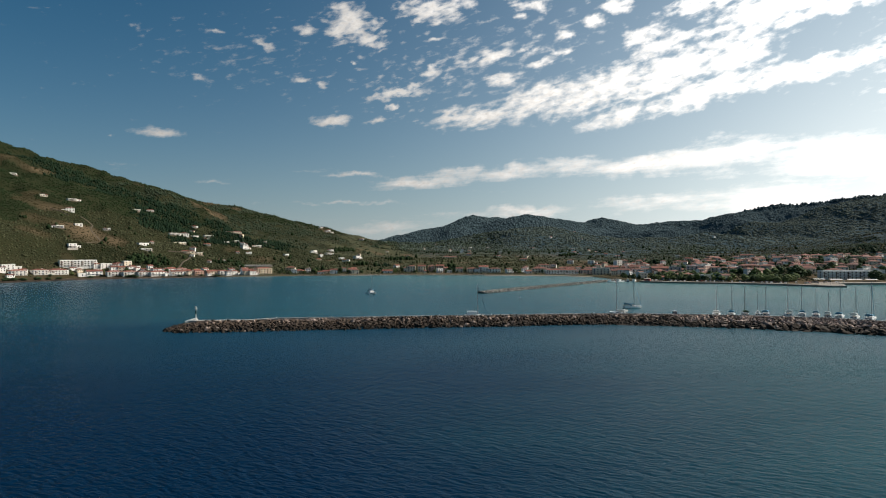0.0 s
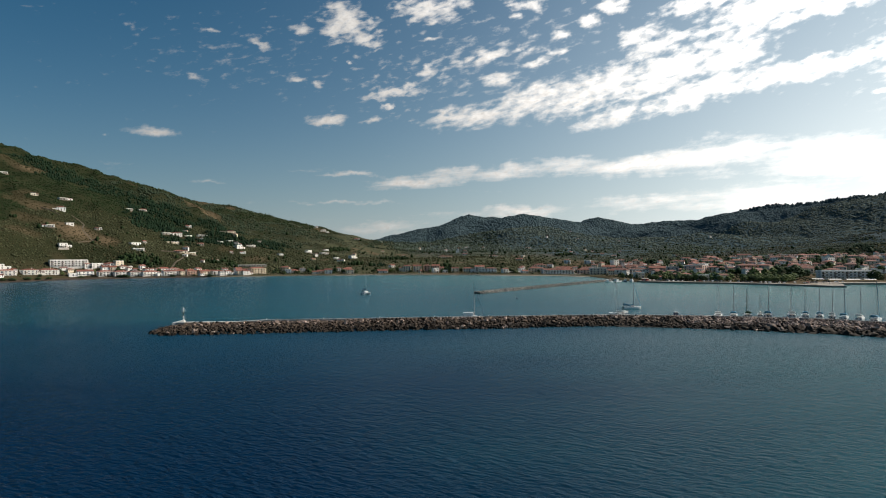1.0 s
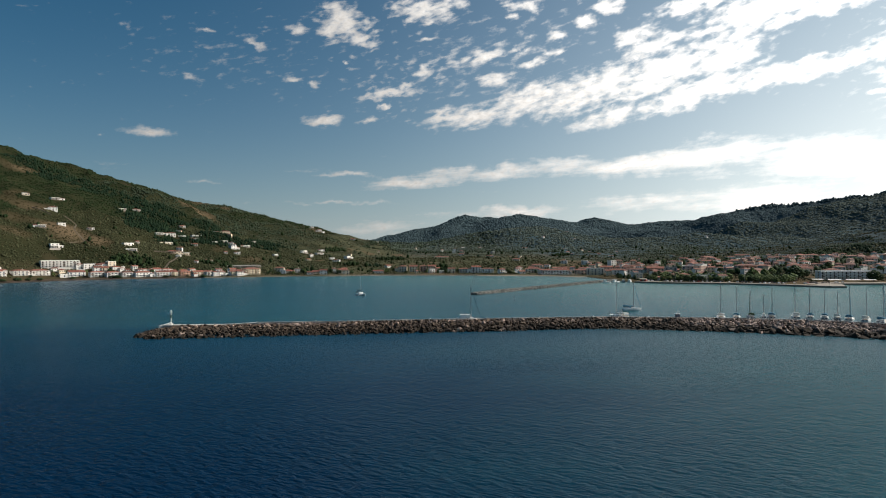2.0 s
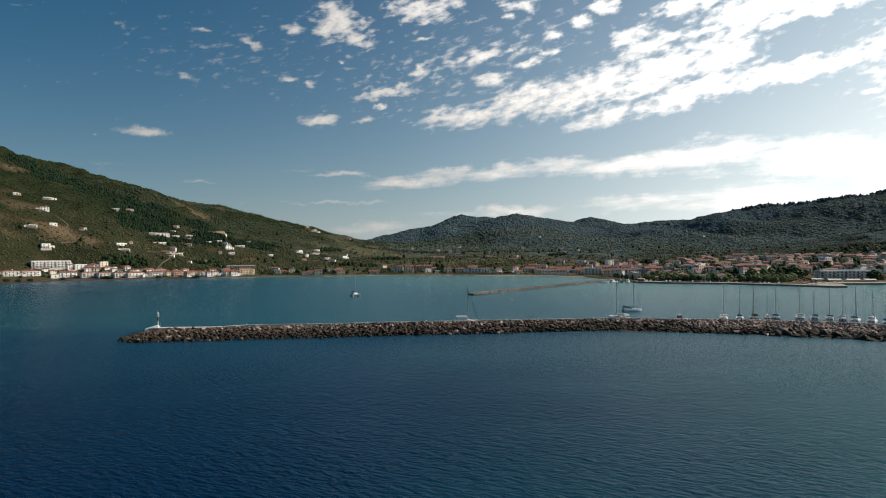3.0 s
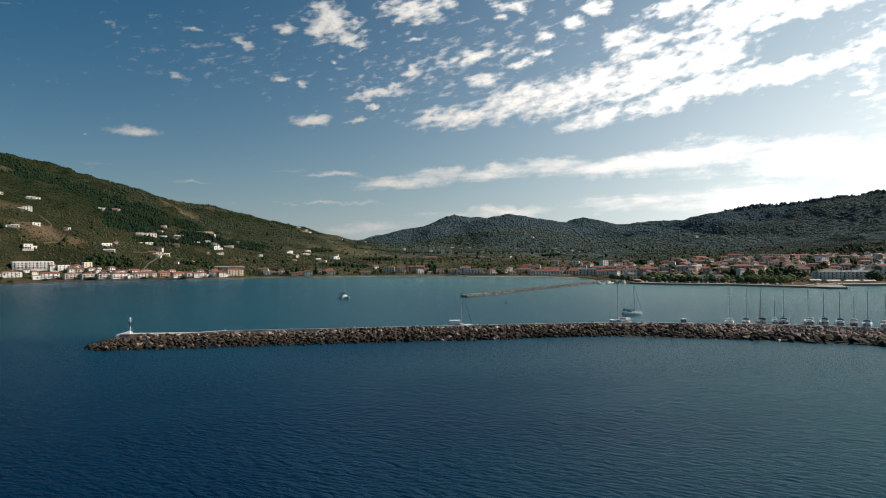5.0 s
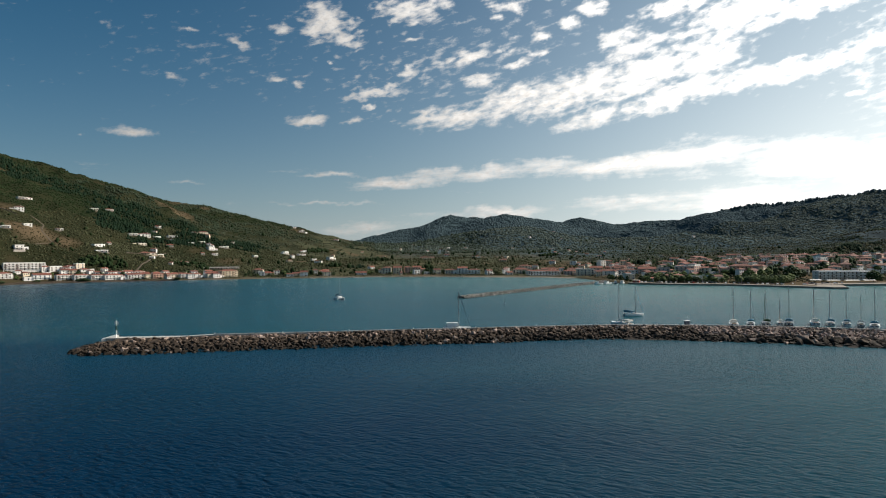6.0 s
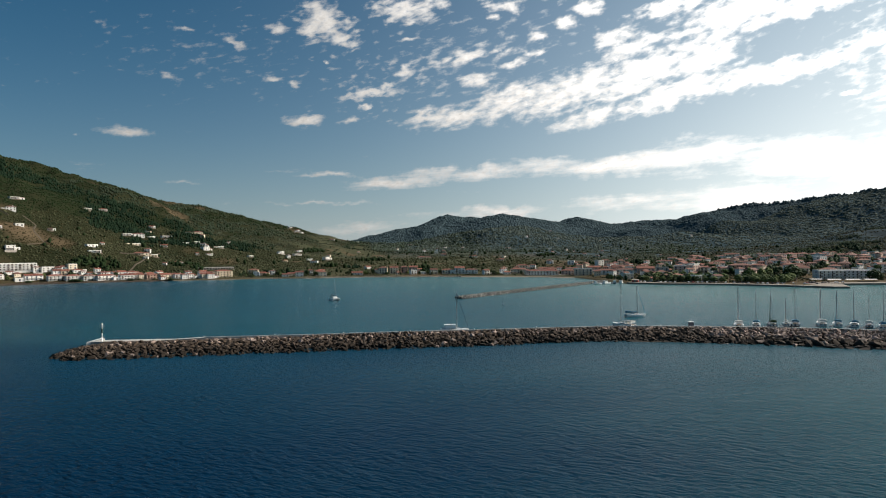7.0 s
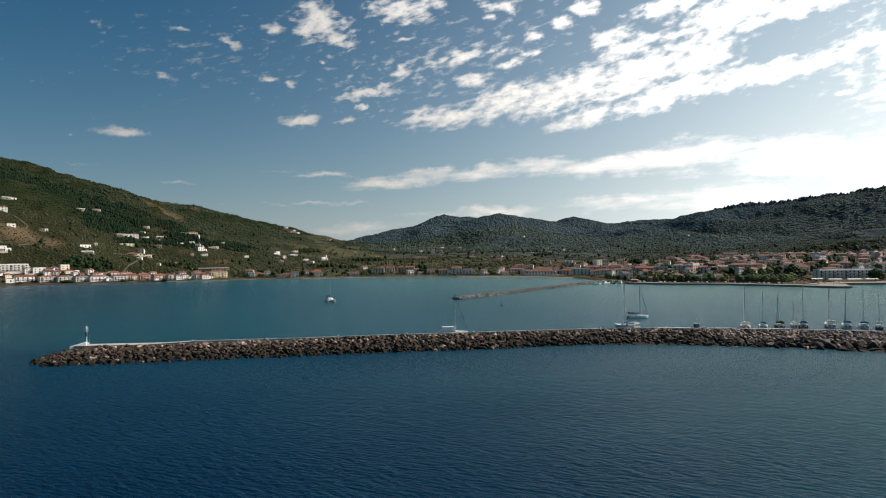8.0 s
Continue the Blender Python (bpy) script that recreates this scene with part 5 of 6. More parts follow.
def packed_houses(count, seed, x0, x1, y0, y1, shore, highest, gap, turns, walls, tall, label):
    """Close-built lanes behind: small houses too many to count, in one mesh."""
    rng = random.Random(seed)
    taken = [(p[0], p[1]) for p in TOWN[::2]]
    mats = [WHITE, CREAM, PINK, TERRACOTTA, GLASS]
    verts, faces, kinds = [], [], []

    def solid(m, pts, polys, kind):
        base = len(verts)
        verts.extend((m @ Vector(p))[:] for p in pts)
        faces.extend([base + i for i in f] for f in polys)
        kinds.extend([kind] * len(polys))

    sides = [(0, 1, 5, 4), (1, 2, 6, 5), (2, 3, 7, 6), (3, 0, 4, 7)]
    made = 0
    for _ in range(9000):
        if made >= count:
            break
        x, y = rng.uniform(x0, x1), rng.uniform(y0, y1)
        s = float(inland(np.array(x), np.array(y)))
        if not shore[0] < s < shore[1] or float(ground_z(x, y)) > highest or abs(x) > 0.84 * y or any((x - a) ** 2 + (y - b) ** 2 < gap * gap for a, b in taken):
            continue
        taken.append((x, y))
        made += 1
        w, d, H = rng.uniform(6, 11), rng.uniform(5, 7.5), rng.choice(tall)
        m = pose(x, y, float(ground_z(x, y)) + 0.3, 0, 0, rng.choice(turns))
        wall = rng.choice(walls)
        ring = [(-w / 2, -d / 2), (w / 2, -d / 2), (w / 2, d / 2), (-w / 2, d / 2)]
        solid(m, [(a, b, -6) for a, b in ring] + [(a, b, H) for a, b in ring], sides + [(4, 5, 6, 7)], wall)
        e, rise = 0.4, d * rng.uniform(0.18, 0.26)
        eave = [(-w / 2 - e, -d / 2 - e), (w / 2 + e, -d / 2 - e), (w / 2 + e, d / 2 + e), (-w / 2 - e, d / 2 + e)]
        ridge = w / 2 + e if rng.random() < 0.4 else w * 0.2
        solid(m, [(a, b, H + 0.02) for a, b in eave] + [(a, b, H + 0.2) for a, b in eave] + [(-ridge, 0, H + 0.2 + rise), (ridge, 0, H + 0.2 + rise)],
              [(3, 2, 1, 0)] + sides + [(4, 5, 9, 8), (5, 6, 9), (6, 7, 8, 9), (7, 4, 8)], 3)
        n = max(2, int(w // 2.6))
        for k in range(n):
            for z in (1.0, 4.0, 7.0)[:int(H // 3)]:
                a = -w / 2 + (k + 0.5) * w / n
                h = 2.1 if (k + int(z)) % 3 == 0 else 1.4
                box_pts = [(a - 0.5, -d / 2 - 0.06, z), (a + 0.5, -d / 2 - 0.06, z), (a + 0.5, -d / 2 + 0.05, z), (a - 0.5, -d / 2 + 0.05, z)]
                solid(m, box_pts + [(p, q, z + h) for p, q, _ in box_pts], sides + [(4, 5, 6, 7), (3, 2, 1, 0)], 4)
        TOWN.append((x, y, w * 0.6))
        TOWN.append((x, y, w * 0.6))
    ob = from_arrays("town_houses", verts, faces, mats[0])
    for extra in mats[1:]:
        ob.data.materials.append(extra)
    ob.data.polygons.foreach_set("material_index", kinds)
    tagged(ob, label, "houses", kind="stuff")


scatter_houses()
packed_houses(85, 31, 290, 900, 760, 1080, (62, 900), 30, 9.5, (-30, -20, -12, 24, 34), (0, 0, 0, 1, 2), (6.4, 6.4, 9.4), "close-built small cream and pink houses with terracotta roofs")
packed_houses(30, 33, -620, -290, 820, 1090, (14, 60), 13, 8.0, (40, 46, 52, 60), (0, 0, 0, 1, 1), (3.0, 3.4, 3.4, 6.4), "white houses with terracotta roofs crowded behind the beach")
packed_houses(26, 35, 150, 420, 900, 1130, (30, 190), 30, 9.0, (-20, -12, 24, 34), (0, 0, 1, 2), (3.4, 6.4, 6.4), "small houses with terracotta roofs behind the town beach")


def chapel():
    th = empty("chapel", pose(74, 1700, float(ground_z(74, 1700))))
    b = bmesh.new()
    box(b, -2.5, 2.5, -2.5, 2.5, -3, 11)
    part("tower", b, WHITE, th)
    b = bmesh.new()
    tube(b, (0, 0, 11), (0, 0, 15), 2.9, 0.2, 8)
    part("spire", b, TERRACOTTA, th)
    b = bmesh.new()
    box(b, -6, -2.5, -4, 9, -3, 6)
    part("nave", b, WHITE, th)
    return tagged(th, "small white chapel with a square bell tower", "chapel")


chapel()


# ---- tracks and terrace walls on the west slope ----
def ribbon(name, pts, wide, rise, mat, label, category):
    """A strip that follows the ground, with a raised edge of its own thickness."""
    b = bmesh.new()
    rows = []
    line = along(pts, 6.0)
    for p, side, _ in line:
        q0, q1 = p - side * wide / 2, p + side * wide / 2
        z0, z1 = float(ground_z(q0.x, q0.y)), float(ground_z(q1.x, q1.y))
        z = max(z0, z1) + rise
        rows.append([b.verts.new(c) for c in ((q0.x, q0.y, z0 - 1.5), (q0.x, q0.y, z), (q1.x, q1.y, z), (q1.x, q1.y, z1 - 1.5))])
        TOWN.append((p.x, p.y, wide * 0.9 + 1.5))
    for r0, r1 in zip(rows, rows[1:]):
        for k in range(4):
            b.faces.new((r0[k], r0[(k + 1) % 4], r1[(k + 1) % 4], r1[k]))
    b.faces.new(rows[0])
    b.faces.new(rows[-1][::-1])
    bmesh.ops.recalc_face_normals(b, faces=b.faces)
    return tagged(obj(name, b, mat), label, category, kind="structure")


ribbon("road", [(-428, 1000), (-436, 1050), (-440, 1085), (-449, 1135), (-454, 1195)], 2.6, 0.2, TRACK, "pale earth lane climbing from the beach", "road")
ribbon("terrace_wall", [(-482, 1100), (-465, 1113), (-449, 1138), (-436, 1150)], 1.2, 1.5, SAND, "long pale stone terrace wall on the slope", "wall")
ribbon("road", [(-582, 1018), (-579, 1060), (-600, 1080), (-618, 1094), (-626, 1116), (-660, 1130)], 2.2, 0.2, TRACK, "brown earth track winding up the hillside", "road")
ribbon("road", [(-172, 1463), (-129, 1485), (-81, 1550), (-39, 1558), (1, 1612), (59, 1616)], 4.0, 0.4, TRACK, "pale country road between hedges in the valley", "road")
ribbon("terrace_wall", [(-700, 1110), (-680, 1104), (-660, 1108)], 1.0, 1.2, SAND, "short dry-stone terrace wall below a house", "wall")

# ---- navigation light ----
def light_tower():
    th = empty("harbour_light", pose(-122.9, 314.6, 2.0))
    b = bmesh.new()
    tube(b, (0, 0, 0), (0, 0, 0.6), 1.1, 1.0, 12)
    part("base", b, CONCRETE, th)
    b = bmesh.new()
    tube(b, (0, 0, 0.6), (0, 0, 2.9), 0.21, 0.19, 12)
    part("column", b, WHITE, th, "white lower column")
    b = bmesh.new()
    tube(b, (0, 0, 2.9), (0, 0, 4.6), 0.34, 0.34, 12)
    part("band", b, DARK_GREEN, th, "dark green painted band")
    b = bmesh.new()
    tube(b, (0, 0, 4.6), (0, 0, 5.2), 0.24, 0.24, 12)
    part("neck", b, WHITE, th)
    b = bmesh.new()
    tube(b, (0, 0, 5.2), (0, 0, 5.35), 0.85, 0.85, 12)
    for k in range(8):
        a = k * math.tau / 8
        tube(b, (0.8 * math.cos(a), 0.8 * math.sin(a), 5.35), (0.8 * math.cos(a), 0.8 * math.sin(a), 6.1), 0.03, 0.03, 4)
    tube(b, (0, 0, 6.08), (0, 0, 6.13), 0.83, 0.83, 12)
    part("gallery", b, STEEL, th)
    b = bmesh.new()
    tube(b, (0, 0, 5.35), (0, 0, 6.5), 0.28, 0.28, 10)
    lan = part("lantern", b, WHITE, th, "white lantern housing")
    b = bmesh.new()
    tube(b, (0, 0, 6.5), (0, 0, 6.9), 0.42, 0.05, 10)
    part("cap", b, WHITE, lan)
    b = bmesh.new()
    tube(b, (1.1, 0, 0), (1.1, 0, 2.0), 0.05, 0.05, 6)
    tube(b, (0.45, 0, 1.9), (1.1, 0, 1.9), 0.04, 0.04, 6)
    for k in range(7):
        tube(b, (0.45, -0.2, 0.3 + k * 0.28), (0.45, 0.2, 0.3 + k * 0.28), 0.03, 0.03, 4)
    part("ladder", b, STEEL, th)
    return tagged(th, "slim white harbour light with dark green band on the breakwater head", "lighthouse")


light_tower()


def light_ramp():
    b = bmesh.new()
    prof = [(-5.2, 0.8), (-5.2, 1.9), (-0.2, 3.3), (0.2, 3.3), (0.2, 0.8)]
    ring = [[b.verts.new((x, y, z)) for x, z in prof] for y in (-1.6, 1.0)]
    for k in range(5):
        b.faces.new((ring[0][k], ring[0][(k + 1) % 5], ring[1][(k + 1) % 5], ring[1][k]))
    b.faces.new(ring[0][::-1])
    b.faces.new(ring[1])
    bmesh.ops.recalc_face_normals(b, faces=b.faces)
    ob = obj("ramp_wall", b, WHITE)
    ob.matrix_basis = pose(-121.4, 311.4, 0, 0, 0, 20)
    return tagged(ob, "whitewashed sloping concrete wall beside the harbour light", "wall")


light_ramp()


# ---- boats ----
def hull_mesh(L, B, free, keel=0.5, stern=0.82):
    """Lofted hull from stern (x = 0) to bow (x = L), open at the deck."""
    b = bmesh.new()
    rings = []
    for k in range(13):
        u = k / 12
        half = B / 2 * (stern + (1 - stern) * math.sin(min(u / 0.45, 1) * math.pi / 2)) * (1 if u < 0.45 else math.cos((u - 0.45) / 0.55 * math.pi / 2) ** 0.72)
        half = max(half, 0.03)
        top = free * (1 + 0.18 * u * u)
        x = L * u * (1 - 0.0 * u)
        ring = []
        for a, z in ((1.0, top), (0.97, top * 0.45), (0.86, 0.02), (0.45, -keel * 0.8), (0, -keel)):
            ring.append((x - (0.45 * (1 - max(z, 0) / top) if k == 12 else 0), half * a, z))
        full = ring + [(x_, -y_, z_) for x_, y_, z_ in ring[-2::-1]]
        rings.append([b.verts.new(p) for p in full])
    for r0, r1 in zip(rings, rings[1:]):
        for i in range(8):
            b.faces.new((r0[i], r0[i + 1], r1[i + 1], r1[i]))
    b.faces.new(rings[0][::-1])
    b.faces.new(rings[-1])
    tops = [r[0] for r in rings] + [r[-1] for r in rings[::-1]]
    b.faces.new(tops)
    bmesh.ops.remove_doubles(b, verts=b.verts, dist=0.001)
    bmesh.ops.recalc_face_normals(b, faces=b.faces)
    return b


def cabin_mesh(x0, x1, w0, w1, z0, h):
    b = bmesh.new()
    ring = []
    for x, w, k in ((x0, w0, 1.0), (x0 + 0.3, w0, 1.0), (x1 - 0.8, w1, 0.9), (x1, w1 * 0.8, 0.15)):
        ring.append([b.verts.new((x, y, z)) for y, z in ((-w / 2, z0), (-w / 2 * 0.86, z0 + h * k * 0.85), (-w / 2 * 0.6, z0 + h * k), (w / 2 * 0.6, z0 + h * k), (w / 2 * 0.86, z0 + h * k * 0.85), (w / 2, z0))])
    for r0, r1 in zip(ring, ring[1:]):
        for i in range(5):
            b.faces.new((r0[i], r0[i + 1], r1[i + 1], r1[i]))
    b.faces.new(ring[0][::-1])
    b.faces.new(ring[-1])
    bmesh.ops.recalc_face_normals(b, faces=b.faces)
    return b


def hood_mesh(x0, x1, w, z0, h):
    """A sprayhood or bimini: a curved canvas on hoops."""
    b = bmesh.new()
    rows = []
    for x, k in ((x0, 1.0), ((x0 + x1) / 2, 1.03), (x1, 0.75)):
        rows.append([b.verts.new((x, w / 2 * math.cos(a * math.pi / 8), z0 + h * k * math.sin(a * math.pi / 8) ** 0.6 if 0 < a < 8 else z0)) for a in range(9)])
    for r0, r1 in zip(rows, rows[1:]):
        for i in range(8):
            b.faces.new((r0[i], r0[i + 1], r1[i + 1], r1[i]))
    geom = bmesh.ops.solidify(b, geom=b.faces[:], thickness=0.06)
    return b


def yacht(L=12.0, mast=17.0, canvas=None, hull=None, spar=None, genoa=True, bimini=True, strip_cover=None):
    B, free = L * 0.345, 1.15 + L * 0.01
    th = empty("sailing_yacht")
    part("hull", hull_mesh(L, B, free), hull or GELCOAT, th)
    b = bmesh.new()
    box(b, 0.3, L * 0.32, -B * 0.22, B * 0.22, free + 0.02, free + 0.06)
    part("cockpit_floor", b, TEAK, th)
    b = bmesh.new()
    for s in (-1, 1):
        box(b, 0.4, L * 0.32, s * B * 0.30 - 0.18, s * B * 0.30 + 0.18, free, free + 0.35)
    part("coaming", b, GELCOAT, th)
    cab = part("coachroof", cabin_mesh(L * 0.32, L * 0.72, B * 0.62, B * 0.42, free, 0.55), GELCOAT, th)
    b = bmesh.new()
    for s in (-1, 1):
        box(b, L * 0.36, L * 0.56, s * B * 0.295 - 0.02, s * B * 0.295 + 0.02, free + 0.16, free + 0.36)
    part("side_window", b, GLASS, cab)
    b = bmesh.new()
    box(b, -0.5, 0.12, -B * 0.33, B * 0.33, 0.28, 0.4)
    part("swim_platform", b, TEAK, th)
    # panels added to tone the transom; navy on white hulls imitates stern shade
    for s in (-1, 1):
        b = bmesh.new()
        box(b, -0.03, 0.03, s * B * 0.2 - B * 0.11, s * B * 0.2 + B * 0.11, free * 0.5, free * 0.88)
        part("transom_tone_panel", b, NAVY if hull is None else GELCOAT, th)
    mx = L * 0.58
    sp = spar or ALLOY
    b = bmesh.new()
    tube(b, (mx, 0, free), (mx - 0.25, 0, mast), 0.16, 0.11, 8)
    m = part("mast", b, sp, th)
    for u in (0.4, 0.7):
        b = bmesh.new()
        z = free + (mast - free) * u
        tube(b, (mx - 0.15, -B * 0.3, z), (mx - 0.15, B * 0.3, z), 0.035, 0.035, 5)
        part("spreader", b, sp, m)
    b = bmesh.new()
    tube(b, (mx - 0.1, 0, free + 1.15), (L * 0.16, 0, free + 1.25), 0.09, 0.08, 8)
    bo = part("boom", b, sp, th)
    b = bmesh.new()
    tube(b, (mx - 0.3, 0, free + 1.42), (L * 0.19, 0, free + 1.40), 0.26, 0.15, 8)
    part("sail_cover", b, canvas or CANVAS_BLUE, bo)
    b = bmesh.new()
    tube(b, (mx - 0.25, 0, mast - 0.3), (0.15, 0, free), 0.022, 0.022, 4)
    part("backstay", b, DARK_SPAR, th)
    for s in (-1, 1):
        b = bmesh.new()
        tube(b, (mx - 0.2, 0, mast - 0.4), (mx - 0.25, s * B * 0.3, free + (mast - free) * 0.4), 0.018, 0.018, 4)
        tube(b, (mx - 0.25, s * B * 0.3, free + (mast - free) * 0.4), (mx - 0.3, s * B * 0.46, free), 0.018, 0.018, 4)
        part("shroud", b, DARK_SPAR, th)
    b = bmesh.new()
    tube(b, (mx - 0.2, 0, mast - 0.5), (L - 0.25, 0, free * 1.18), 0.10 if genoa else 0.025, 0.10 if genoa else 0.025, 6)
    part("furled_genoa" if genoa else "forestay", b, (strip_cover or canvas or CANVAS_BLUE) if genoa else DARK_SPAR, th)
    part("sprayhood", hood_mesh(L * 0.30, L * 0.40, B * 0.72, free + 0.3, 1.15), canvas or CANVAS_BLUE, th)
    if bimini:
        part("bimini", hood_mesh(L * 0.03, L * 0.27, B * 0.84, free + 1.2, 0.9), canvas or CANVAS_BLUE, th)
        b = bmesh.new()      # curtain that closes the cockpit towards the stern
        rim = [(B * 0.37 * math.cos(a * math.pi / 8), free + 1.05 + 0.95 * math.sin(a * math.pi / 8) ** 0.6) for a in range(9)]
        rows = [[b.verts.new((x, y, z)) for y, z in rim] for x in (L * 0.035, L * 0.04)]
        b.faces.new(rows[0])
        b.faces.new(rows[1][::-1])
        for a in range(9):
            b.faces.new((rows[0][a], rows[0][(a + 1) % 9], rows[1][(a + 1) % 9], rows[1][a]))
        bmesh.ops.recalc_face_normals(b, faces=b.faces)
        part("stern_curtain", b, canvas or CANVAS_BLUE, th)
        b = bmesh.new()
        for x in (L * 0.07, L * 0.24):
            for s in (-1, 1):
                tube(b, (x, s * B * 0.31, free), (x, s * B * 0.31, free + 1.35), 0.025, 0.025, 5)
        part("bimini_frame", b, STEEL, th)
    b = bmesh.new()
    posts = []
    for k in range(8):
        u = k / 7
        half = B / 2 * 0.93 if u < 0.5 else B / 2 * 0.93 * math.cos((u - 0.5) / 0.5 * math.pi / 2) ** 0.75
        for s in (-1, 1):
            x, z = 0.15 + (L - 0.5) * u, free * (1 + 0.18 * u * u)
            tube(b, (x, s * half, z), (x, s * half, z + 0.65), 0.018, 0.018, 4)
            if k:
                px, ph, pz = posts[-2]
                tube(b, (px, s * ph, pz + 0.63), (x, s * half, z + 0.63), 0.012, 0.012, 4)
            posts.append((x, half, z))
    part("guard_rail", b, STEEL, th)
    return th


def set_boat(th, x, y, turn, mast_at=0.0):
    """Stand the boat so that its mast foot is over (x, y); turn: way of the bow, 0 towards +x."""
    a = radians(turn)
    th.matrix_basis = pose(x - math.cos(a) * mast_at, y - math.sin(a) * mast_at, 0, 0, 0, turn)


BERTHS = [(155.9, 343, 19.3, 12.5, "w"), (164.6, 343, 17.1, 11, "b"), (171.9, 343, 16.2, 11, "g"), (179.1, 343, 12.7, 8.5, "w"), (183.8, 343, 19.4, 12.5, "b"), (196.0, 342.5, 18.0, 12, "w"),
          (202.2, 340, 16.2, 11, "b"), (208.3, 337, 16.1, 11, "b"), (212.6, 333, 14.2, 10, "w"), (216.3, 329, 18.0, 12, "b"), (221.4, 324, 15.8, 11, "w"), (225.5, 318, 20.2, 12.5, "b")]
CANVAS = {"w": (CANVAS_WHITE, "white"), "b": (CANVAS_BLUE, "blue"), "g": (LEAF_DARK, "dark green")}
for i, (x, y, mast, L, c) in enumerate(BERTHS):
    boat = yacht(L, mast, CANVAS[c][0], NAVY if i in (2, 4, 8) else None, None, genoa=i % 3 != 1, bimini=i != 3)
    set_boat(boat, x, y, (64, 60, 68, 62, 57, 63, 60, 56, 52, 50, 46, 42)[i], L * 0.58)
    tagged(boat, f"{'navy' if i in (2, 4, 8) else 'white'} sailing yacht with {CANVAS[c][1]} canvas covers moored at the breakwater", "sailboat", "yachts at the breakwater")
boat = yacht(13, 18.2, CANVAS_WHITE, None, None, True, False, NAVY)
set_boat(boat, 21.9, 338, 0, 13 * 0.58)
tagged(boat, "white sailing yacht with white cockpit awning moored alongside the breakwater", "sailboat", "yachts at the breakwater")
b = bmesh.new()
box(b, 1.6, 6.9, -1.7, 1.7, 1.7, 3.5)
bmesh.ops.bevel(b, geom=b.edges[:], offset=0.22, segments=2)
part("cockpit_awning", b, GELCOAT, boat, "boxy white cockpit awning")
boat = yacht(13.5, 20.4, CANVAS_WHITE, None, None, False, True)
set_boat(boat, 101.8, 350, 118, 13.5 * 0.58)
tagged(boat, "white sailing yacht with tall mast moored alongside the breakwater", "sailboat", "yachts at the breakwater")
boat = yacht(11.5, 17.0, CANVAS_BLUE, None, None, True, True)
set_boat(boat, 125.5, 391, 2, 11.5 * 0.58)
tagged(boat, "white sailing yacht under bare mast crossing the harbour", "sailboat")


def catamaran():
    th = empty("catamaran")
    L = 11.0
    for s in (-1, 1):
        b = hull_mesh(L, 1.7, 1.6, 0.4, 0.9)
        bmesh.ops.translate(b, verts=b.verts, vec=(0, s * 2.7, 0))
        part("hull", b, GELCOAT, th)
    b = bmesh.new()
    box(b, 0.6, L * 0.66, -2.2, 2.2, 0.9, 1.65)
    part("bridge_deck", b, GELCOAT, th)
    cab = part("cabin", cabin_mesh(L * 0.22, L * 0.64, 4.6, 3.6, 1.6, 1.3), GELCOAT, th)
    b = bmesh.new()
    box(b, L * 0.28, L * 0.52, -2.16, -2.10, 2.0, 2.5)
    box(b, L * 0.28, L * 0.52, 2.10, 2.16, 2.0, 2.5)
    part("side_window", b, GLASS, cab)
    part("bimini", hood_mesh(-0.2, L * 0.36, 5.0, 3.0, 1.2), NAVY, th, "dark blue cockpit bimini")
    b = bmesh.new()
    for x in (0.6, L * 0.26):
        for s in (-1, 1):
            tube(b, (x, s * 2.1, 1.6), (x, s * 2.1, 3.15), 0.04, 0.04, 5)
    part("bimini_frame", b, STEEL, th)
    b = bmesh.new()
    tube(b, (L * 0.55, 0, 2.6), (L * 0.53, 0, 16.5), 0.13, 0.09, 8)
    part("mast", b, ALLOY, th)
    b = bmesh.new()
    tube(b, (L * 0.54, 0, 4.0), (1.2, 0, 4.1), 0.10, 0.08, 8)
    bo = part("boom", b, ALLOY, th)
    b = bmesh.new()
    tube(b, (L * 0.52, 0, 4.3), (1.6, 0, 4.3), 0.28, 0.2, 8)
    part("sail_cover", b, NAVY, bo, "dark blue sail cover")
    for p in ((L - 0.4, 0, 1.9), (1.0, 2.6, 1.6), (1.0, -2.6, 1.6)):
        b = bmesh.new()
        tube(b, (L * 0.53, 0, 16.2), p, 0.025, 0.025, 4)
        part("stay", b, DARK_SPAR, th)
    b = bmesh.new()
    tube(b, (L - 0.6, -2.7, 1.7), (L - 0.6, 2.7, 1.7), 0.10, 0.10, 8)
    part("crossbeam", b, ALLOY, th)
    return tagged(th, "white catamaran with dark blue bimini at anchor in the bay", "catamaran")


set_boat(catamaran(), -58, 541, -72, 5)


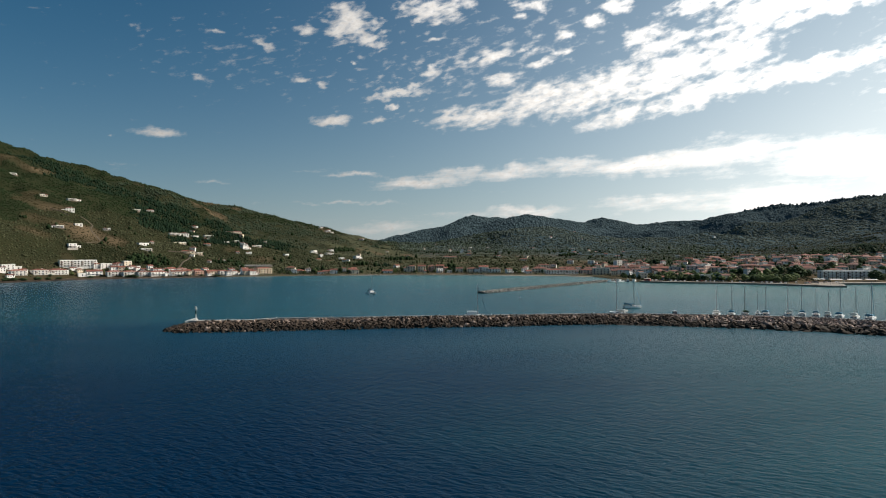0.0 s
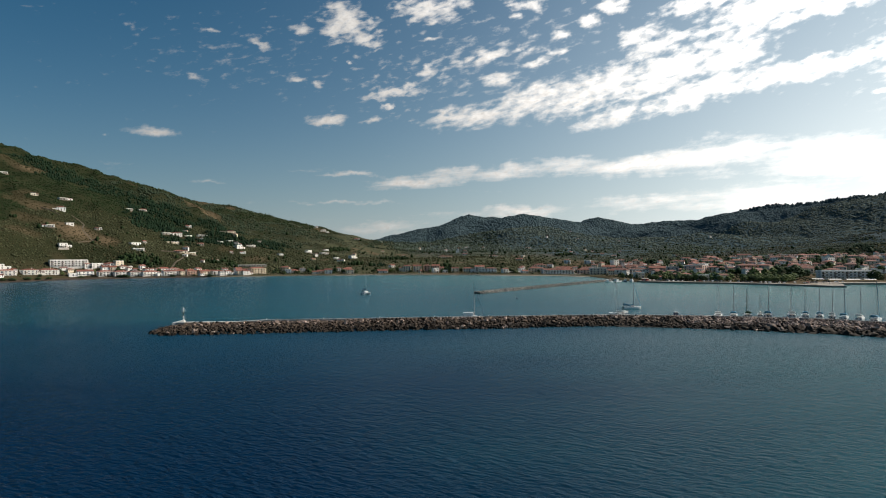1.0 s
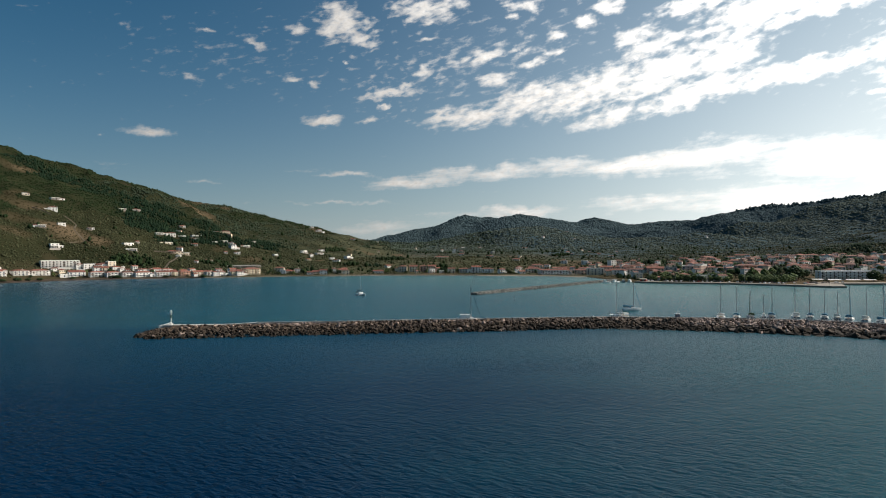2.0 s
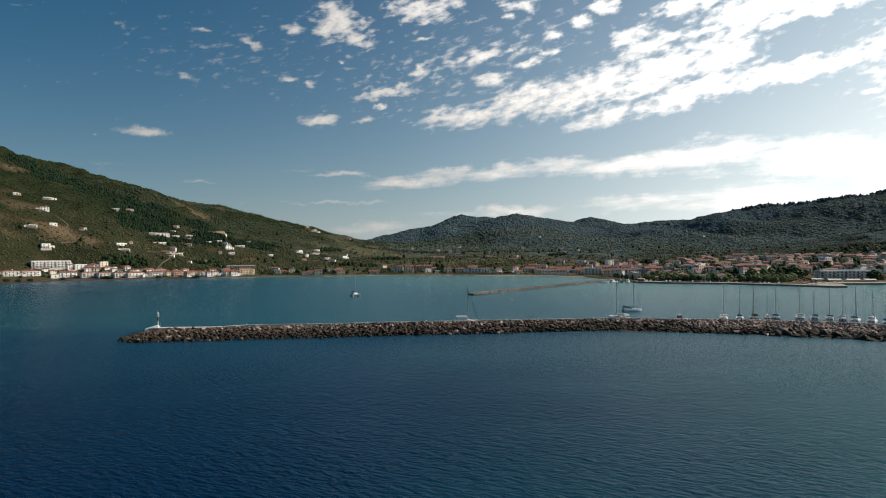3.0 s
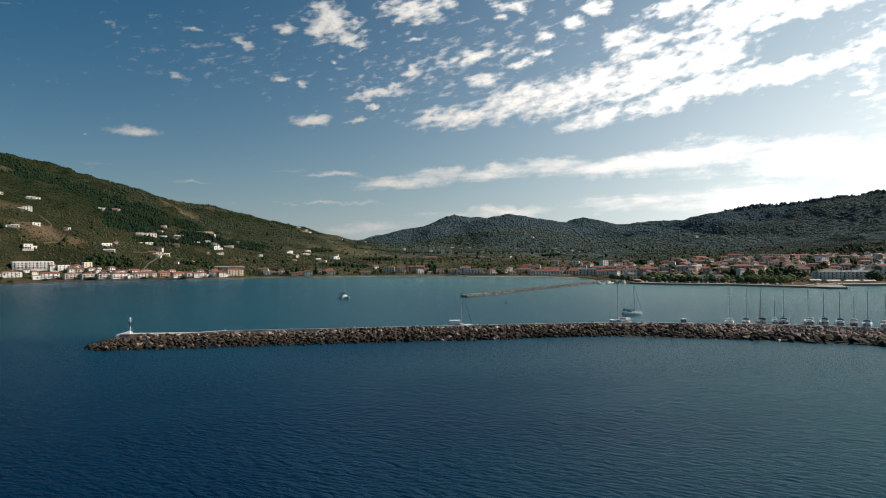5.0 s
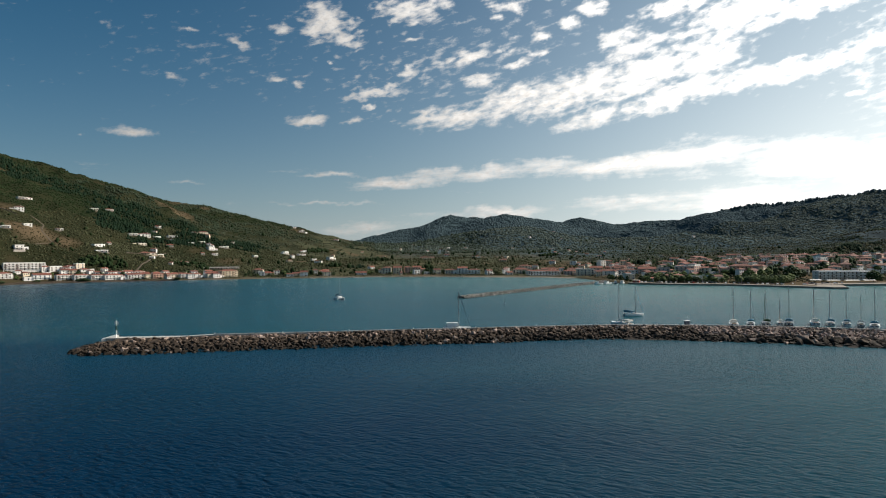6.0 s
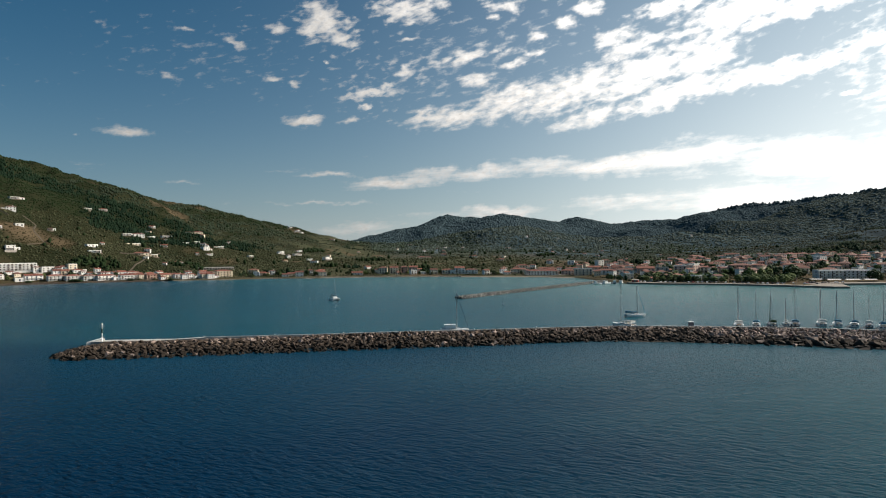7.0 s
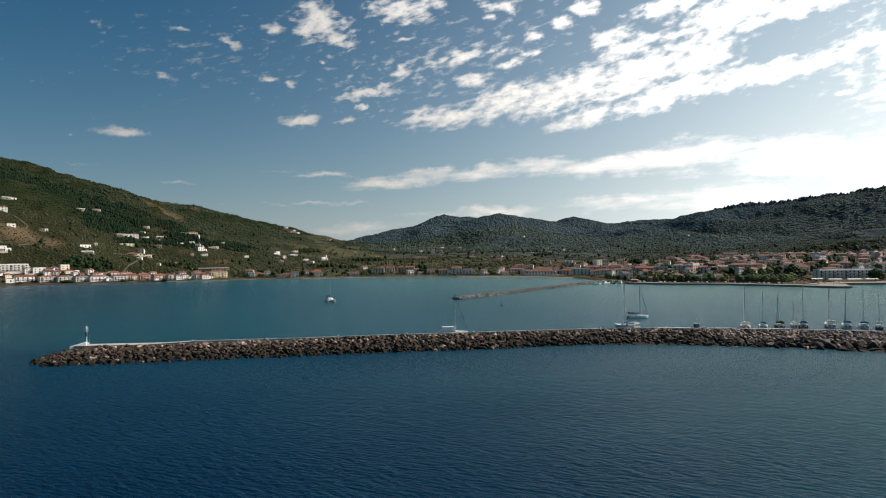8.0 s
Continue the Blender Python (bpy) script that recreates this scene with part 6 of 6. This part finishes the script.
def fishing_boat(L, paint, x, y, turn, label, cabin=None):
    th = empty("fishing_boat")
    part("hull", hull_mesh(L, L * 0.34, 1.3, 0.5, 0.8), paint, th)
    b = bmesh.new()
    box(b, L * 0.15, L * 0.42, -L * 0.11, L * 0.11, 1.25, 3.4)
    bmesh.ops.bevel(b, geom=b.edges[:], offset=0.15, segments=2)
    wh = part("wheelhouse", b, cabin or GELCOAT, th)
    b = bmesh.new()
    box(b, L * 0.12, L * 0.46, -L * 0.13, L * 0.13, 3.4, 3.52)
    part("roof", b, GELCOAT, wh)
    b = bmesh.new()
    box(b, L * 0.42, L * 0.425, -L * 0.09, L * 0.09, 2.3, 3.0)
    part("windscreen", b, GLASS, wh)
    b = bmesh.new()
    tube(b, (L * 0.3, 0, 3.5), (L * 0.3, 0, 6.2), 0.06, 0.04, 6)
    part("mast", b, STEEL, th)
    th.matrix_basis = pose(x, y, 0, 0, 0, turn)
    return tagged(th, label, "fishing boat", "boats in the small harbour")


fishing_boat(11, GELCOAT, 206, 733, 10, "small white fishing boat beside the inner mole")
fishing_boat(15, GELCOAT, 219, 738, 35, "white fishing boat with tall wheelhouse at the inner mole")
fishing_boat(11, NAVY, 234, 742, 80, "dark hulled fishing boat at the inner mole")
fishing_boat(13, GELCOAT, 241, 744, 60, "white motor boat moored beside the quay")

fishing_boat(7, NAVY, 128, 336.5, 8, "small dark motor boat tied up behind the breakwater", NAVY).scale = (1, 1, 0.92)

# ---- buoy ----
b = bmesh.new()
tube(b, (0, 0, -0.4), (0, 0, 0.5), 0.7, 0.7, 12)
buoy = obj("mooring_buoy", b, NAVY)
buoy.matrix_basis = pose(65, 482, 0)
tagged(buoy, "dark mooring buoy with topmark floating in the bay", "buoy")
b = bmesh.new()
tube(b, (0, 0, 0.5), (0, 0, 1.9), 0.3, 0.08, 8)
part("topmark", b, DARK_SPAR, buoy)

# ---- inner mole ----
mole = empty("inner_mole")
tagged(mole, "low mole of pale loose boulders across the inner harbour", "breakwater", kind="structure")
MOLE = [(39.5, 541.7), (92, 609), (150, 681), (199, 742), (236, 790)]
strip("mole_core", MOLE, [(-5, -2), (-2.2, 1.2), (2.2, 1.2), (5, -2)], ROCKS_JOINED, mole)


def mole_rocks():
    rng = random.Random(5)
    out = []
    for off, z in ((-4.6, 0.0), (-3.5, 0.5), (-2.3, 1.0), (-1.0, 1.4), (0.4, 1.5), (1.8, 1.3), (3.2, 0.7)):
        for p, side, _ in along(MOLE, 1.75):
            q = p + side * (off + rng.uniform(-0.5, 0.5))
            out.append((q.x + rng.uniform(-0.8, 0.8), q.y + rng.uniform(-0.8, 0.8), z + rng.uniform(-0.25, 0.3), rng.uniform(1.1, 2.3)))
    return out


# ---- trees on the quay and along the seafront ----
def foliage(centres, radii, mat, name, parent, seed):
    rng = np.random.RandomState(seed)
    verts, faces = [], []
    for c, r in zip(centres, radii):
        v = (OCT_V * (1 + 0.5 * (rng.rand(6, 1) - 0.5)) + 0.3 * (rng.rand(6, 3) - 0.5)) * r * np.array((1.1, 1.1, 0.9))
        base = len(verts)
        verts += (v + np.array(c)).tolist()
        faces += (OCT_F + base).tolist()
    ob = from_arrays(name, verts, faces, mat, True)
    ob.parent = parent
    return ob


def tree(height, width, shape, mat, seed):
    rng = random.Random(seed)
    th = empty("tree")
    b = bmesh.new()
    tube(b, (0, 0, -0.6), (0.1, 0.05, height * 0.45), height * 0.028, height * 0.016, 8)
    for k in range(5):
        a = k * 1.3 + rng.random()
        tube(b, (0.08, 0.04, height * (0.25 + 0.05 * k)), (math.cos(a) * width * 0.3, math.sin(a) * width * 0.3, height * (0.5 + 0.07 * k)), height * 0.012, height * 0.004, 5)
    part("trunk", b, BARK, th)
    centres, radii = [], []
    for k in range(150):
        u = rng.random()
        a = rng.uniform(0, math.tau)
        if shape == "cone":
            z = height * (0.12 + 0.86 * u)
            r = width / 2 * (1 - u) ** 0.7 * rng.uniform(0.5, 1)
        elif shape == "umbrella":
            z = height * (0.58 + 0.4 * u)
            r = width / 2 * math.sqrt(max(0, 1 - (u - 0.3) ** 2 * 1.6)) * rng.uniform(0.3, 1)
        else:
            z = height * (0.22 + 0.76 * u)
            r = width / 2 * math.sqrt(max(0.03, 1 - (2 * u - 0.85) ** 2)) * rng.uniform(0.55, 1.05)
        centres.append((r * math.cos(a), r * math.sin(a), z))
        radii.append(width * rng.uniform(0.07, 0.135))
    foliage(centres, radii, mat, "crown", th, seed)
    return th


TREES = {}


def place_tree(x, y, height, width, shape="round", dark=False, label="leafy green tree on the harbour quay", group="quay trees", seed=0):
    key = (shape, dark, seed % 3)
    z = max(float(ground_z(x, y)), 1.6)
    if key not in TREES:
        base = tree(10, {"round": 8.0, "cone": 4.5, "umbrella": 9.0}[shape], shape, LEAF_DARK if dark else LEAF, 40 + len(TREES))
        TREES[key] = base
        th = base
        th.matrix_basis = pose(x, y, z, 0, 0, seed * 47)
    else:
        th = copy_thing(TREES[key], pose(x, y, z, 0, 0, seed * 47))
    w = {"round": 8.0, "cone": 4.5, "umbrella": 9.0}[shape]
    th.scale = (width / w, width / w, height / 10)
    return tagged(th, label, "tree", group)


def quay_trees():
    rng = random.Random(12)
    k = 0
    for off, step, big in ((24, 8.5, 1.0), (36, 7.5, 1.1), (48, 8.0, 1.2), (62, 9.0, 1.25)):
        for p, side, _ in along([(252, 732), (281, 708), (335, 684), (372, 650)], step):
            q = p + side * (off + rng.uniform(-3, 3))
            k += 1
            place_tree(q.x, q.y, rng.uniform(5.5, 8) * big, rng.uniform(6, 8.5) * big, "round", rng.random() < 0.35, "broad leafy tree shading the harbour quay", seed=k)
    for x, y, h, w, shape, dark in ((377, 716, 14, 10, "round", False), (388, 712, 13, 9, "round", False), (402, 706, 15, 11, "cone", True), (423, 712, 17, 17, "round", True), (431, 716, 15, 12, "round", True),
                                    (499, 688, 13, 13, "round", True), (506, 690, 10, 9, "round", True), (410, 735, 12, 10, "round", False), (455, 740, 9, 8, "round", True)):
        k += 1
        place_tree(x, y, h, w, shape, dark, "tall dark green tree standing over the quay" if dark else "tall bright green tree on the quay", seed=k)
    for _ in range(120):     # seafront gardens
        x = rng.uniform(-560, 330)
        y = float(shore_y(x)) + rng.uniform(24, 75)
        if any((x - a) ** 2 + (y - b) ** 2 < (r * 0.75) ** 2 for a, b, r in TOWN):
            continue
        k += 1
        place_tree(x, y, rng.uniform(4, 8), rng.uniform(4, 7), rng.choice(("round", "round", "cone")), rng.random() < 0.75, "garden tree between the seafront houses", "seafront trees", seed=k)
    for x, y, h in ((-462, 931, 5), (-457, 930, 4), (-470, 932, 4), (-566, 822, 5), (-560, 834, 4), (-572, 816, 4), (-552, 850, 5), (-544, 860, 4), (-568, 842, 4), (-536, 872, 4), (-578, 826, 5), (-345, 962, 4), (-398, 950, 4), (-516, 914, 4)):
        k += 1
        bush = place_tree(x, y, h, h * 2.0, "round", True, "low dark bush at the top of the beach", "beach bushes", seed=k)
        bush.location.z = 0.4
    spare = []
    for n in range(360):     # town: the nearest ones singly, the rest as one body of greenery
        x = rng.uniform(320, 860)
        y = rng.uniform(760, 1130)
        if abs(x) > 0.8 * y or any((x - a) ** 2 + (y - b) ** 2 < (r * 0.7) ** 2 for a, b, r in TOWN):
            continue
        if y > 860 or n % 2:
            spare.append((x, y))
            continue
        k += 1
        place_tree(x, y, rng.uniform(7, 11), rng.uniform(6, 9), rng.choice(("round", "cone", "umbrella")), rng.random() < 0.7, "dark tree among the town roofs", "town trees", seed=k)
    # each crown is a handful of leafy clumps
    pts = np.array([(x + rng.gauss(0, 2.0), y + rng.gauss(0, 2.0)) for x, y in spare for _ in range(7)])
    clumps("town_greenery", pts[:, 0], pts[:, 1], 4.2, 0.8, LEAF_DARK, 17, "dark garden trees between the town roofs", "trees", sink=-0.3)


quay_trees()


# ---- cars ----
def car(paint, van=False):
    th = empty("van" if van else "car")
    b = bmesh.new()
    prof = [(-2.1, 0.35), (-2.15, 0.75), (-1.95, 0.95), (-0.95, 1.02), (-0.35, 1.45), (1.25, 1.47), (1.95, 1.0), (2.1, 0.9), (2.12, 0.35)]
    if van:
        prof = [(-2.5, 0.4), (-2.55, 0.95), (-1.9, 1.2), (-1.35, 2.0), (-1.1, 2.15), (2.45, 2.15), (2.5, 2.0), (2.52, 0.4)]
    ring = [[b.verts.new((x, y, z)) for x, z in prof] for y in (-0.86, 0.86)]
    n = len(prof)
    for k in range(n):
        b.faces.new((ring[0][k], ring[0][(k + 1) % n], ring[1][(k + 1) % n], ring[1][k]))
    b.faces.new(ring[0][::-1])
    b.faces.new(ring[1])
    bmesh.ops.recalc_face_normals(b, faces=b.faces)
    bmesh.ops.bevel(b, geom=b.edges[:], offset=0.07, segments=2)
    part("body", b, paint, th)
    b = bmesh.new()
    if van:
        box(b, -1.6, 2.2, -0.88, 0.88, 1.3, 1.85)
    else:
        box(b, -0.45, 1.45, -0.875, 0.875, 1.04, 1.36)
    part("side_window", b, GLASS, th)
    for x in (-1.35, 1.35):
        for s in (-1, 1):
            b = bmesh.new()
            tube(b, (x, s * 0.70, 0.32), (x, s * 0.90, 0.32), 0.32, 0.32, 12)
            w = part("wheel", b, RUBBER, th)
            b = bmesh.new()
            tube(b, (x, s * 0.90, 0.32), (x, s * 0.92, 0.32), 0.19, 0.19, 8)
            part("rim", b, ALLOY, w)
    return th


def park_cars():
    rng = random.Random(9)
    base = [car(p) for p in CAR_PAINTS]
    names = ("white", "silver", "dark", "red")
    used = set()
    spots = []
    for p, side, d in along([(255, 730), (281, 708), (335, 684), (372, 650)], 4.6):
        if rng.random() < 0.85:
            q = p + side * (12 + rng.uniform(-0.6, 0.6))
            spots.append((q.x, q.y, math.degrees(math.atan2(d.y, d.x)) + 90))
    for x, y in ((398, 652), (402, 658), (407, 663), (396, 668), (415, 668), (421, 672), (428, 668), (436, 673), (443, 669), (452, 672), (412, 655), (390, 676)):
        spots.append((x, y, rng.uniform(-30, 60)))
    for x, y, a in spots:
        k = rng.choice((0, 0, 0, 1, 1, 2, 2, 3) if rng.random() < 0.5 else (0, 1, 2))
        m = pose(x, y, 1.74 if y < 660 or x < 400 else 1.97, 0, 0, a)
        if k in used:
            th = copy_thing(base[k], m)
        else:
            th = base[k]
            th.matrix_basis = m
            used.add(k)
        tagged(th, f"{names[k]} hatchback car parked on the harbour quay", "car", "cars parked on the quay")


park_cars()


# ---- street lamps, awnings, shed ----
def street_lamp():
    th = empty("street_lamp")
    b = bmesh.new()
    tube(b, (0, 0, 0), (0, 0, 9), 0.12, 0.07, 8)
    part("pole", b, STEEL, th)
    b = bmesh.new()
    tube(b, (0, 0, 8.9), (0, -1.6, 9.2), 0.05, 0.04, 6)
    arm = part("arm", b, STEEL, th)
    b = bmesh.new()
    box(b, -0.15, 0.15, -2.2, -1.5, 9.12, 9.26)
    part("lamp_head", b, GELCOAT, arm)
    return th


lamp = street_lamp()
for i, (x, y) in enumerate(((286, 716), (318, 702), (350, 684), (386, 648), (404, 622), (462, 668))):
    th = lamp if i == 0 else copy_thing(lamp, pose(x, y, 1.7))
    th.matrix_basis = pose(x, y, 1.7)
    tagged(th, "grey steel street lamp on the quay edge", "street lamp", "lamps along the quay")


def awning(x, y, w, d, turn, label):
    th = empty("awning", pose(x, y, 1.75, 0, 0, turn))
    b = bmesh.new()
    ring = [[b.verts.new((sx, yy, z)) for yy, z in ((-d / 2, 2.6), (-d / 2, 2.75), (0, 3.5), (d / 2, 2.75), (d / 2, 2.6), (0, 3.4))] for sx in (-w / 2, w / 2)]
    for k in range(6):
        b.faces.new((ring[0][k], ring[0][(k + 1) % 6], ring[1][(k + 1) % 6], ring[1][k]))
    b.faces.new(ring[0][::-1])
    b.faces.new(ring[1])
    part("canopy", b, CANVAS_WHITE, th)
    for sx in (-1, 1):
        for sy in (-1, 1):
            b = bmesh.new()
            tube(b, (sx * (w / 2 - 0.2), sy * (d / 2 - 0.2), 0), (sx * (w / 2 - 0.2), sy * (d / 2 - 0.2), 2.65), 0.06, 0.06, 6)
            part("post", b, STEEL, th)
    return tagged(th, label, "awning", "cafe awnings")


for x, y, w, d, a in ((452, 686, 14, 6, -6), (470, 682, 16, 6, 0), (488, 681, 14, 6, 2), (440, 697, 12, 6, -10), (520, 676, 14, 6, 0), (540, 676, 12, 6, 0), (141, 1022, 22, 7, -12)):
    awning(x, y, w, d, a, "white canvas awning over cafe tables beside the water")


def shed(x, y):
    th = empty("harbour_shed", pose(x, y, 1.7, 0, 0, -35) @ Matrix.Diagonal((0.7, 0.8, 0.9, 1)))
    b = bmesh.new()
    box(b, -5, 5, -2.2, 2.2, -0.6, 2.6)
    part("wall", b, RED_PAINT, th)
    b = bmesh.new()
    ring = [[b.verts.new((sx, yy, z)) for yy, z in ((-2.7, 2.5), (-2.7, 2.7), (0, 3.6), (2.7, 2.7), (2.7, 2.5))] for sx in (-5.4, 5.4)]
    for k in range(5):
        b.faces.new((ring[0][k], ring[0][(k + 1) % 5], ring[1][(k + 1) % 5], ring[1][k]))
    b.faces.new(ring[0][::-1])
    b.faces.new(ring[1])
    part("roof", b, GREY, th)
    put_window(th, DOORS["white"], "door", 0, -2.2, 0, 0)
    return tagged(th, "small red harbour shed with grey roof on the quay", "shed")


shed(256, 737)


def parasol(x, y):
    th = empty("parasol", pose(x, y, max(0.9, float(ground_z(x, y)))))
    b = bmesh.new()
    tube(b, (0, 0, -0.5), (0, 0, 2.3), 0.04, 0.04, 6)
    part("pole", b, ALLOY, th)
    b = bmesh.new()
    tube(b, (0, 0, 2.0), (0, 0, 2.6), 1.5, 0.05, 10)
    part("canopy", b, CANVAS_WHITE, th)
    return th


first = None
for k in range(11):
    x = 180 + k * 4.6
    y = float(shore_y(x)) + 8 + (k % 2)
    if first is None:
        th = first = parasol(x, y)
    else:
        th = copy_thing(first, pose(x, y, max(0.9, float(ground_z(x, y)))))
    tagged(th, "white beach parasol on the sand", "parasol", "parasols on the beach")


# ---- mooring posts and navigation marks along the breakwater ----
def mooring_post(x, y, z):
    th = empty("mooring_post", pose(x, y, z))
    b = bmesh.new()
    tube(b, (0, 0, -0.3), (0, 0, 0.45), 0.16, 0.14, 10)
    part("shaft", b, WHITE, th)
    b = bmesh.new()
    tube(b, (0, 0, 0.45), (0, 0, 0.6), 0.22, 0.18, 10)
    part("cap", b, STEEL, th)
    return tagged(th, "white painted mooring post on the breakwater parapet", "bollard", "mooring posts")


for k, (p, side, _) in enumerate(along(CREST[1:8], 27.0)):
    mooring_post(p.x + side.x * 0.35, p.y + side.y * 0.35, 3.7)

make_woods()


def make_groves():
    """Dark stands of tall cypress and pine between the fields, and single trees dotted about."""
    rng = np.random.RandomState(8)
    px, py, size = [], [], []
    for gx, gy, gr in GROVES:
        k = int(gr * gr * 0.13)
        a, d = rng.rand(k) * 6.283, gr * np.sqrt(rng.rand(k))
        px += (gx + d * np.cos(a)).tolist()
        py += (gy + d * np.sin(a)).tolist()
        size += [5.5] * k
    k = 800
    x, y = rng.rand(k) * 1500 - 700, 1010 + rng.rand(k) ** 1.6 * 1200
    keep = (inland(x, y) > 60) & (ground_z(x, y) < 130)
    for tx, ty, tr in TOWN:
        keep &= (x - tx) ** 2 + (y - ty) ** 2 > (tr * 0.8) ** 2
    px, py = np.array(px + x[keep].tolist()), np.array(py + y[keep].tolist())
    size = np.array(size + (3.2 + 3.0 * rng.rand(keep.sum())).tolist())
    clumps("tree_groves", px, py, size, 0.95, MAQUIS, 12, "dark stands of tall trees between fields and houses", "trees", sink=0.45)


make_groves()

make_rocks(mole, mole_rocks(), lambda s: s[1], 4, "boulders", MOLE_ROCK)
